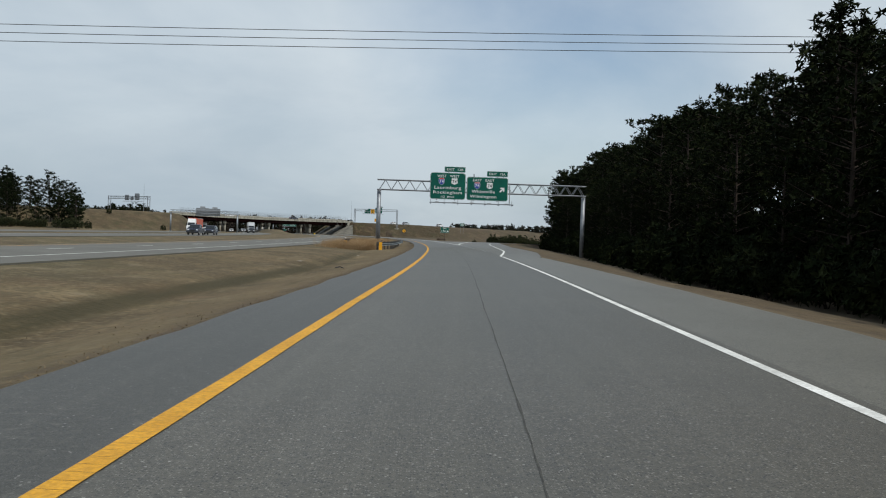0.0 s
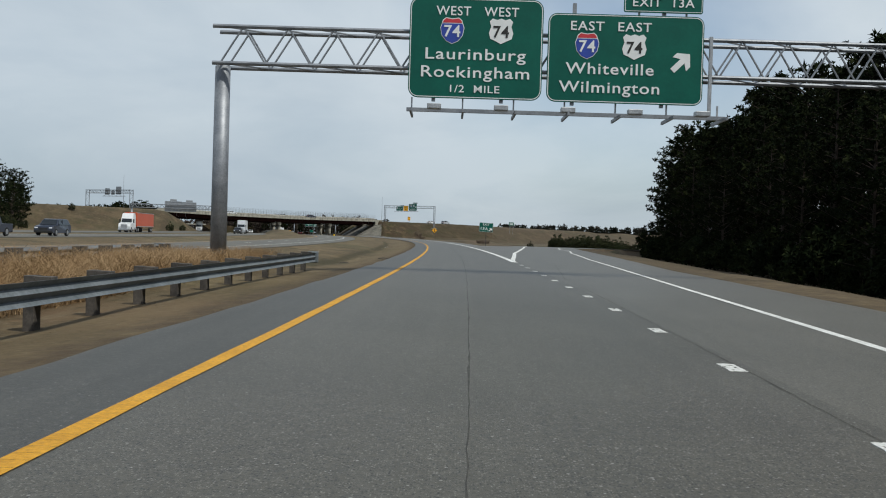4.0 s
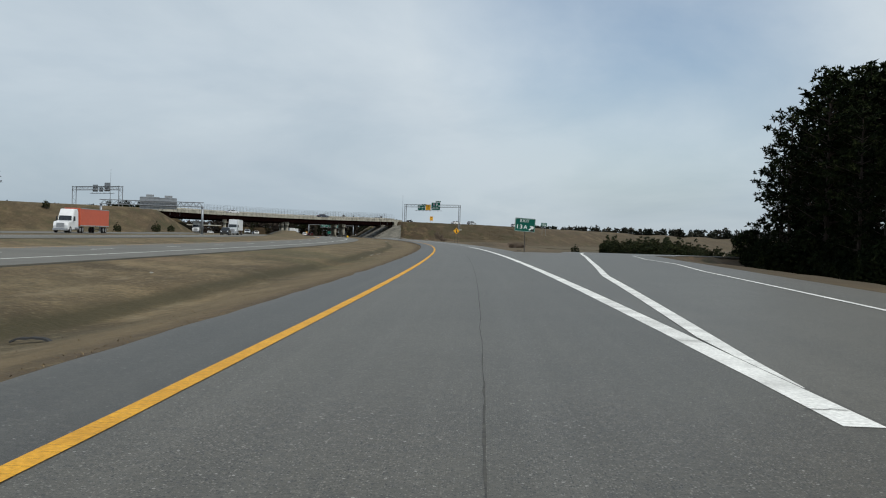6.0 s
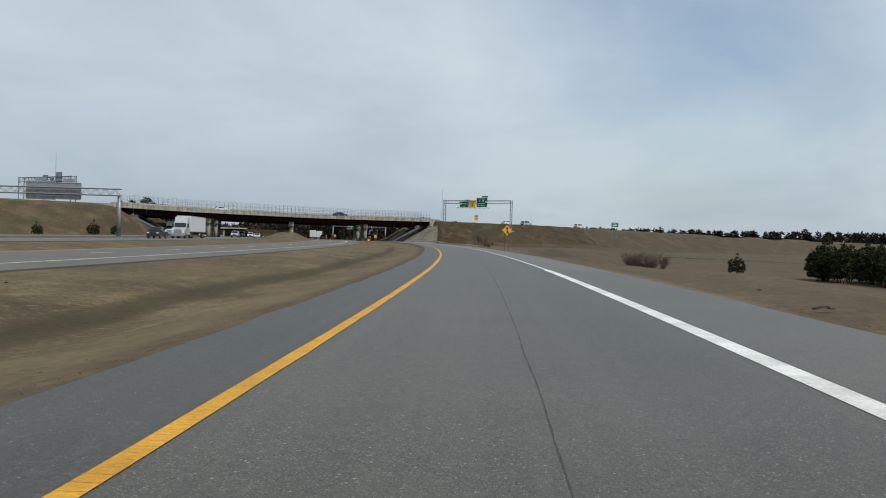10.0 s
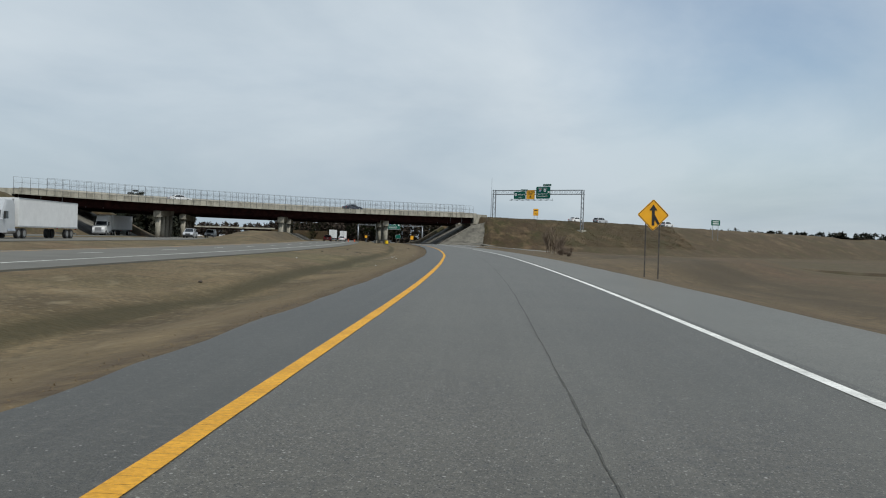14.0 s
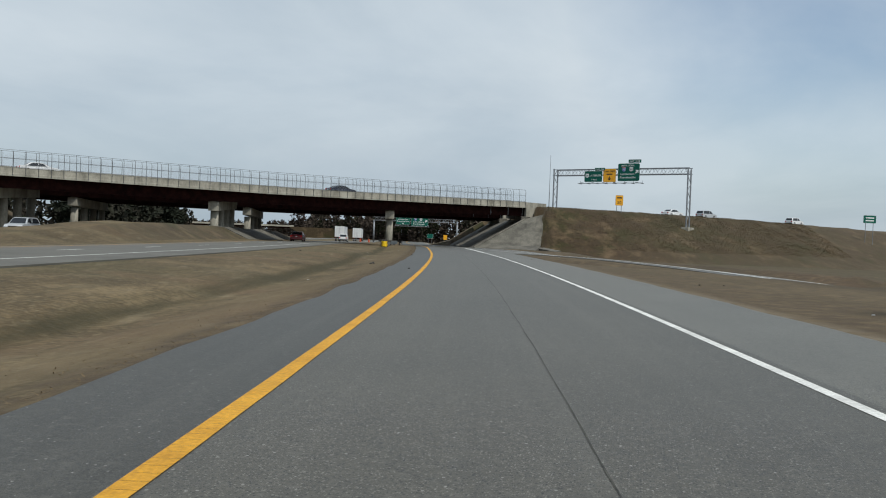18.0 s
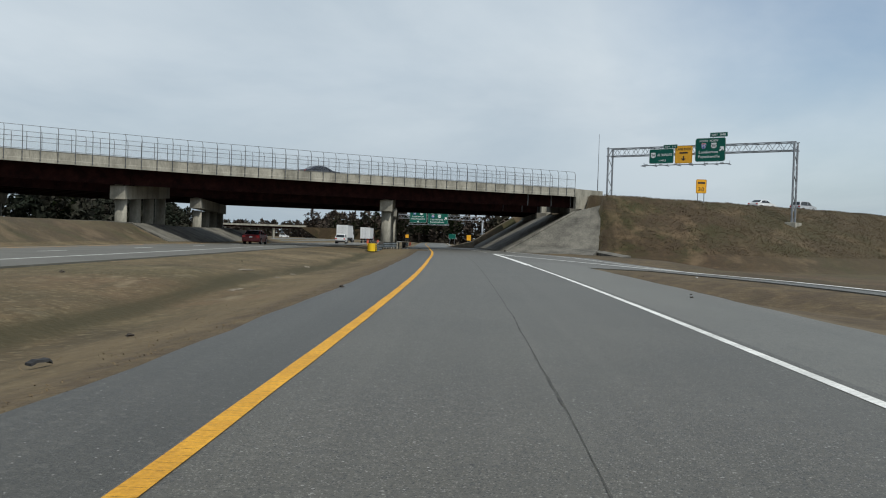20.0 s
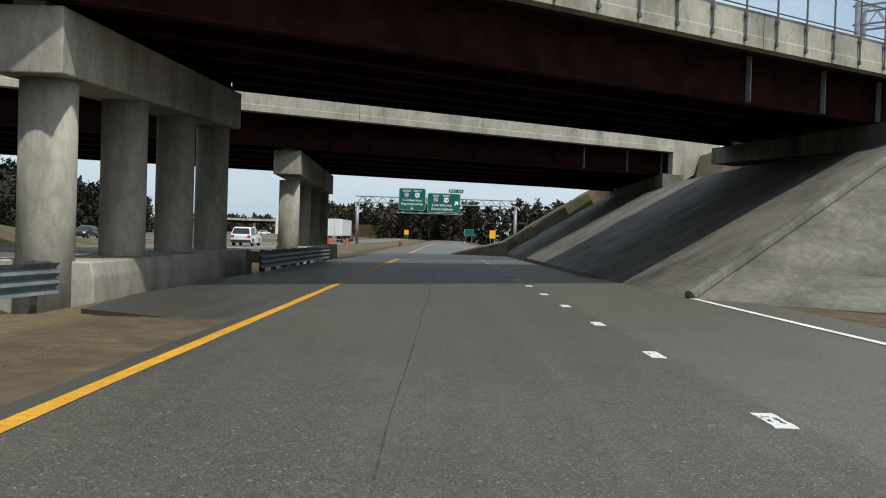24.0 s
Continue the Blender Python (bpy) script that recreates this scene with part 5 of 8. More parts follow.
def interstate_shield(p, x, z, h, number):
    w = h * 0.9
    edge = [(-0.38, 0.36), (-0.26, 0.45), (0.0, 0.41), (0.26, 0.45), (0.38, 0.36), (0.48, 0.08), (0.42, -0.20), (0.24, -0.40), (0.0, -0.5), (-0.24, -0.40), (-0.42, -0.20), (-0.48, 0.08)]
    field = [(-0.415, 0.24), (0.415, 0.24), (0.48, 0.08), (0.42, -0.20), (0.24, -0.40), (0.0, -0.5), (-0.24, -0.40), (-0.42, -0.20), (-0.48, 0.08)]
    band = [(-0.40, 0.27), (0.40, 0.27), (0.37, 0.36), (0.26, 0.44), (0.0, 0.40), (-0.26, 0.44), (-0.37, 0.36)]
    part("shield_edge", outline_plate([(x + a * w * 1.05, z + b * h * 1.05) for a, b in edge], -0.010), M_SIGN_WHITE, p)
    part("shield", outline_plate([(x + a * w, z + b * h) for a, b in field], -0.016), M_BLUE, p, "blue shield field")
    part("shield_band", outline_plate([(x + a * w, z + b * h) for a, b in band], -0.016), M_RED, p, "red shield band")
    text_part(number, h * 0.44, x, z - h * 0.25, p, y=-0.024, width=w * (0.68 if len(number) > 1 else 0.3), bold=0.02)


def us_shield(p, x, z, h, number):
    pts = [(-0.46, 0.38), (-0.34, 0.5), (-0.16, 0.44), (0.0, 0.5), (0.16, 0.44), (0.34, 0.5), (0.46, 0.38), (0.40, 0.18), (0.48, -0.08), (0.42, -0.30), (0.2, -0.40), (0.0, -0.5), (-0.2, -0.40), (-0.42, -0.30), (-0.48, -0.08), (-0.40, 0.18)]
    part("shield", outline_plate([(x + a * h, z + b * h) for a, b in pts], -0.014), M_SIGN_WHITE, p, "white route shield")
    text_part(number, h * 0.46, x, z - h * 0.24, p, mat=M_BLACK, y=-0.022, width=h * (0.62 if len(number) < 3 else 0.74), bold=0.02)


def arrow(p, x, z, size, turn, mat=None, y=-0.012):
    """A stubby arrow; turn 0 points up, positive to the right."""
    pts = [(-0.12, -0.5), (0.12, -0.5), (0.12, 0.08), (0.40, -0.10), (0.40, 0.14), (0.0, 0.5), (-0.40, 0.14), (-0.40, -0.10), (-0.12, 0.08)]
    c, s = math.cos(radians(-turn)), math.sin(radians(-turn))
    part("arrow", outline_plate([(x + size * (a * c - b * s), z + size * (a * s + b * c)) for a, b in pts], y), mat or M_SIGN_WHITE, p)


# ---- gantries ----
def truss(parent, L, z0, z1, depth, tube=0.055, bay=1.5, mat=None):
    """A box truss along x from 0 to L."""
    mat = mat or M_STEEL_DARK
    for y in (0.0, depth):
        for z in (z0, z1):
            part("chord", rodded((-0.25, y, z), (L + 0.25, y, z), tube * 1.25, n=8), mat, parent)
    n = max(4, round(L / bay))
    for y in (0.0, depth):
        for i in range(n):
            a, b = L * i / n, L * (i + 1) / n
            part("lacing", rodded((a, y, z0), ((a + b) / 2, y, z1), tube * 0.6, n=5, caps=False), mat, parent)
            part("lacing", rodded(((a + b) / 2, y, z1), (b, y, z0), tube * 0.6, n=5, caps=False), mat, parent)
    bm = bmesh.new()
    for z in (z0, z1):
        for i in range(n):
            a, b = L * i / n, L * (i + 1) / n
            rod(bm, (a, 0, z), (b, depth, z), tube * 0.5, n=5, caps=False)
    part("cross_bracing", bm, mat, parent)


def light_rack(parent, x0, x1, z, y, count):
    """The catwalk bar under the signs with its lamp arms."""
    part("lamp_rail", boxed(x0, x1, y - 0.05, y + 0.05, z - 0.06, z + 0.06), M_STEEL_DARK, parent)
    for i in range(count):
        x = x0 + 0.15 + (x1 - x0 - 0.3) * i / (count - 1)
        part("lamp_arm", boxed(x - 0.03, x + 0.035, y - 0.75, y + 0.9, z - 0.14, z - 0.04), M_STEEL_DARK, parent)
        part("drop_bracket", boxed(x - 0.025, x + 0.025, y + 0.3, y + 0.36, z - 0.03, z + 0.45), M_STEEL, parent)
    for i in range(max(2, count - 2)):
        x = x0 + 0.9 + (x1 - x0 - 1.8) * i / max(1, count - 3)
        part("sign_lamp", boxed(x - 0.22, x + 0.22, y - 0.72, y - 0.40, z - 0.04, z + 0.12, bevel=0.02), M_STEEL, parent, "sign lamp housing")


def gantry_at(name, left, right, label, group="sign gantries"):
    l, r = Vector(left), Vector(right)
    return thing(name, label, "sign gantry", frame_of((l.x, l.y, 0), (r.x - l.x, r.y - l.y, 0)), group), math.hypot(r.x - l.x, r.y - l.y)


def pipe_post(parent, x, y, z0, z1, r=0.27):
    p = part("post", rodded((x, y, z0), (x, y, z1), r, r * 0.92, n=20), M_STEEL_DARK, parent, smooth=True)
    part("base_plate", boxed(x - r * 1.6, x + r * 1.6, y - r * 1.6, y + r * 1.6, z0 + 0.1, z0 + 0.16), M_STEEL_DARK, p)
    part("footing", rodded((x, y, z0 - 0.6), (x, y, z0 + 0.1), r * 2.0, n=16), M_CONC, p)
    return p


def frame_post(parent, x, y0, y1, z0, z1):
    """Two legs with lacing between."""
    for y in (y0, y1):
        part("post", rodded((x, y, z0), (x, y, z1), 0.14, n=10), M_STEEL_DARK, parent)
    n = max(3, round((z1 - z0) / 1.4))
    for i in range(n):
        a, b = z0 + (z1 - z0) * i / n, z0 + (z1 - z0) * (i + 1) / n
        part("lacing", rodded((x, y0 if i % 2 else y1, a), (x, y1 if i % 2 else y0, b), 0.05, n=5), M_STEEL_DARK, parent)
    part("footing", boxed(x - 0.7, x + 0.7, y0 - 0.7, y1 + 0.7, z0 - 1.2, z0 + 0.25, bevel=0.03), M_CONC, parent, "concrete footing")


def exit_tab(parent, x, z, w, h, y, text):
    t = panel(parent, x, z, w, h, y, label="green exit number tab")
    text_part(text, h * 0.42, 0, -h * 0.21, t, width=w * 0.78, bold=0.012)
    for k in (-0.3, 0.3):
        part("tab_bracket", boxed(k * w - 0.03, k * w + 0.03, 0.06, 0.1, -h / 2 - 0.35, -h / 2 + 0.1), M_STEEL_DARK, t)


# the first gantry over the collector road
g1, L1 = gantry_at("sign_gantry", (-7.1, 88.9, 0), (18.05, 89.2, 0), "galvanised truss gantry with two green exit signs over the road")
pipe_post(g1, 0, 0.4, -0.75, 6.62)
pipe_post(g1, L1, 0.4, -1.35, 6.52)
truss(g1, L1, 6.66, 7.86, 0.9)
YS = -0.22
p = panel(g1, 8.33, 7.32, 4.32, 3.24, YS, label="green panel for the west route")
text_part("WEST", 0.30, -0.75, 1.06, p, width=1.12, bold=0.012)
text_part("WEST", 0.30, 0.80, 1.06, p, width=1.12, bold=0.012)
interstate_shield(p, -0.78, 0.58, 0.86, "74")
us_shield(p, 0.80, 0.58, 0.82, "74")
text_part("Laurinburg", 0.37, 0.0, -0.36, p, width=3.25, bold=0.012)
text_part("Rockingham", 0.37, 0.0, -0.94, p, width=3.5, bold=0.012)
text_part("1/2  MILE", 0.24, 0.0, -1.42, p, width=1.6, bold=0.01)
exit_tab(g1, 9.15, 9.36, 2.55, 0.66, YS, "EXIT  13B")
p = panel(g1, 13.17, 7.12, 5.04, 2.86, YS, label="green panel for the east route exit")
text_part("EAST", 0.30, -1.25, 0.90, p, width=1.08, bold=0.012)
text_part("EAST", 0.30, 0.28, 0.90, p, width=1.08, bold=0.012)
interstate_shield(p, -1.25, 0.42, 0.86, "74")
us_shield(p, 0.28, 0.40, 0.82, "74")
text_part("Whiteville", 0.37, -0.5, -0.50, p, width=2.85, bold=0.012)
text_part("Wilmington", 0.37, -0.5, -1.10, p, width=3.25, bold=0.012)
arrow(p, 1.80, -0.05, 0.78, 45)
exit_tab(g1, 14.35, 8.98, 2.55, 0.66, YS, "EXIT  13A")
light_rack(g1, 6.15, 16.4, 5.28, -0.35, 7)
part("hanger", boxed(15.85, 15.95, -0.35, -0.25, 5.2, 7.9), M_STEEL, g1)
for x in (7.0, 9.2, 11.5, 14.4):
    part("hanger", boxed(x - 0.06, x + 0.06, -0.15, -0.05, 5.6, 8.9), M_STEEL_DARK, g1)

# the gantry on the crossing road, beside the bridge end
G2L, G2R = (-35.9, 497.2), (-11.1, 486.6)
g2, L2 = gantry_at("sign_gantry", (*G2L, 0), (*G2R, 0), "galvanised truss gantry with green and yellow signs on the embankment")
frame_post(g2, 0, 0.0, 1.5, 6.6, 15.5)
frame_post(g2, L2, 0.0, 1.5, ground_z(*G2R) + 0.1, 15.2)
truss(g2, L2, 14.2, 15.3, 1.5)
k2 = L2 / 24.6
p = panel(g2, 8.0 * k2 - 0.2, 13.9, 3.7, 2.1, -0.25, label="green panel for the alternate route")
us_shield(p, -1.25, 0.15, 0.8, "74")
text_part("ALTERNATE", 0.34, 0.48, 0.02, p, width=2.2, bold=0.012)
text_part("1 MILE", 0.24, 0.2, -0.72, p, width=1.1, bold=0.01)
exit_tab(g2, 9.2 * k2 - 0.2, 15.25, 2.1, 0.55, -0.25, "EXIT  210")
p = panel(g2, 10.95 * k2 - 0.1, 14.05, 2.55, 2.5, -0.25, face=M_SIGN_YELLOW, label="yellow panel with a lane arrow")
text_part("LANE ENDS", 0.34, 0, 0.62, p, mat=M_BLACK, width=2.1)
part("faint_legend", boxed(-0.60, 0.60, -0.014, -0.002, 0.14, 0.34), M_BLACK, p)
arrow(p, 0, -0.55, 0.72, 180, M_BLACK)
p = panel(g2, 14.4 * k2 - 0.05, 14.6, 4.3, 3.3, -0.25, label="green panel for the north route exit")
text_part("NORTH", 0.30, -0.95, 1.10, p, width=1.15, bold=0.012)
text_part("NORTH", 0.30, 0.50, 1.10, p, width=1.15, bold=0.012)
interstate_shield(p, -0.95, 0.56, 0.84, "95")
us_shield(p, 0.50, 0.56, 0.82, "301")
text_part("Lumberton", 0.38, -0.25, -0.48, p, width=2.7, bold=0.012)
text_part("Fayetteville", 0.38, -0.15, -1.12, p, width=3.1, bold=0.012)
arrow(p, 1.62, 0.1, 0.85, 45)
exit_tab(g2, 15.4 * k2, 16.65, 2.5, 0.62, -0.25, "EXIT  209B")
light_rack(g2, 5.2 * k2, 17.0 * k2, 12.6, -0.4, 8)

# gantry across the opposite carriageways, seen from behind
g3, L3 = gantry_at("sign_gantry", (-89.2, 301.6, 0), (-66.0, 304.6, 0), "pipe-post truss gantry with two sign backs over the far carriageway")
pipe_post(g3, 0, 0.4, -0.2, 6.4, 0.3)
pipe_post(g3, L3, 0.4, -0.1, 6.6, 0.3)
truss(g3, L3, 6.5, 7.5, 0.8, tube=0.07)
for x, w, z0, z1 in ((11.0, 4.7, 5.6, 8.5), (15.3, 3.9, 5.7, 8.35)):
    p = panel(g3, x, (z0 + z1) / 2, w, z1 - z0, 1.05, face=M_SIGN_BACK, label="grey aluminium back of a sign")
    for q in range(5):
        part("rib", boxed(-w / 2 + 0.05, w / 2 - 0.05, -0.05, 0.0, -1.2 + q * 0.6, -1.12 + q * 0.6), M_SIGN_BACK, p)
    part("back_tab", boxed(-0.9, 0.9, 0.0, 0.05, (z1 - z0) / 2 + 0.03, (z1 - z0) / 2 + 0.55), M_SIGN_BACK, p)

# gantry on the far embankment, seen from behind
g5, L5 = gantry_at("sign_gantry", (-148.2, 410.4, 0), (-126.2, 398.8, 0), "frame-post truss gantry with three sign backs on the far embankment")
frame_post(g5, 0, 0.0, 1.6, 7.3, 15.4)
frame_post(g5, L5, 0.0, 1.6, 7.3, 15.4)
truss(g5, L5, 14.0, 15.2, 1.6, tube=0.07)
for x, w, z0, z1 in ((10.2, 2.8, 13.4, 15.9), (13.4, 2.0, 13.4, 15.0), (16.6, 3.0, 13.5, 16.6)):
    p = panel(g5, x, (z0 + z1) / 2, w, z1 - z0, 1.75, face=M_SIGN_BACK, label="grey aluminium back of a sign")
light_rack(g5, 7.5, 19.0, 12.9, 2.3, 6)

# gantry beyond the bridges
g4, L4 = gantry_at("sign_gantry", at(567, -10.3), at(567, 13.4), "pipe-post truss gantry with two green signs beyond the bridges")
pipe_post(g4, 0, 0.4, -1.0, 5.5, 0.25)
pipe_post(g4, L4, 0.4, -1.1, 5.5, 0.25)
truss(g4, L4, 5.5, 6.4, 0.8)
p = panel(g4, L4 * 0.345, 6.15, 4.0, 3.3, -0.25, label="green panel for the north route")
text_part("NORTH", 0.28, -0.85, 1.12, p, width=1.15, bold=0.012)
text_part("NORTH", 0.28, 0.75, 1.12, p, width=1.15, bold=0.012)
interstate_shield(p, -0.85, 0.60, 0.78, "95")
us_shield(p, 0.75, 0.60, 0.76, "301")
text_part("Lumberton", 0.36, 0, -0.30, p, width=2.8, bold=0.012)
text_part("Fayetteville", 0.36, 0, -0.86, p, width=3.2, bold=0.012)
arrow(p, 0, -1.32, 0.45, 180)
p = panel(g4, L4 * 0.545, 5.72, 4.9, 2.9, -0.25, label="green panel for the west route exit")
text_part("WEST", 0.28, -1.2, 0.92, p, width=1.0, bold=0.012)
text_part("WEST", 0.28, 0.35, 0.92, p, width=1.0, bold=0.012)
interstate_shield(p, -1.2, 0.44, 0.78, "74")
us_shield(p, 0.35, 0.44, 0.76, "74")
text_part("Laurinburg", 0.36, -0.3, -0.46, p, width=2.9, bold=0.012)
text_part("Rockingham", 0.36, -0.2, -1.06, p, width=3.2, bold=0.012)
arrow(p, 1.85, 0.0, 0.8, 45)
exit_tab(g4, L4 * 0.62, 7.55, 2.2, 0.55, -0.25, "EXIT  13B")
light_rack(g4, L4 * 0.25, L4 * 0.66, 4.1, -0.4, 6)


# ---- roadside signs ----
def exit_gore_sign():
    o = Vector((4.72, 181.75, 0))
    z0 = ground_z(o.x, o.y)
    t = thing("exit_sign", "green exit gore sign with a bent white arrow on one post", "road sign", frame_of((o.x, o.y, z0), (0.985, 0.17, 0)))
    part("post", boxed(-0.035, 0.035, 0.03, 0.10, -0.4, 2.1), M_POST, t)
    p = panel(t, 0.0, 2.56 - z0, 1.94, 1.26, 0.0, label="green exit panel", r=0.09)
    p.rotation_euler = (0, radians(2.6), 0)
    text_part("EXIT", 0.27, -0.05, 0.25, p, width=0.84, bold=0.014)
    text_part("13", 0.38, -0.5, -0.36, p, width=0.5, bold=0.016)
    text_part("A", 0.38, 0.05, -0.36, p, width=0.36, bold=0.016)
    arrow(p, 0.62, -0.28, 0.56, 52)
    part("peeled_patch", outline_plate([(0.52, -0.56), (0.82, -0.56), (0.82, -0.34), (0.60, -0.40)], -0.02), M_BLACK, p, "torn dark strip on the arrow")
    return t


exit_gore_sign()


def merge_sign():
    o = Vector((-5.25, 288.9, 0))
    z0 = ground_z(o.x, o.y)
    t = thing("merge_sign", "yellow diamond merge warning sign on two posts", "road sign", frame_of((o.x, o.y, z0), (0.985, 0.17, 0)))
    for x in (-0.30, 0.30):
        part("post", boxed(x - 0.025, x + 0.025, 0.03, 0.08, -0.4, 2.75), M_POST, t)
    h = 0.70
    zc = 2.54 - z0
    p = part("sign_panel", rounded_panel(h * 1.414, h * 1.414, 0.08, 0.02), M_SIGN_YELLOW, t, "yellow diamond panel")
    p.matrix_basis = Matrix.Translation((0, 0, zc)) @ Matrix.Rotation(radians(45), 4, "Y")
    part("border", rim(h * 1.414, h * 1.414, 0.08, 0.02, 0.025), M_BLACK, p)
    a = part("merge_arrow", outline_plate([(x, zc + z) for x, z in ((-0.06, -0.46), (0.06, -0.46), (0.06, -0.20), (0.20, -0.42), (0.28, -0.36), (0.06, 0.02), (0.06, 0.20), (0.17, 0.20), (0.0, 0.46), (-0.17, 0.20), (-0.06, 0.20))], -0.012), M_BLACK, t, "black merge arrow")
    return t


merge_sign()


def post_sign(name, place, w, h, zc, face, label, right=(0.97, 0.22, 0), posts=2, back=False):
    z0 = ground_z(place[0], place[1])
    t = thing(name, label, "road sign", frame_of((place[0], place[1], z0), right))
    for i in range(posts):
        x = 0 if posts == 1 else (-0.3 + 0.6 * i) * w
        part("post", boxed(x - 0.045, x + 0.045, 0.06, 0.15, -0.5, zc - z0 + h * 0.3), M_STEEL_DARK, t)
    p = panel(t, 0, zc - z0, w, h, 0.0, face=face, label="sign panel")
    return t, p


t, p = post_sign("advisory_sign", (-22.8, 482.4), 1.35, 1.8, 8.95, M_SIGN_YELLOW, "yellow ramp speed sign on two posts by the crossing road")
text_part("30", 0.52, 0, -0.62, p, mat=M_BLACK, width=0.75)
part("faint_legend", boxed(-0.45, 0.45, -0.014, -0.002, 0.34, 0.56), M_BLACK, p)
t, p = post_sign("guide_sign", (29.2, 530.0), 3.0, 1.7, 8.6, M_GREEN, "small green guide sign on two posts on the embankment", right=(0.93, 0.36, 0))
for zz in (0.3, -0.3):
    part("faint_legend", boxed(-1.0, 1.0, -0.014, -0.002, zz - 0.12, zz + 0.12), M_SIGN_WHITE, p)
for s, d, w, h, zc, face, nm, lab in ((640, -6, 1.1, 1.1, 1.9, M_SIGN_YELLOW, "warning_sign", "yellow warning diamond far down the road"), (650, 9.0, 2.4, 1.7, 2.3, M_GREEN, "exit_sign", "green exit sign far down the road"), (600, 12.0, 1.2, 1.6, 2.0, M_SIGN_YELLOW, "advisory_sign", "yellow ramp speed sign beside the road")):
    o = at(s, d)
    post_sign(nm, (o.x, o.y), w, h, zc - 0.7, face, lab)

# tall thin mast and lamp poles by the bridge
for x, y, z1, lab in ((-39.4, 523.5, 20.7, "tall thin grey mast beside the crossing road"), (-125.0, 389.2, 20.6, "tall thin grey mast on the far embankment")):
    z0 = bank_z(x, y)
    t = thing("mast", lab, "mast", pose(x, y, 0), "tall masts")
    part("pole", rodded((0, 0, max(z0, 0) - 0.5), (0, 0, z1 * 0.6), 0.11, 0.09, n=10), M_STEEL_DARK, t)
    part("whip", rodded((0, 0, z1 * 0.6), (0, 0, z1), 0.07, 0.03, n=8), M_STEEL_DARK, t)
    part("base_plate", boxed(-0.25, 0.25, -0.25, 0.25, max(z0, 0) - 0.3, max(z0, 0) + 0.08), M_STEEL_DARK, t)

# three overhead wires between two poles out of sight
wire_l, wire_r = Vector((-160, 24.5, 0)), Vector((120, 31.5, 0))
wires = thing("overhead_wires", "three thin dark overhead wires crossing the road", "power line")
for z in (11.55, 11.12, 10.68):
    n = 40
    run = []
    for i in range(n + 1):
        u = i / n
        p3 = wire_l.lerp(wire_r, u)
        run.append(Vector((p3.x, p3.y, z + 3.2 * (2 * u - 1.13) ** 2 + 0.6 * u + 8.3 * (u - 0.546))))
    bm = pipe(bmesh.new(), run, 0.018, 5)
    part("wire", bm, M_BLACK, wires)
for e in (wire_l, wire_r):
    part("pole", rodded((e.x, e.y, -1.5), (e.x, e.y, 16.2), 0.2, 0.15, n=10), M_BARK, wires)
# ---- trees and plants ----
def tuft(verts, faces, c, r, count, rng, flat=0.7, wide=0.3, spiky=True):
    """A loose clump of narrow leaf blades round c: needle-like spikes, or blunt blades for far woods."""
    for _ in range(count):
        v = Vector((rng.gauss(0, 1), rng.gauss(0, 1), rng.gauss(0, 1) * flat))
        if v.length < 1e-3:
            continue
        v.normalize()
        side = v.cross(Vector((rng.gauss(0, 1), rng.gauss(0, 1), rng.gauss(0, 1))))
        if side.length < 1e-3:
            continue
        side.normalize()
        b = c + v * r * rng.uniform(0.0, 0.4)
        tip = c + v * r * rng.uniform(0.7, 1.15)
        w = side * r * wide * rng.uniform(0.6, 1.2)
        k = len(verts)
        if spiky:
            verts += [b - w * 0.5, b + w * 0.5, tip]
            faces.append((k, k + 1, k + 2))
        else:
            verts += [b - w * 0.5, b + w * 0.5, tip + w * 0.25, tip - w * 0.25]
            faces.append((k, k + 1, k + 2, k + 3))


def mesh_from(name, verts, faces, mat):
    me = bpy.data.meshes.new(name)
    me.from_pydata([tuple(v) for v in verts], [], faces)
    me.materials.append(mat)
    return me


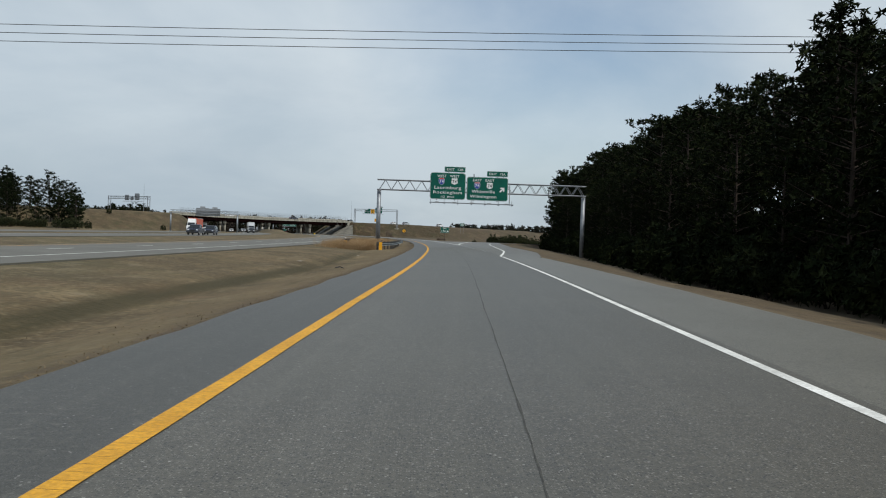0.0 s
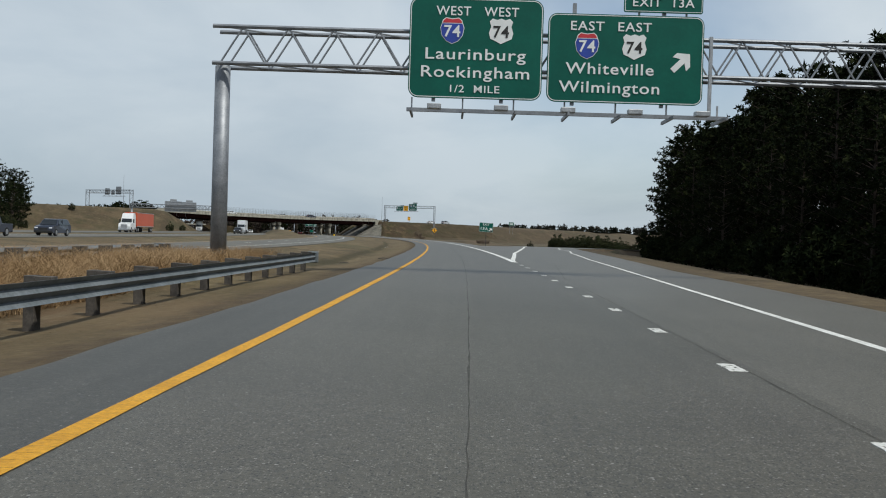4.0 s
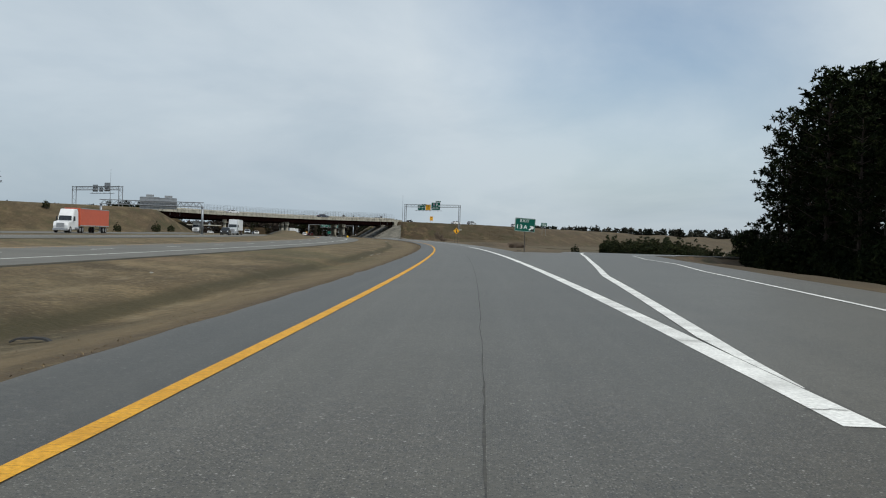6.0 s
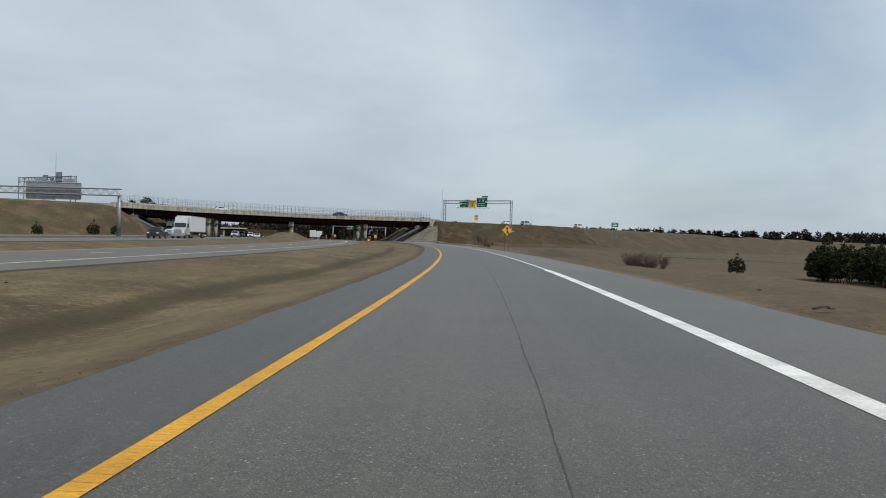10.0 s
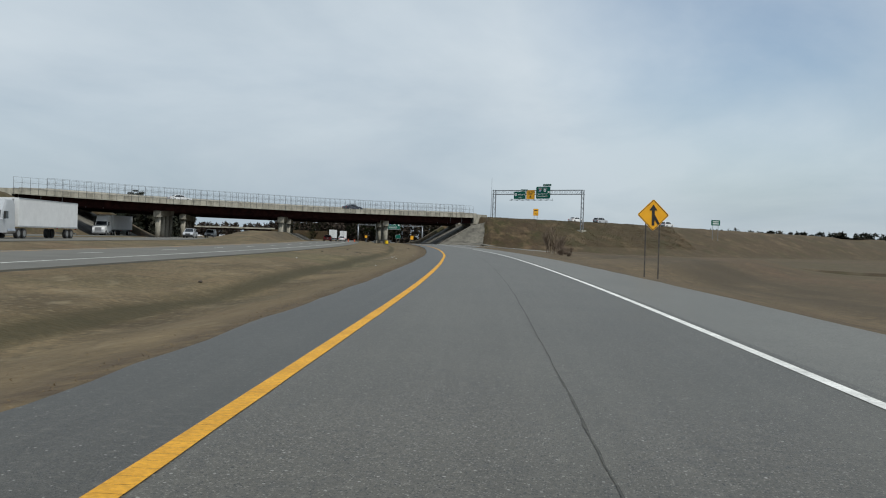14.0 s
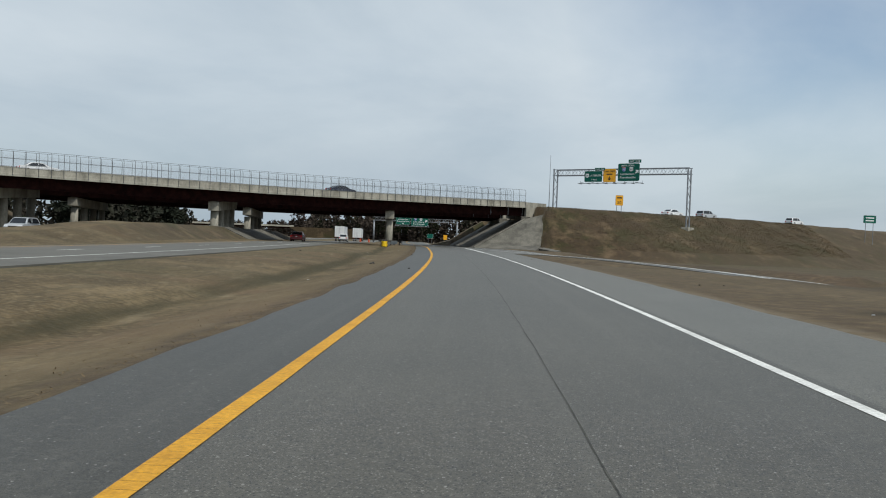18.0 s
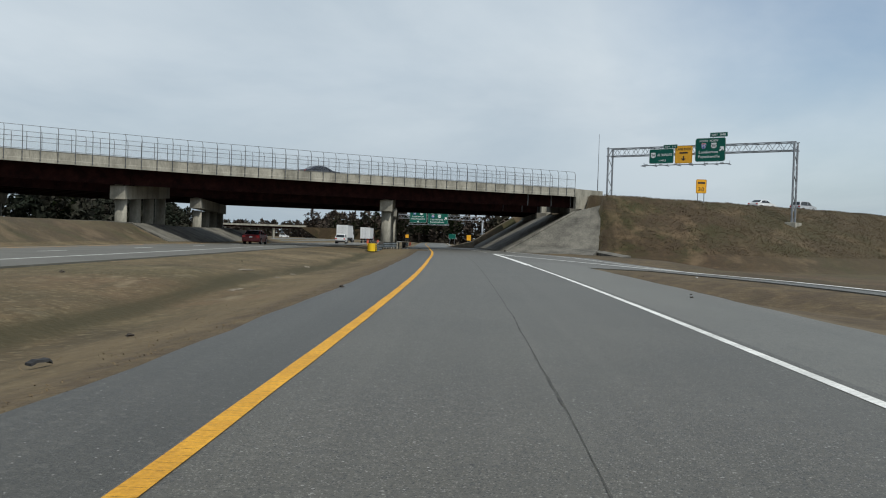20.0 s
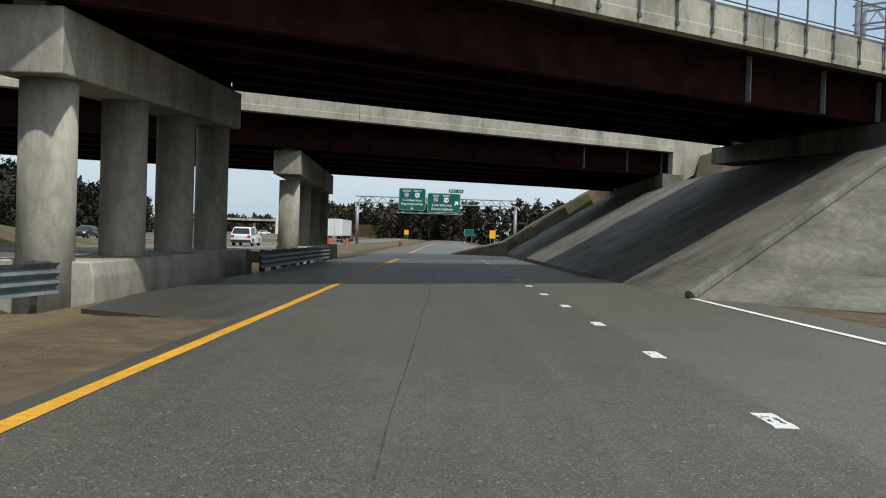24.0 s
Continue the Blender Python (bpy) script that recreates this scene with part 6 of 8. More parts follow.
def pine_parts(h, seed, bare=0.35, spread=0.2, limbs=34, blades=26, coarse=1.0):
    """A loblolly pine: tapered trunk, upswept limbs that each end in a cloud of needle tufts, some dead stubs."""
    rng = random.Random(seed)
    bm = bmesh.new()
    lean = Vector((rng.uniform(-0.3, 0.3), rng.uniform(-0.3, 0.3), 0)) * h * 0.05
    prev, segs = Vector((0, 0, -0.5)), 6
    r0 = 0.012 * h + 0.03
    for i in range(segs):
        u = (i + 1) / segs
        q = Vector((lean.x * u * u, lean.y * u * u, h * 0.96 * u))
        rod(bm, prev, q, r0 * (1 - 0.85 * i / segs), r0 * (1 - 0.85 * u), n=7, caps=False)
        prev = q
    for i in range(7):
        u, ang = rng.uniform(0.12, max(0.2, bare)), rng.uniform(0, 6.28)
        b = Vector((0, 0, h * u))
        rod(bm, b, b + Vector((math.cos(ang), math.sin(ang), 0.2)) * rng.uniform(0.4, 1.3), 0.03, 0.01, n=4, caps=False)
    verts, faces = [], []
    turn = 0.0
    for i in range(limbs):
        u = bare + (0.97 - bare) * ((i + rng.random()) / limbs) ** 0.9
        q = (u - bare) / (1 - bare)
        # a broad crown that rounds over at the top
        width = spread * h * min(1.0, 0.45 + 2.2 * q) * math.sqrt(max(0.03, 1 - q ** 2.6)) * rng.uniform(0.6, 1.12)
        turn += 2.4 + rng.uniform(-0.5, 0.5)
        base = Vector((lean.x * u * u, lean.y * u * u, h * u - 0.3 * width))
        tip = base + Vector((math.cos(turn) * width, math.sin(turn) * width, width * rng.uniform(0.2, 0.6)))
        rod(bm, base, tip, 0.012 * width + 0.02, 0.012, n=4, caps=False)
        puffs = max(4, round(3.6 * width / coarse))
        for k in range(puffs):
            f = 0.35 + 0.65 * (k + rng.random()) / puffs
            c = base.lerp(tip, f) + Vector((rng.gauss(0, 0.28), rng.gauss(0, 0.28), rng.uniform(-0.1, 0.45)))
            tuft(verts, faces, c, rng.uniform(0.26, 0.56) * coarse * (h / 16) ** 0.5, blades, rng, 0.7, 0.5)
    for k in range(12):
        tuft(verts, faces, Vector((lean.x + rng.gauss(0, 0.45), lean.y + rng.gauss(0, 0.45), h * rng.uniform(0.9, 0.99))), 0.42 * coarse, blades, rng, 0.8, 0.4)
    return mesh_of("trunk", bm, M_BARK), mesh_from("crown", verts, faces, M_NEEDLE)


PINES = [pine_parts(h, 11 + i, bare, sp, lim, bl) for i, (h, bare, sp, lim, bl) in enumerate(((17, 0.30, 0.19, 46, 12), (15, 0.16, 0.21, 54, 12), (19, 0.45, 0.17, 44, 12), (13, 0.08, 0.22, 54, 12), (16, 0.36, 0.20, 46, 12)))]
PINES += [pine_parts(h, 31 + i, bare, sp, 50, 12) for i, (h, bare, sp) in enumerate(((16, 0.40, 0.27), (17, 0.46, 0.24), (14, 0.34, 0.30)))]


PINES += [pine_parts(h, 51 + i, bare, sp, 34, 9, 1.7) for i, (h, bare, sp) in enumerate(((16, 0.22, 0.27), (17, 0.26, 0.25), (14, 0.14, 0.32)))]


def pine(x, y, kind, k, turn, label, group, z=None, category="pine tree"):
    tm, cm = PINES[kind]
    t = thing("pine_tree", label, category, Matrix.Translation((x, y, (ground_z(x, y) if z is None else z) - 0.05)) @ Matrix.Rotation(turn, 4, "Z") @ Matrix.Scale(k, 4), group)
    part("trunk", tm, None, t)
    part("crown", cm, None, t)
    return t


PINE_H = (17, 15, 19, 13, 16, 16, 17, 14, 16, 17, 14)
WOOD_EDGE = table([-40, 5, 20, 58, 74, 84, 96, 120, 140, 160, 186, 200], [14.5, 14.3, 15.0, 15.4, 18.2, 20.4, 21.4, 23.6, 25.6, 29.2, 32.8, 35.4])
WOOD_TOP = table([-40, 18, 32, 46, 60, 90, 142, 160, 172, 186, 194, 200], [1.26, 1.2, 1.02, 1.0, 1.06, 1.2, 1.24, 1.36, 1.46, 1.42, 1.2, 1.0])
rng = random.Random(5)
spots = []
for row, (back, s1, step, high) in enumerate(((2.6, 194, 4.6, 9.0), (5.6, 197, 4.8, 12.4), (9.8, 197, 5.4, 15.0), (15.5, 196, 8.0, 17.0))):
    s = -34
    while s < s1:
        spots.append((s + rng.uniform(-1.6, 1.6), back + rng.uniform(-1.2, 1.2), row, high))
        s += step * rng.uniform(0.8, 1.2)
for s, back, row, high in spots:
    o = at(s, WOOD_EDGE(s) + back)
    kind = rng.choice((1, 3) if row < 1 else (0, 1, 3) if row < 2 else (0, 1, 5, 7) if row < 3 else (2, 5, 6))
    high = max(high, float(np.interp(s, [130, 175], [0, 12.5])))
    k = high * WOOD_TOP(s) * rng.uniform(0.86, 1.07) / PINE_H[kind]
    pine(o.x, o.y, kind, k, rng.uniform(0, 6.28), "tall dark green pine in a dense roadside wood", "roadside pine wood")

# dark undergrowth along the foot of the wood
def shrub_mesh(seed, w, h, blades, mat, tufts=26, name="foliage"):
    r = random.Random(seed)
    verts, faces = [], []
    for _ in range(tufts):
        a, q = r.uniform(0, 6.28), math.sqrt(r.random())
        z = h * (0.12 + 0.8 * r.random() * (1 - 0.55 * q))
        tuft(verts, faces, Vector((math.cos(a) * q * w * 0.5, math.sin(a) * q * w * 0.5, z)), 0.125 * min(w, h) * r.uniform(0.7, 1.2), blades, r, 0.9, 0.4)
    return mesh_from(name, verts, faces, mat)


def stem_mesh(seed, h, count=7):
    r = random.Random(seed)
    bm = bmesh.new()
    for _ in range(count):
        a = r.uniform(0, 6.28)
        rod(bm, (r.uniform(-0.1, 0.1), r.uniform(-0.1, 0.1), -0.2), (math.cos(a) * h * 0.3, math.sin(a) * h * 0.3, h * r.uniform(0.5, 0.8)), 0.03, 0.01, n=5, caps=False)
    return mesh_of("stems", bm, M_BARK)


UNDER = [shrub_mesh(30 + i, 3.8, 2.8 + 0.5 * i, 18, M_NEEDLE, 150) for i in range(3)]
STEMS = [stem_mesh(60 + i, 2.2) for i in range(3)]
s = -30
while s < 200:
    d = WOOD_EDGE(s) + rng.uniform(0.4, 1.8)
    o = at(s, d)
    k = rng.randrange(3)
    t = thing("undergrowth_shrub", "dark evergreen shrub at the foot of the pine wood", "shrub", Matrix.Translation((o.x, o.y, ground_z(o.x, o.y) - 0.05)) @ Matrix.Rotation(rng.uniform(0, 6), 4, "Z") @ Matrix.Scale(rng.uniform(0.7, 1.3), 4), "undergrowth shrubs")
    part("foliage", UNDER[k], None, t)
    tagged(part("stems", STEMS[k], None, t, "thin dark stems"), kind="stuff")
    s += rng.uniform(2.6, 3.6)
s = -30
while s < 198:
    # taller thicket inside the wood
    o = at(s, WOOD_EDGE(s) + rng.uniform(6.0, 9.0))
    k = rng.randrange(3)
    t = thing("undergrowth_shrub", "tall dark evergreen thicket inside the pine wood", "shrub", Matrix.Translation((o.x, o.y, ground_z(o.x, o.y) - 0.05)) @ Matrix.Rotation(rng.uniform(0, 6), 4, "Z") @ Matrix.Scale(rng.uniform(1.5, 2.1), 4), "undergrowth shrubs")
    part("foliage", UNDER[k], None, t)
    tagged(part("stems", STEMS[k], None, t, "thin dark stems"), kind="stuff")
    s += rng.uniform(4.0, 5.5)

# pine grove across the highway
for i in range(60):
    y = 298 + rng.uniform(0, 46)
    x = -119 - (y - 300) * 0.39 - rng.uniform(2, 52)
    pine(x, y, rng.choice((8, 10, 10)), rng.uniform(0.74, 0.98), rng.uniform(0, 6.28), "tall broad-crowned pine in a grove across the highway", "pine grove across the highway")

# young junipers in the field
JUN = [shrub_mesh(80 + i, 2.7, 4.2, 18, M_JUNIPER, 150) for i in range(3)]
JSTEM = [stem_mesh(90 + i, 3.6, 4) for i in range(3)]


def juniper(x, y, k, label="olive-green young juniper standing in dry grass", group="field junipers"):
    i = rng.randrange(3)
    t = thing("juniper", label, "shrub", Matrix.Translation((x, y, ground_z(x, y) - 0.05)) @ Matrix.Rotation(rng.uniform(0, 6), 4, "Z") @ Matrix.Scale(k, 4), group)
    part("foliage", JUN[i], None, t)
    tagged(part("stems", JSTEM[i], None, t, "thin dark stems"), kind="stuff")


for i in range(70):
    u = rng.random() ** 0.8
    back = rng.uniform(0, 6)
    juniper(17.5 + 11 * u + back * 0.8 + rng.uniform(-0.8, 0.8), 253 - 25 * u + back * 0.6 + rng.uniform(-1, 1), rng.uniform(0.72, 1.05))
for i in range(16):
    juniper(30 + rng.uniform(0, 16), 226 + rng.uniform(0, 9), rng.uniform(0.5, 0.85))
juniper(17.2, 258.5, 0.55)
for x, y, k in ((-95, 352, 0.95), (-92, 356, 0.75), (-104, 346, 0.8), (-128, 352, 0.8), (-118, 372, 0.6)):
    juniper(x, y, k, "dark juniper at the foot of the far embankment", "embankment junipers")


for i in range(48):
    y = 288 + rng.uniform(0, 10)
    juniper(-112 - (y - 288) * 0.39 - rng.uniform(0, 44) ** 1.0, y, rng.uniform(0.75, 1.35), "brushy olive shrub at the foot of a pine grove", "grove shrubs")


# bare roadside bushes
def bare_bush(seed, h, stems=9, depths=5, open_=0.4):
    """Stems that fork again and again into fine upward twigs."""
    r = random.Random(seed)
    bm = bmesh.new()

    def grow(p, v, length, rad, depth):
        q = p + v * length
        rod(bm, p, q, rad, rad * 0.7, n=5 if depth < 2 else 3, caps=False)
        if depth >= depths:
            return
        for _ in range(3 if depth else 4):
            w = (v + Vector((r.gauss(0, open_), r.gauss(0, open_), r.gauss(0.18, 0.2)))).normalized()
            grow(p.lerp(q, r.uniform(0.5, 1.0)), w, length * r.uniform(0.55, 0.82), rad * 0.58, depth + 1)

    for _ in range(stems):
        a = r.uniform(0, 6.28)
        v = Vector((math.cos(a) * r.uniform(0.05, 0.4), math.sin(a) * r.uniform(0.05, 0.4), 1)).normalized()
        grow(Vector((r.gauss(0, 0.1 * h / 3), r.gauss(0, 0.1 * h / 3), -0.2)), v, h * r.uniform(0.24, 0.36), 0.013 * h, 0)
    return mesh_of("branches", bm, M_TWIG)


BUSH = [bare_bush(120, 3.6, 4, 5, 0.33), bare_bush(121, 2.2, 5, 4, 0.38), bare_bush(122, 1.3, 7, 4), bare_bush(123, 1.1, 12, 4, 0.5)]
for s, d, i, k in ((341.4, 11.6, 0, 1.0), (341.0, 12.2, 1, 1.15), (338.6, 12.3, 0, 0.8), (337.8, 12.3, 1, 0.95), (337.0, 12.6, 3, 1.2), (335.4, 11.9, 3, 1.1), (333.4, 11.8, 2, 1.1), (332.2, 12.2, 3, 0.9), (341.4, 13.4, 3, 1.2), (346.0, 14.9, 2, 1.0), (232, 13, 3, 1.9), (233.5, 14.0, 3, 2.0), (235, 14.5, 3, 2.1), (236.2, 13.4, 3, 1.7), (229, 14, 2, 1.4), (230.5, 13.6, 3, 1.7)):
    o = at(s, d)
    t = lone("bare_bush", BUSH[i], None, "leafless brown bush on the road bank", "bush", Matrix.Translation((o.x, o.y, ground_z(o.x, o.y))) @ Matrix.Rotation(s, 4, "Z") @ Matrix.Scale(k, 4), "bare bushes")


# golden tall grass behind the guardrail
def blades(name, spots, h, mat, seed, label, lean=0.25, w=0.02, per=1):
    r = random.Random(seed)
    verts, faces = [], []
    for p in spots:
        for _ in range(per):
            a = r.uniform(0, 6.28)
            hh = h * r.uniform(0.55, 1.15)
            side = Vector((math.cos(a), math.sin(a), 0)) * w
            b = p + Vector((r.gauss(0, 0.06), r.gauss(0, 0.06), -0.03))
            mid = b + Vector((r.gauss(0, lean * hh * 0.35), r.gauss(0, lean * hh * 0.35), hh * 0.6))
            tip = mid + Vector((r.gauss(0, lean * hh * 0.7), r.gauss(0, lean * hh * 0.7), hh * 0.4))
            k = len(verts)
            verts += [b - side, b + side, mid + side * 0.8, mid - side * 0.8, tip]
            faces += [(k, k + 1, k + 2, k + 3), (k + 3, k + 2, k + 4)]
    ob = new(name, mesh_from(name, verts, faces, mat))
    return tagged(ob, label, "grass", kind="stuff")


spots = []
for _ in range(16000):
    s = rng.uniform(60, 93)
    d = -4.9 - abs(rng.gauss(0, 2.0))
    if d < -10.3:
        continue
    o = at(s, d)
    spots.append(Vector((o.x, o.y, ground_z(o.x, o.y, s, d))))
blades("tall_grass", spots, 0.85, M_TALLGRASS, 3, "tall golden dry grass behind the guardrail", lean=0.75, w=0.006, per=3)


# ---- far woods as ragged banks of clumps ----
def wood_bank(name, pts, h, depth, mat, seed, label, step=9.0, clump=5.0):
    r = random.Random(seed)
    verts, faces = [], []
    for (x0, y0), (x1, y1) in zip(pts, pts[1:]):
        L = math.hypot(x1 - x0, y1 - y0)
        n = max(1, int(L / step))
        for i in range(n):
            for _ in range(5):
                u = (i + r.random()) / n
                x, y = x0 + (x1 - x0) * u + r.uniform(-depth, depth), y0 + (y1 - y0) * u + r.uniform(-depth, depth)
                top = h * r.uniform(0.6, 1.1)
                z = -2.0
                while z < top:
                    tuft(verts, faces, Vector((x + r.gauss(0, 1), y + r.gauss(0, 1), z)), clump * r.uniform(0.5, 0.85), 15, r, 0.9, 0.5, False)
                    z += clump * 0.62
    ob = new(name, mesh_from(name, verts, faces, mat))
    return tagged(ob, label, "woods", kind="stuff")


wood_bank("far_woods_east", [(60, 1250), (260, 1150), (520, 1050), (800, 820), (1000, 560)], 18, 10, M_FARWOOD, 7, "dark pine woods along the far horizon", 4.5, 5.0)
wood_bank("far_woods_west", [(-900, 700), (-600, 760), (-380, 700), (-330, 680)], 13, 12, M_FARWOOD, 8, "dark woods beyond the highway", 6, 4)
wood_bank("woods_beyond", [(-420, 1010), (-330, 960), (-235, 900)], 9, 10, M_BROWNWOOD, 9, "low dark woods beyond the bridges", 6, 3.2)
wood_bank("woods_highway_edge", [(-250, 512), (-168, 545), (-190, 610), (-228, 680), (-264, 753)], 11, 8, M_FARWOOD, 11, "dark undergrowth and trees beyond the highway", 4, 2.6)
wood_bank("woods_roadside", [(-232, 860), (-170, 800), (-125, 770), (-60, 735)], 13, 12, M_BROWNWOOD, 10, "bare brown woods with some pines beyond the bridges", 5, 3.2)
for i in range(56):
    u = rng.random()
    x, y = -60 - 150 * u, 720 + 105 * u + rng.uniform(-20, 20)
    pine(x, y, rng.choice((8, 9, 10)), rng.uniform(0.6, 0.95), rng.uniform(0, 6.28), "dark pine at the edge of the far woods", "pines beyond the bridges", z=-1.5)
for i in range(64):
    u = rng.random()
    pine(-166 - 92 * u - rng.uniform(0, 22), 548 + 200 * u + rng.uniform(-8, 8), rng.choice((8, 9, 10)), rng.uniform(0.85, 1.12), rng.uniform(0, 6.28), "dark pine at the edge of woods beyond the highway", "pines beyond the highway", z=-1.0)
for i in range(12):
    o = at(548 + rng.uniform(-12, 30), 17 + rng.uniform(0, 14))
    if bank_z(o.x, o.y) > 0.5:
        continue
    pine(o.x, o.y, rng.choice((1, 3)), rng.uniform(0.35, 0.5), rng.uniform(0, 6.28), "young pine beside the road beyond the bridges", "young pines beyond the bridges")
# ---- guardrails ----
def w_profile(h=0.31, depth=0.083, waves=2):
    """Outline of a corrugated beam in (offset, z), front side then back."""
    front = []
    n = waves * 4
    for i in range(n + 1):
        u = i / n
        front.append((depth * 0.5 * (1 - math.cos(2 * math.pi * waves * u)), h * (u - 0.5)))
    return front + [(x + 0.012, z) for x, z in reversed(front)]


def beam(s0, s1, d, z, h, waves, face, step=1.905):
    """One length of corrugated beam along the road; face +1 bulges to the right."""
    f = d if callable(d) else (lambda s: d)
    prof = w_profile(h, 0.083, waves)
    bm = bmesh.new()
    n = max(1, round((s1 - s0) / step))
    rows = []
    for i in range(n + 1):
        s = s0 + (s1 - s0) * i / n
        rows.append([bm.verts.new(at(s, f(s) + face * (0.083 - x), z + zz)) for x, zz in prof])
    m = len(prof)
    for a, b in zip(rows, rows[1:]):
        for i in range(m):
            bm.faces.new((a[i], a[(i + 1) % m], b[(i + 1) % m], b[i]))
    bm.faces.new(rows[0])
    bm.faces.new(rows[-1][::-1])
    bmesh.ops.recalc_face_normals(bm, faces=bm.faces)
    return bm


def guardrail(s0, s1, d, face, label, ztop=0.74, group="roadside guardrails", end=True, deep=0.31, waves=2):
    f = d if callable(d) else (lambda s: d)
    t = thing("guardrail", label, "guardrail", group=group)
    n = max(1, round((s1 - s0) / 7.62))
    for i in range(n):
        a, b = s0 + (s1 - s0) * i / n, s0 + (s1 - s0) * (i + 1) / n
        part("beam", beam(a + 0.01, b + 0.12, d, ztop - deep / 2, deep, waves, face), M_RAIL, t)
    k = max(1, round((s1 - s0) / 1.905))
    for i in range(k + 1):
        s = s0 + (s1 - s0) * i / k
        dd = f(s) - face * 0.02
        g = ground_z(*at(s, dd)[:2]) - zr(s)
        p = part("post", boxed(-0.075, 0.075, -0.10, 0.10, g - 0.3, ztop + 0.03, bevel=0.008, m=on_road(s, dd - face * 0.33)), M_POST, t, "dark weathered post")
        part("block", boxed(-0.11, 0.11, -0.10, 0.10, ztop - 0.33, ztop + 0.02, bevel=0.008, m=on_road(s, dd - face * 0.14)), M_POST, p)
        if i % 4 == 1:
            part("reflector", boxed(-0.01, 0.01, -0.05, 0.0, ztop - 0.18, ztop - 0.10, m=on_road(s, f(s) + face * 0.02)), M_SIGN_YELLOW, p, "small yellow reflector")
    if end:
        bm = boxed(-0.2, 0.16, -0.05, 0.07, ztop - 0.36, ztop + 0.04, bevel=0.03, m=on_road(s1 + 0.1, f(s1)))
        part("end_shoe", bm, M_RAIL, t)
    return t


guardrail(58.5, 91.0, table([58, 66, 92], [-4.2, -3.3, -3.05]), 1, "weathered galvanised guardrail before tall golden grass", ztop=0.51)
guardrail(66.0, 93.0, table([66, 74, 98], [-8.0, -8.9, -9.3]), -1, "galvanised guardrail on the highway verge", ztop=0.6)
for s, d in ((58.2, -4.2), (65.6, -7.95)):
    o = at(s, d)
    lone("end_marker", boxed(-0.14, 0.14, -0.03, 0.03, -0.6, 0.5, bevel=0.01), M_SIGN_YELLOW, "yellow end marker before a guardrail", "road marker", on_road(s, d), "guardrail end markers")
guardrail(444.2, 453.8, table([438, 444, 454], [-5.1, -4.72, -3.75]), 1, "galvanised guardrail running into the crash wall", group="bridge guardrails", end=False, ztop=0.66, deep=0.5, waves=3)
guardrail(440.0, 455.5, table([438, 456], [-5.4, -6.6]), -1, "galvanised guardrail on the highway side of the pier", group="bridge guardrails", end=False)
guardrail(466.0, 481.5, -3.0, 1, "galvanised guardrail between two crash walls", group="bridge guardrails", end=False, ztop=0.66, deep=0.5, waves=3)


def attenuator():
    t = thing("crash_cushion", "yellow rounded crash cushion nose with stacked grey beams", "crash cushion")
    S, D = 438.6, -5.45
    g = ground_z(*at(S, D)[:2]) - zr(S)
    bm = bmesh.new()
    out = []
    for i in range(13):
        a = math.pi + math.pi * i / 12
        out.append((0.33 * math.cos(a), 0.33 * math.sin(a)))
    out += [(0.33, 0.4), (-0.33, 0.4)]
    lo = [bm.verts.new((x, y, 0.09)) for x, y in out]
    hi = [bm.verts.new((x, y, 0.78)) for x, y in out]
    k = len(out)
    for i in range(k):
        bm.faces.new((lo[i], lo[(i + 1) % k], hi[(i + 1) % k], hi[i]))
    bm.faces.new(hi)
    bm.faces.new(lo[::-1])
    bmesh.ops.recalc_face_normals(bm, faces=bm.faces)
    bmesh.ops.transform(bm, matrix=on_road(S, D, g), verts=bm.verts)
    part("nose", bm, M_SAFETY, t, "bright yellow plastic nose")
    part("skid", boxed(-0.26, 0.26, -0.2, 4.6, -0.08, 0.10, m=on_road(S, D, g)), M_BLACK, t)
    for face, d in ((1, table([438, 445], [D + 0.33, D + 0.75])), (-1, table([438, 445], [D - 0.33, D - 0.4]))):
        for z in (g + 0.27, g + 0.61):
            for a, b in ((S + 0.35, 440.6), (440.55, 442.2), (442.15, 444.4)):
                part("side_beam", beam(a, b if z > g + 0.5 else min(b, 443.2), d, z, 0.31, 2, face, 0.6), M_RAIL, t)
        for q in range(4):
            part("yellow_tab", boxed(-0.03, 0.03, -0.10, 0.06, g + 0.15 + q * 0.17, g + 0.25 + q * 0.17, m=on_road(S + 0.32, d(S) + face * 0.05)), M_SAFETY, t)
    for s in (440.4, 442.0, 443.8):
        part("diaphragm", boxed(-0.34, 0.34, -0.05, 0.05, -0.02, 0.74, m=on_road(s, D, g)), M_RAIL, t)
    return t


M_SAFETY = material("safety_yellow_plastic", [(0.72, 0.46, 0.004), (0.82, 0.54, 0.008)], scale=2, rough=0.5, fine=(9, 0.08))
attenuator()


# ---- small things on the verge and the road ----
def slab_patch(name, s, d, w, l, mat, label, z=0.004, turn=0.0, seed=0):
    r = random.Random(seed)
    bm = bmesh.new()
    pts = []
    for i in range(16):
        a = 2 * math.pi * i / 16
        q = max(abs(math.cos(a)), abs(math.sin(a)))
        pts.append(bm.verts.new((w / 2 * math.cos(a) / q * r.uniform(0.93, 1.04), l / 2 * math.sin(a) / q * r.uniform(0.9, 1.05), z)))
    bm.faces.new(pts)
    return lone(name, bm, mat, label, "road patch", on_road(s, d) @ Matrix.Rotation(turn, 4, "Z"), kind="structure")


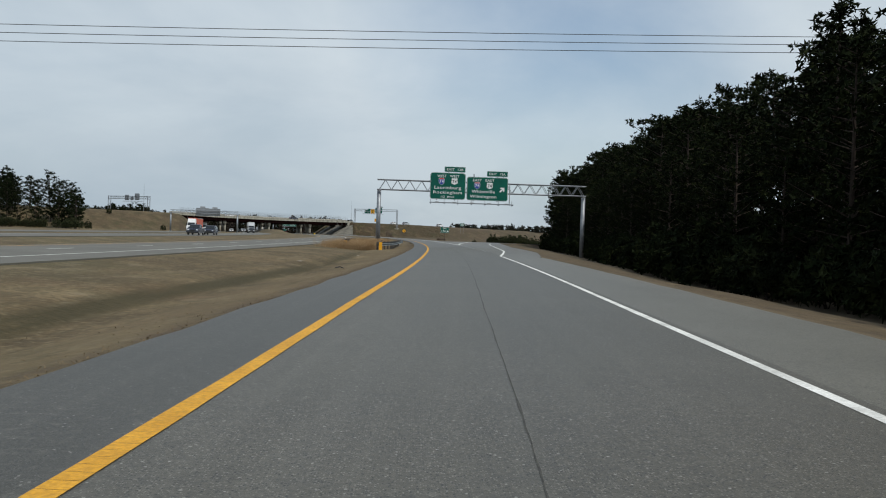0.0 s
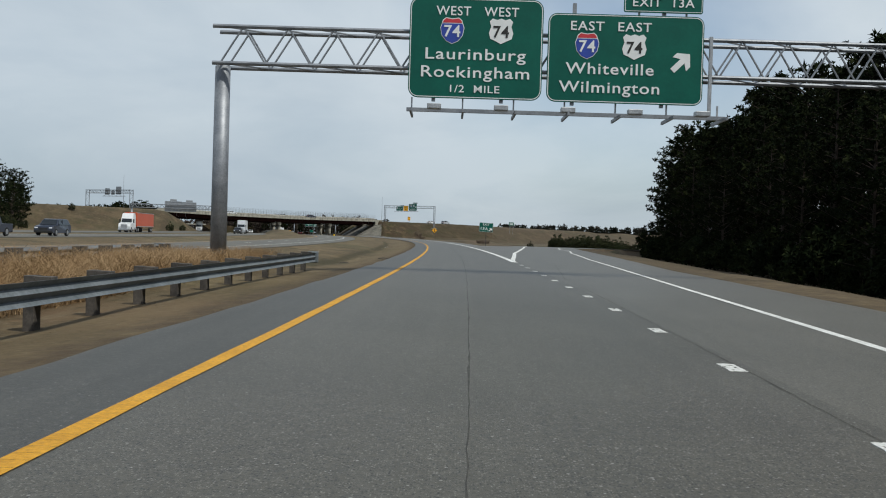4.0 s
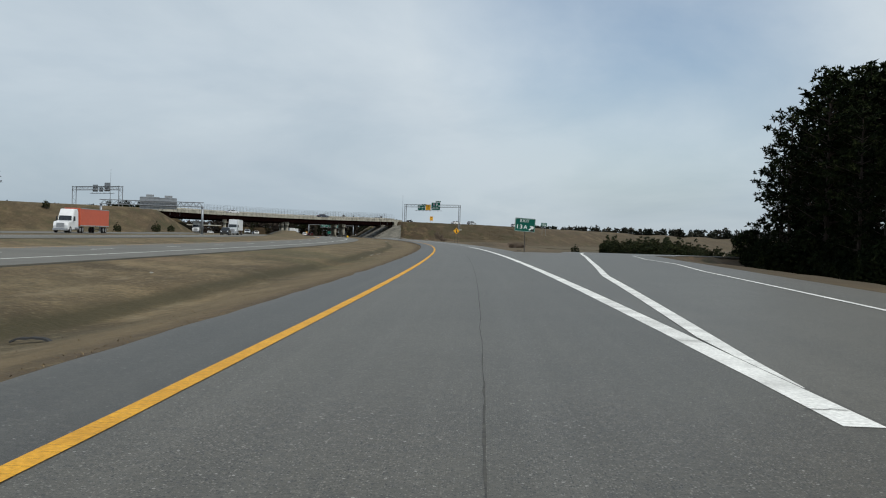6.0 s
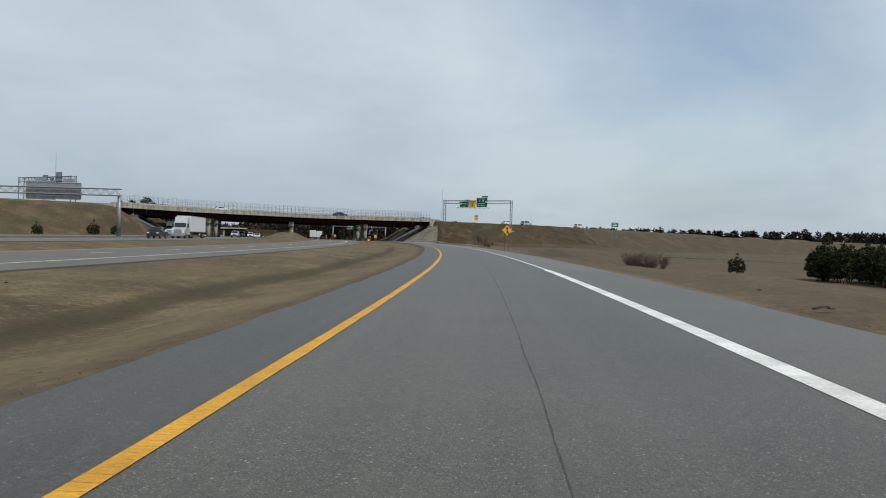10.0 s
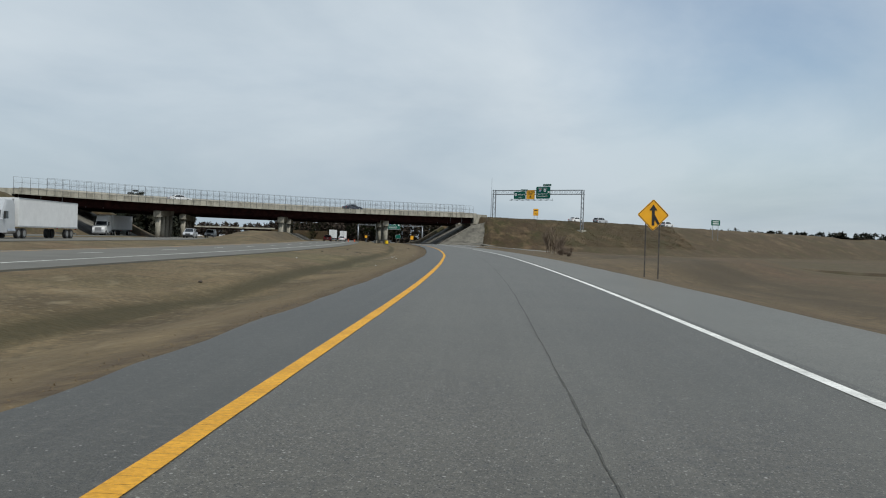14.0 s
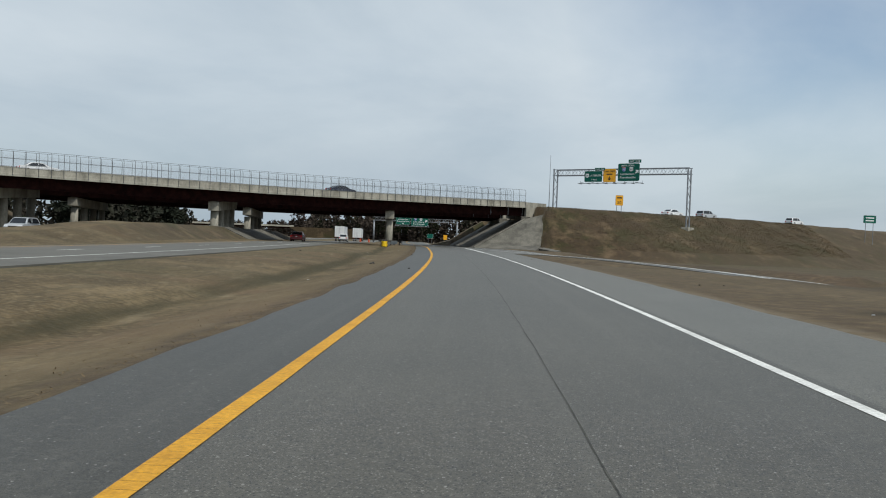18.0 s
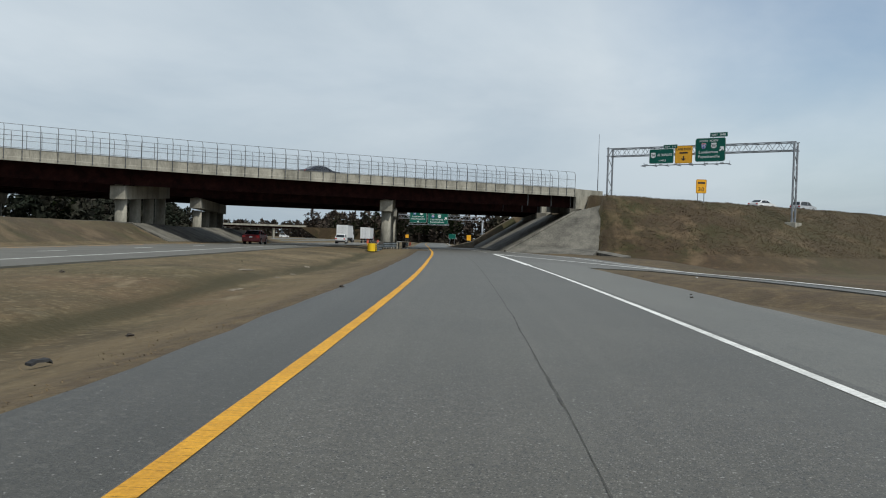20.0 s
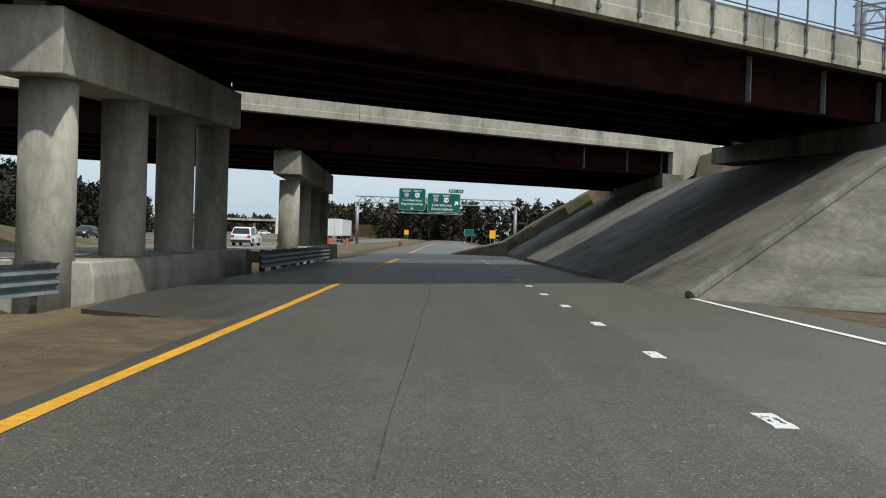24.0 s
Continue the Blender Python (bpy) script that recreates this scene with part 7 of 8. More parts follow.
slab_patch("asphalt_patch", 226.9, 1.0, 0.62, 0.62, M_STAIN, "dark fresh asphalt patch on the road", seed=1)
slab_patch("asphalt_patch", 225.4, 2.1, 0.16, 0.16, M_STAIN, "small dark asphalt patch on the road", seed=2)
slab_patch("asphalt_patch", 126.2, 2.0, 0.10, 0.16, M_STAIN, "small dark mark on the road", seed=3)
slab_patch("asphalt_patch", 126.6, 1.45, 0.10, 0.12, M_STAIN, "small dark mark on the road", seed=4)


def sand_patch(s, d, w, l, seed):
    """A low drift of washed sand that follows the ditch."""
    r = random.Random(seed)
    bm = bmesh.new()
    o = at(s, d)
    mid = bm.verts.new((o.x, o.y, ground_z(o.x, o.y) + 0.045))
    ring = []
    for i in range(22):
        a = 2 * math.pi * i / 22
        q = r.uniform(0.5, 1.0)
        p = at(s + l / 2 * math.sin(a) * q, d + w / 2 * math.cos(a) * q)
        ring.append(bm.verts.new((p.x, p.y, ground_z(p.x, p.y) + 0.012)))
    for i in range(22):
        bm.faces.new((mid, ring[i], ring[(i + 1) % 22]))
    bmesh.ops.recalc_face_normals(bm, faces=bm.faces)
    return lone("sand_drift", bm, M_SAND, "pale drift of washed sand in the grassy ditch", "sand", group="sand drifts")


M_SAND = material("washed_sand", [(0.11, 0.088, 0.058), (0.18, 0.15, 0.105), (0.27, 0.235, 0.175)], scale=2.2, rough=0.95, fine=(25, 0.3), bump=0.01, bump_scale=20)
for i, (s, d, w, l) in enumerate(((316.2, -4.5, 0.35, 1.1), (317.3, -4.4, 0.3, 0.9), (317.6, -4.0, 0.25, 0.8), (319.4, -4.2, 0.4, 1.6), (318.4, -4.5, 0.3, 0.9), (321.5, -4.0, 0.25, 1.2), (325.0, -4.6, 0.3, 1.3), (393.3, -6.2, 0.5, 2.0), (393.3, -5.1, 0.3, 1.2), (386.7, -4.9, 0.4, 1.5), (398.0, -5.4, 0.3, 1.5), (404.0, -5.8, 0.3, 1.4), (28.0, -6.4, 0.4, 1.6), (47.5, -5.2, 0.3, 1.4), (313.0, -4.6, 0.3, 1.4))):
    sand_patch(s, d, w, l, 300 + i)


def litter(s, d, size, mat, label, seed, name="litter"):
    r = random.Random(seed)
    bm = bmesh.new()
    bmesh.ops.create_icosphere(bm, subdivisions=2, radius=size * 0.8)
    for v in bm.verts:
        v.co *= r.uniform(0.45, 1.2)
        v.co.z *= 0.4
    o = at(s, d)
    z = 0.0 + zr(s) if -1.4 < d < 7.6 else ground_z(o.x, o.y, s, d)
    return lone(name, bm, mat, label, "litter", Matrix.Translation((o.x, o.y, z + size * 0.25)) @ Matrix.Rotation(r.uniform(0, 6), 4, "Z"), "roadside litter")


M_LITTER = material("pale_litter", [(0.28, 0.27, 0.25), (0.5, 0.5, 0.47)], scale=8, rough=0.7)
M_CLOD = material("dark_clod", [(0.03, 0.025, 0.02), (0.07, 0.055, 0.04)], scale=8, rough=0.95)
rr = random.Random(77)
for i in range(46):
    s = rr.uniform(40, 440)
    d = rr.choice((-rr.uniform(2.0, 10.5), -rr.uniform(2.0, 10.5), 7.9 + rr.uniform(0, 3)))
    if rr.random() < 0.55:
        litter(s, d, rr.uniform(0.03, 0.09), M_LITTER, "scrap of pale litter in the roadside grass", i)
    else:
        litter(s, d, rr.uniform(0.04, 0.11), M_CLOD, "dark clod of soil in the roadside grass", i, "soil_clod")
for i, (s, d, q) in enumerate(((171.7, -5.2, 0.12), (171.9, -5.3, 0.08), (172.4, -5.25, 0.11), (173.7, -5.3, 0.07), (174.0, -5.2, 0.06), (176.2, -5.0, 0.09), (176.4, -5.1, 0.06), (182.0, -5.2, 0.07), (319.9, -4.1, 0.13), (325.5, -4.4, 0.08), (327.0, -4.3, 0.05), (318.2, -4.6, 0.09), (165.2, -5.4, 0.08))):
    litter(s, d, q * 0.75, M_LITTER, "crumpled pale litter lying in the ditch", 200 + i)
litter(382.3, -1.3, 0.09, M_CLOD, "black scrap of rubber on the asphalt", 93, "rubber_scrap")
litter(357.7, -0.5, 0.07, M_CLOD, "black scrap of rubber on the asphalt", 90, "rubber_scrap")
litter(382.8, 6.9, 0.06, M_CLOD, "black scrap of rubber on the asphalt", 91, "rubber_scrap")
litter(384.0, 7.2, 0.05, M_CLOD, "black scrap of rubber on the asphalt", 92, "rubber_scrap")
# torn strips of tyre tread and dead sods beside the shoulder
def tread_strip(s, d, length, turn, seed):
    r = random.Random(seed)
    o = at(s, d)
    z = ground_z(o.x, o.y) + 0.02
    bm = bmesh.new()
    prev = None
    for i in range(9):
        u = i / 8 - 0.5
        x = u * length
        y = 0.05 * math.sin(4 * u + seed)
        h = 0.05 * math.cos(3.1 * u) + r.uniform(0, 0.03)
        ring = [bm.verts.new((x, y + q, h + w)) for q, w in ((-0.07, 0.0), (0.07, 0.0), (0.06, 0.03), (-0.06, 0.03))]
        if prev:
            for k in range(4):
                bm.faces.new((prev[k], prev[(k + 1) % 4], ring[(k + 1) % 4], ring[k]))
        else:
            bm.faces.new(ring[::-1])
        prev = ring
    bm.faces.new(prev)
    return lone("tyre_strip", bm, M_RUBBER, "black strip of torn tyre tread in roadside grass", "tyre scrap", Matrix.Translation((o.x, o.y, z)) @ Matrix.Rotation(turn, 4, "Z"), "tyre scraps")


for i, (s, d, length, turn) in enumerate(((105.2, -1.75, 0.55, 0.3), (112.5, -4.6, 0.6, 0.1), (20.5, -3.4, 0.35, 0.5), (318.5, -6.8, 0.5, 0.4), (372.0, -3.2, 0.22, 1.2), (192.5, 9.0, 0.45, 0.2))):
    tread_strip(s, d, length, turn, i)
# crumbs of broken asphalt along the shoulder
bm = bmesh.new()
for i in range(60):
    s = rr.uniform(222, 238)
    o = at(s, -1.35 + rr.gauss(0, 0.16))
    q = rr.uniform(0.004, 0.012)
    bmesh.ops.create_cube(bm, size=q, matrix=Matrix.Translation((o.x, o.y, 0.004 + q * 0.3)) @ Matrix.Rotation(rr.uniform(0, 6), 4, "Z"))
tagged(new("asphalt_crumbs", mesh_of("asphalt_crumbs", bm, M_CLOD)), "dark crumbs of broken asphalt on the shoulder", "gravel", kind="stuff")

# short dry grass along the pavement edges
def edge_spots(count, s0, s1, pick, seed):
    r = random.Random(seed)
    out = []
    for _ in range(count):
        s = r.uniform(s0, s1)
        d = pick(r, s)
        o = at(s, d)
        out.append(Vector((o.x, o.y, ground_z(o.x, o.y, s, d))))
    return out


M_BLADE = material("short_dry_grass", [(0.11, 0.078, 0.043), (0.15, 0.110, 0.062), (0.20, 0.15, 0.088)], scale=0.7, rough=0.95, spec=0.15)
blades("grass_verge_west", edge_spots(46000, -12, 452, lambda r, s: LEFT_EDGE(s) + 0.06 - abs(r.gauss(0, 0.28 if r.random() < 0.7 else 1.6)), 21), 0.04, M_BLADE, 22, "short dry grass on the verge beside the road", lean=2.0, w=0.007, per=2)
blades("grass_verge_east", edge_spots(14000, -12, 400, lambda r, s: (RIGHT_EDGE(s) if 42 < s < 184 else 7.7) + 0.05 + abs(r.gauss(0, 1.3)), 23), 0.034, M_BLADE, 24, "short dry grass on the verge beside the shoulder", lean=2.0, w=0.007, per=2)
spots = []
r = random.Random(31)
M_WEED = material("rough_dead_weeds", [(0.060, 0.046, 0.026), (0.105, 0.078, 0.046), (0.17, 0.13, 0.08)], scale=0.35, rough=0.95, spec=0.1, fine=(2, 0.4))
for _ in range(34000):
    a, n = SPAN_A + r.uniform(0, 80), -r.uniform(0.5, 26)
    p = br(a + SKEW * n, n)
    z = ground_z(p.x, p.y)
    if z > 0.2:
        spots.append(Vector((p.x, p.y, z)))
blades("grass_bank", spots, 0.2, M_WEED, 32, "rough brown weeds on the embankment", lean=1.2, w=0.010, per=4)
# ---- vehicles ----
def shell(outline, half, tuck, mat_name="body"):
    """A body from a side outline (y, z): full width low down, narrower above the belt."""
    bm = bmesh.new()
    rings = []
    n = len(outline)
    for k, x in enumerate((-1, -0.92, 0.92, 1)):
        ring = []
        for y, z in outline:
            w = half - tuck(z) if abs(x) == 1 else (half - tuck(z)) * 0.94
            lift = 0.0 if abs(x) == 1 else 0.025
            ring.append(bm.verts.new((math.copysign(w, x), y * (0.985 if abs(x) == 1 else 1.0), z * (0.985 if abs(x) == 1 else 1.0) + lift * 0)))
        rings.append(ring)
    for a, b in zip(rings, rings[1:]):
        for i in range(n):
            bm.faces.new((a[i], a[(i + 1) % n], b[(i + 1) % n], b[i]))
    bm.faces.new(rings[0])
    bm.faces.new(rings[-1][::-1])
    bmesh.ops.recalc_face_normals(bm, faces=bm.faces)
    bmesh.ops.triangulate(bm, faces=[f for f in bm.faces if len(f.verts) > 4])
    return bm


def wheel(parent, x, y, r, w):
    sgn = 1 if x > 0 else -1
    t = part("wheel", rodded((x - w / 2, y, r), (x + w / 2, y, r), r, n=20), M_RUBBER, parent)
    part("rim", rodded((x + sgn * w * 0.42, y, r), (x + sgn * (w / 2 + 0.012), y, r), r * 0.62, n=14), M_CHROME, t)


def pane(parent, pts, name="window"):
    bm = bmesh.new()
    vs = [bm.verts.new(p) for p in pts]
    f = bm.faces.new(vs)
    bm.normal_update()
    nrm = f.normal.copy()
    r = bmesh.ops.extrude_face_region(bm, geom=[f])
    bmesh.ops.translate(bm, verts=[v for v in r["geom"] if isinstance(v, bmesh.types.BMVert)], vec=nrm * 0.012)
    bmesh.ops.recalc_face_normals(bm, faces=bm.faces)
    return part(name, bm, M_GLASS, parent)


def car(m, kind, paint_mat, label, category="car", group=""):
    """y is forward. kind: sedan, suv or pickup."""
    t = thing({"sedan": "sedan_car", "suv": "sport_utility_vehicle", "pickup": "pickup_truck"}[kind], label, category, m, group)
    if kind == "sedan":
        L, half, h, belt, r = 4.75, 0.90, 1.45, 0.92, 0.33
        out = [(-2.36, 0.38), (-2.38, 0.80), (-2.28, 0.98), (-1.72, 1.03), (-1.08, 1.40), (-0.30, 1.46), (0.30, 1.41), (1.12, 0.98), (2.05, 0.86), (2.34, 0.66), (2.38, 0.36), (2.2, 0.22), (-2.2, 0.24)]
        back, front = ((-1.70, 1.04), (-1.12, 1.39)), ((0.34, 1.40), (1.10, 0.99))
        side = [(-1.45, 1.02), (-0.98, 1.34), (-0.28, 1.39), (0.26, 1.35), (0.86, 1.00)]
    elif kind == "suv":
        L, half, h, belt, r = 4.7, 0.94, 1.75, 1.02, 0.36
        out = [(-2.32, 0.42), (-2.36, 0.95), (-2.26, 1.12), (-1.98, 1.66), (-1.5, 1.74), (0.2, 1.74), (0.55, 1.68), (1.18, 1.10), (2.1, 0.98), (2.34, 0.75), (2.36, 0.42), (2.1, 0.28), (-2.1, 0.30)]
        back, front = ((-2.26, 1.13), (-2.0, 1.62)), ((0.58, 1.66), (1.15, 1.12))
        side = [(-2.05, 1.14), (-1.82, 1.58), (-1.4, 1.66), (0.15, 1.66), (0.46, 1.60), (0.90, 1.12)]
    else:
        L, half, h, belt, r = 5.6, 0.98, 1.85, 1.10, 0.39
        out = [(-2.78, 0.52), (-2.80, 1.10), (-0.78, 1.12), (-0.72, 1.74), (-0.4, 1.84), (0.55, 1.84), (0.85, 1.78), (1.42, 1.18), (2.55, 1.08), (2.78, 0.80), (2.80, 0.48), (2.5, 0.34), (-2.5, 0.40)]
        back, front = ((-0.80, 1.20), (-0.745, 1.70)), ((0.88, 1.75), (1.40, 1.20))
        side = [(-0.66, 1.18), (-0.58, 1.70), (-0.36, 1.77), (0.5, 1.77), (0.80, 1.70), (1.20, 1.20)]
    tuck = lambda z: 0.0 if z <= belt else (z - belt) / (h - belt) * 0.20
    part("body", shell(out, half, tuck), paint_mat, t)
    for (y0, z0), (y1, z1), sg in ((*back, -1), (*front, 1)):
        wa, wb = half - tuck(z0) - 0.10, half - tuck(z1) - 0.10
        e = 0.035 * sg
        pane(t, [(-wa, y0 + e, z0), (wa, y0 + e, z0), (wb, y1 + e, z1), (-wb, y1 + e, z1)], "windscreen" if sg > 0 else "rear_window")
    for sg in (-1, 1):
        pane(t, [(sg * (half - tuck(z) + 0.004), y, z) for y, z in side], "side_window")
        part("pillar", boxed(sg * (half - tuck(1.2)) - 0.02, sg * (half - tuck(1.2)) + 0.03, -0.25, -0.17, belt + 0.06, h - 0.12), paint_mat, t)
        part("mirror", boxed(sg * (half + 0.03) - 0.08, sg * (half + 0.03) + 0.08, side[-1][0] - 0.20, side[-1][0] - 0.06, belt + 0.04, belt + 0.18, bevel=0.02), paint_mat, t)
        part("tail_light", boxed(sg * half * 0.80 - 0.16, sg * half * 0.80 + 0.14, out[1][0] - 0.012, out[1][0] + 0.12, belt - 0.24, belt - 0.02, bevel=0.02), M_LAMP_RED, t)
        part("headlight", boxed(sg * half * 0.76 - 0.17, sg * half * 0.76 + 0.15, -out[1][0] - 0.20, -out[1][0] - 0.02, belt - 0.34, belt - 0.16, bevel=0.02), M_LAMP_CLEAR, t)
        part("door_handle", boxed(sg * (half + 0.002) - 0.012, sg * (half + 0.002) + 0.014, -0.45, -0.28, belt - 0.12, belt - 0.09), M_CHROME, t)
    part("rear_bumper", boxed(-half + 0.03, half - 0.03, out[1][0] - 0.05, out[1][0] + 0.15, 0.32, 0.58, bevel=0.04), paint_mat if kind == "sedan" else M_BLACK, t)
    part("front_bumper", boxed(-half + 0.03, half - 0.03, -out[1][0] - 0.12, -out[1][0] + 0.05, 0.30, 0.56, bevel=0.04), paint_mat if kind == "sedan" else M_BLACK, t)
    part("number_plate", boxed(-0.16, 0.16, out[1][0] - 0.065, out[1][0] - 0.045, 0.60 if kind != "sedan" else 0.68, 0.72 if kind != "sedan" else 0.80), M_SIGN_WHITE, t)
    part("grille", boxed(-0.45, 0.45, -out[1][0] - 0.05, -out[1][0] + 0.0, 0.58, belt - 0.2), M_BLACK, t)
    for x in (-half + 0.08, half - 0.08):
        for y in (-L * 0.29, L * 0.30):
            wheel(t, x, y, r, 0.21)
    return t


def semi(m, cab_mat, trailer_mat, label, trailer="box", group=""):
    """Tractor and trailer; y is forward, the origin under the trailer's tail."""
    t = thing("articulated_truck", label, "truck", m, group)
    y0 = 16.2
    cab = [(y0, 0.9), (y0, 3.4), (y0 + 0.5, 3.85), (y0 + 1.6, 3.80), (y0 + 2.3, 2.75), (y0 + 2.5, 1.95), (y0 + 4.3, 1.72), (y0 + 4.55, 1.2), (y0 + 4.5, 0.55), (y0 + 0.3, 0.6)]
    part("cab", shell(cab, 1.18, lambda z: 0.0 if z < 2.0 else (z - 2.0) * 0.05), cab_mat, t)
    pane(t, [(-1.0, y0 + 2.58, 2.0), (1.0, y0 + 2.58, 2.0), (0.95, y0 + 2.36, 2.72), (-0.95, y0 + 2.36, 2.72)], "windscreen")
    for sg in (-1, 1):
        pane(t, [(sg * 1.185, y0 + 1.2, 1.95), (sg * 1.185, y0 + 2.2, 1.95), (sg * 1.16, y0 + 2.05, 2.65), (sg * 1.16, y0 + 1.2, 2.65)], "side_window")
        part("headlight", boxed(sg * 0.92 - 0.16, sg * 0.92 + 0.16, y0 + 4.4, y0 + 4.58, 0.95, 1.2), M_LAMP_CLEAR, t)
        part("fuel_tank", rodded((sg * 0.95, y0 - 0.2, 0.75), (sg * 0.95, y0 + 1.5, 0.75), 0.32, n=12), M_CHROME, t)
        part("mirror", boxed(sg * 1.36 - 0.10, sg * 1.36 + 0.10, y0 + 2.3, y0 + 2.42, 1.9, 2.6), M_BLACK, t)
        part("exhaust_stack", rodded((sg * 1.0, y0 - 0.15, 1.0), (sg * 1.0, y0 - 0.15, 3.9), 0.08, n=8), M_CHROME, t)
    part("grille", boxed(-0.6, 0.6, y0 + 4.5, y0 + 4.6, 0.85, 1.55), M_CHROME, t)
    part("bumper", boxed(-1.15, 1.15, y0 + 4.45, y0 + 4.72, 0.35, 0.72, bevel=0.04), M_CHROME, t)
    part("chassis", boxed(-0.45, 0.45, y0 - 3.0, y0 + 4.2, 0.7, 0.95), M_BLACK, t)
    if trailer == "box":
        b = part("trailer_box", boxed(-1.28, 1.28, 0.0, 15.4, 1.15, 4.05, bevel=0.03), trailer_mat, t)
        for sg in (-1, 1):
            part("top_rail", boxed(sg * 1.285 - 0.02, sg * 1.285 + 0.02, 0.02, 15.38, 3.95, 4.05), M_STEEL, b)
            part("bottom_rail", boxed(sg * 1.285 - 0.02, sg * 1.285 + 0.02, 0.02, 15.38, 1.13, 1.27), M_STEEL, b)
            part("tail_light", boxed(sg * 1.05 - 0.10, sg * 1.05 + 0.10, -0.03, 0.0, 1.0, 1.12), M_LAMP_RED, b)
        part("door_seam", boxed(-0.015, 0.015, -0.012, 0.0, 1.25, 3.95), M_BLACK, b)
        for x in (-0.7, -0.25, 0.25, 0.7):
            part("lock_rod", rodded((x, -0.03, 1.2), (x, -0.03, 4.0), 0.02, n=6), M_STEEL, b)
        part("skirt_guard", boxed(-1.15, 1.15, 0.05, 0.15, 0.5, 0.62), M_STEEL, t)
    else:
        part("flat_bed", boxed(-1.28, 1.28, 0.0, 14.6, 1.2, 1.45), M_BLACK, t)
    for y in (1.6, 2.9, y0 - 2.3, y0 - 1.0, y0 + 3.5):
        for x in (-1.05, 1.05):
            wheel(t, x, y, 0.51, 0.34)
    return t


def lane(s, d, facing=1, z=0.012):
    m = on_road(s, d, z)
    return m if facing > 0 else m @ Matrix.Rotation(math.pi, 4, "Z")


car(lane(453.0, -18.6), "sedan", P_RED, "dark red sedan driving on the highway", group="vehicles on the near carriageway")
car(lane(520, -15.9), "suv", P_WHITE, "white sport utility vehicle on the highway ahead", group="vehicles on the near carriageway")
semi(lane(558, -19.4), P_WHITE, P_TRAILER, "white box trailer truck far down the highway", group="vehicles on the near carriageway")
semi(lane(585, -15.9), P_RED, P_TRAILER, "white trailer with a red tractor far down the highway", group="vehicles on the near carriageway")
car(lane(152, -38.8, -1), "suv", P_NAVY, "dark blue sport utility vehicle on the far carriageway", group="vehicles on the far carriageway")
car(lane(138, -38.8, -1), "pickup", P_NAVY, "dark pickup on the far carriageway", group="vehicles on the far carriageway")
car(lane(316, -43.0, -1), "pickup", P_BLACK, "black pickup on the far carriageway", group="vehicles on the far carriageway")
semi(lane(262, -57.4, -1), P_WHITE, P_TRUCKRED, "white tractor with an orange-red box trailer across the highway", group="vehicles on the far carriageway")
semi(lane(440, -61.0, -1), P_WHITE, P_TRAILER, "white tractor with a white box trailer on the far carriageway", group="vehicles on the far carriageway")
semi(lane(352, -43.2, -1), P_SILVER, P_TRAILER, "grey tractor with a white trailer near the bridge", group="vehicles on the far carriageway")
for s, d, k, p, l in ((416, -43.0, "suv", P_SILVER, "silver sport utility vehicle under the bridge"), (438, -43.0, "suv", P_SILVER, "silver sport utility vehicle under the bridge"), (462, -39.4, "sedan", P_WHITE, "white sedan under the bridge"), (492, -43.0, "pickup", P_WHITE, "white pickup beyond the bridge"), (540, -39.4, "sedan", P_BLACK, "black sedan beyond the bridge")):
    car(lane(s, d, -1), k, p, l, group="vehicles on the far carriageway")


def over(a, n, facing, z=None):
    p = br(a, n)
    h = deck_z(a) + fall(n) + 0.29 if -1 < a < SPAN_A else bank_z(p.x, p.y) + 0.15
    m = frame_of((p.x, p.y, h), (BN * -1 if facing > 0 else BN))
    return m


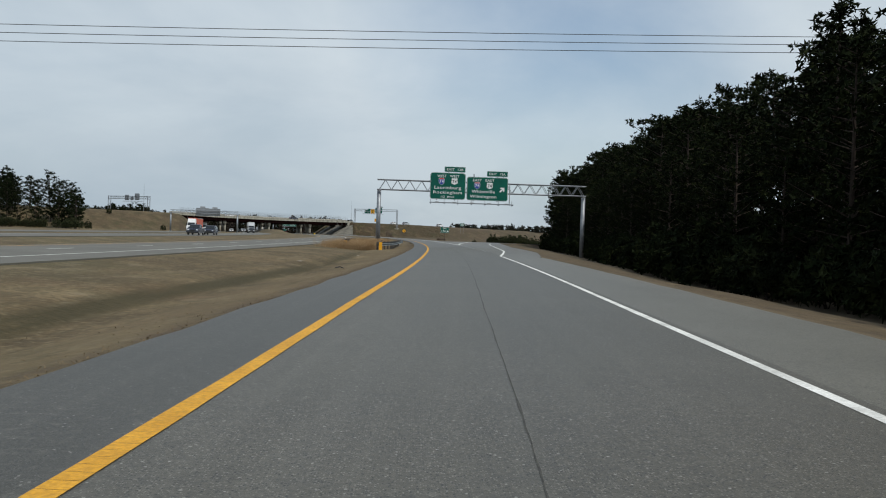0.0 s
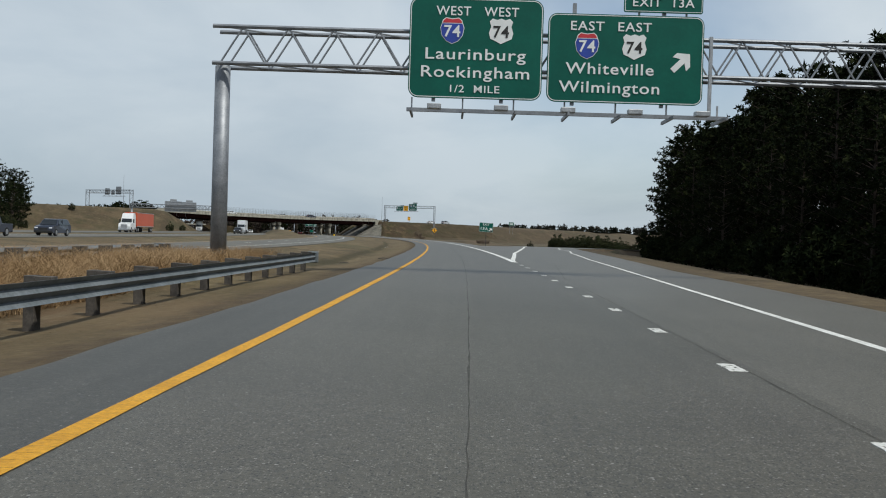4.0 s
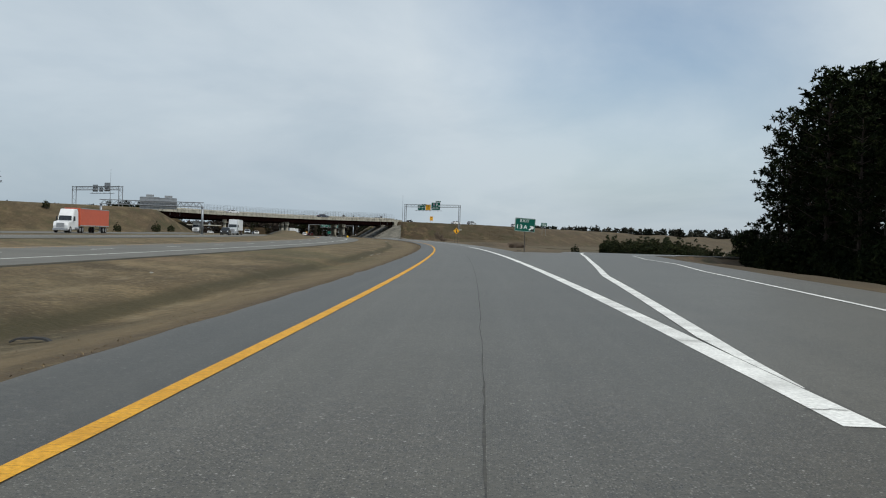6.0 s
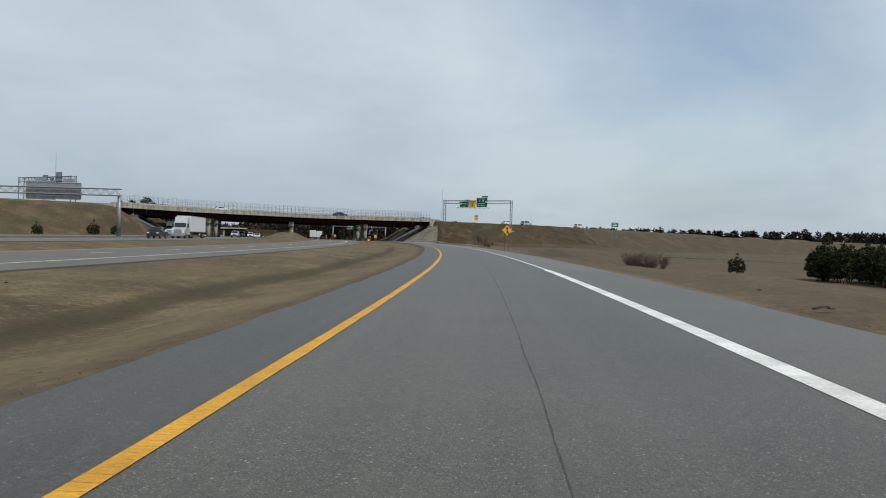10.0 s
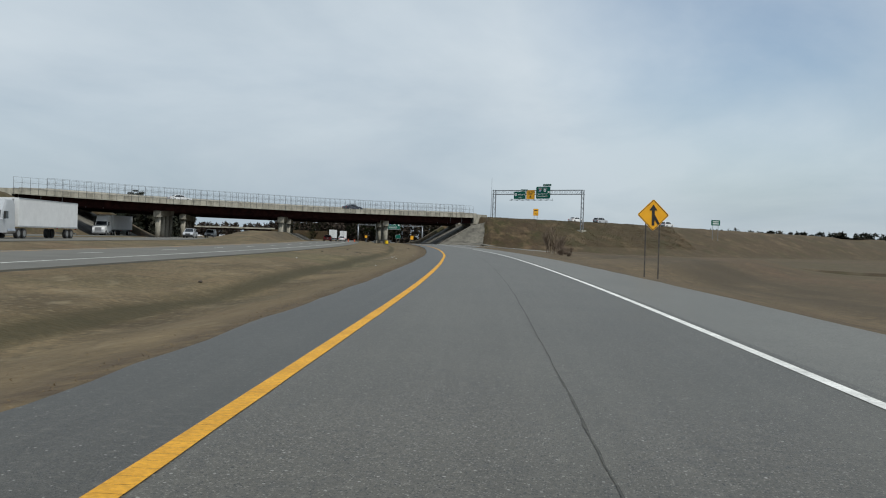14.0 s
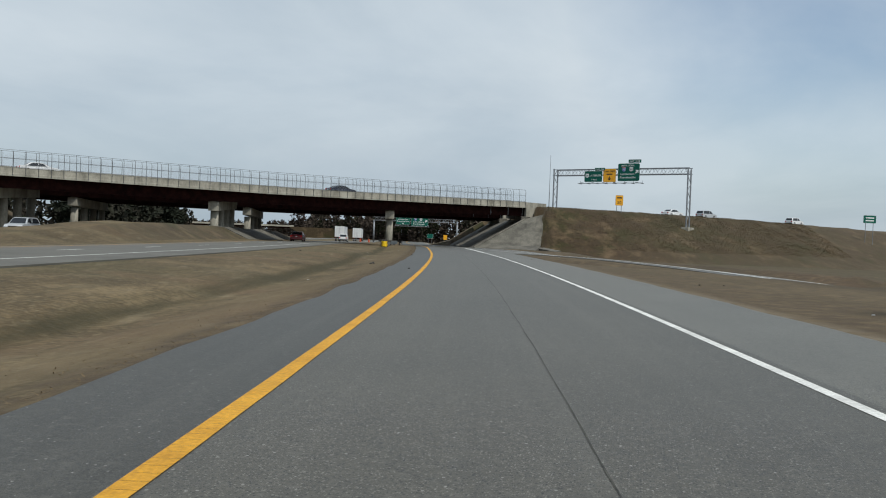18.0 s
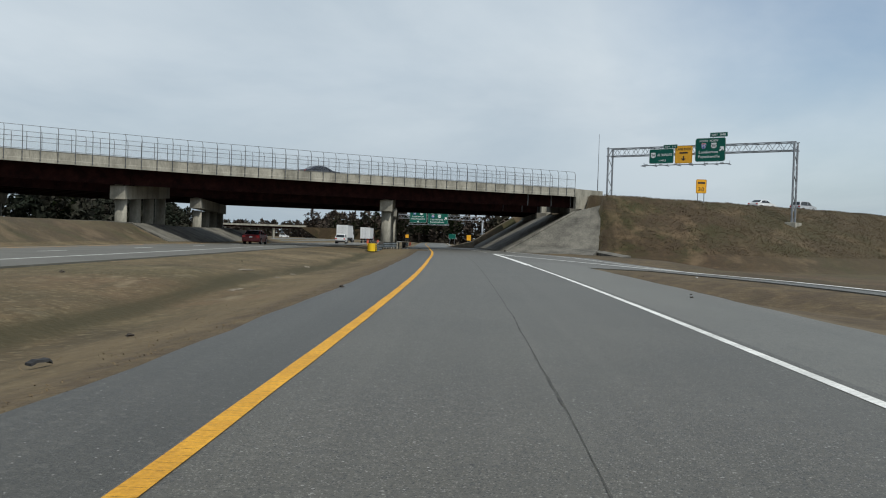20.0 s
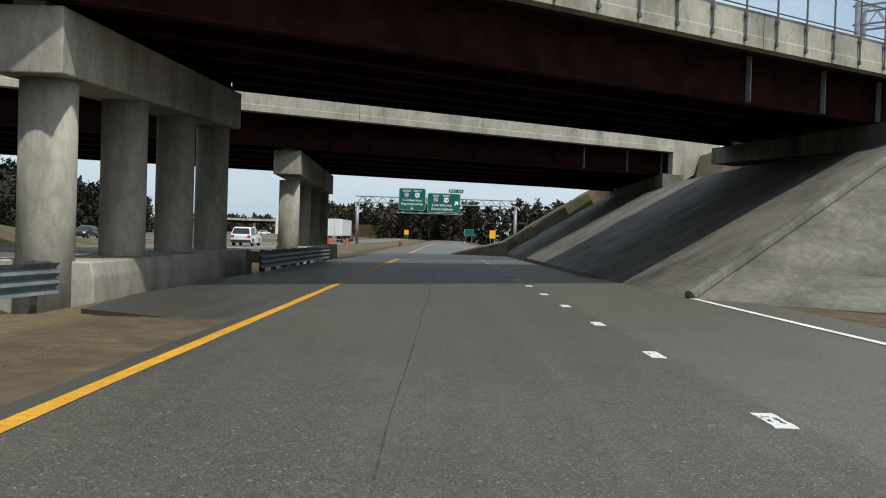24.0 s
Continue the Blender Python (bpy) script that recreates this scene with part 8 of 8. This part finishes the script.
car(over(80, 11.5, 1), "sedan", P_NAVY, "dark blue sedan crossing the overpass", group="vehicles on the overpass")
car(over(34, 7.2, 1), "sedan", P_WHITE, "white sedan crossing the overpass", group="vehicles on the overpass")
car(over(152, 3.0, 1), "sedan", P_WHITE, "white sedan on the crossing road", group="vehicles on the overpass")
car(over(163, 3.0, 1), "suv", P_SILVER, "silver sport utility vehicle on the crossing road", group="vehicles on the overpass")
car(over(196, 3.0, 1), "suv", P_WHITE, "white sport utility vehicle on the crossing road", group="vehicles on the overpass")


# a low overpass far beyond, with traffic on the road below it
def distant_overpass():
    x = Vector((0.88, 0.475, 0)).normalized()
    t = thing("distant_overpass", "low concrete overpass far down the highway", "bridge", frame_of((-233, 772, 0), x))
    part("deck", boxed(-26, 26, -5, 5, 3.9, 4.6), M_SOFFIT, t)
    for y in (-5.2, 4.9):
        part("parapet", boxed(-28, 28, y, y + 0.3, 4.0, 4.9), M_CONC, t)
    part("girder", boxed(-26, 26, -4.2, 4.2, 3.2, 3.9), M_GIRDER, t)
    for q in (-12, 12):
        part("pier", boxed(q - 0.5, q + 0.5, -4, 4, -2.5, 3.2), M_CONC, t)
    for q in (-1, 1):
        bm = bmesh.new()
        prism(bm, [(q * 25, 4.1), (q * 36, -2.5), (q * 90, -2.5), (q * 80, 3.8)] if q > 0 else [(q * 80, 3.8), (q * 90, -2.5), (q * 36, -2.5), (q * 25, 4.1)], -5.5, 5.5)
        part("embankment", bm, M_GROUND, t)


distant_overpass()
for i, (x, y, k, p) in enumerate(((-226, 748, "suv", P_WHITE), (-216, 752, "sedan", P_SILVER), (-207, 757, "suv", P_WHITE), (-240, 744, "sedan", P_WHITE))):
    car(Matrix.Translation((x, y, ground_z(x, y) + 0.3)) @ Matrix.Rotation(0.5 - math.pi / 2, 4, "Z"), k, p, "white and silver cars far down the highway", group="distant vehicles")
for x, y in ((-95.5, 560), (-94.0, 563), (-88, 570)):
    z = ground_z(x, y)
    t = thing("traffic_drum", "orange and white construction drum in the median", "traffic drum", pose(x, y, z), "construction drums")
    bm = bmesh.new()
    rod(bm, (0, 0, 0), (0, 0, 0.95), 0.29, 0.22, n=14)
    part("drum", bm, P_TRUCKRED, t)
    for q in (0.35, 0.68):
        part("band", rodded((0, 0, q), (0, 0, q + 0.13), 0.285 - 0.07 * q, 0.275 - 0.07 * q, n=14), M_SIGN_WHITE, t, "white reflective band")
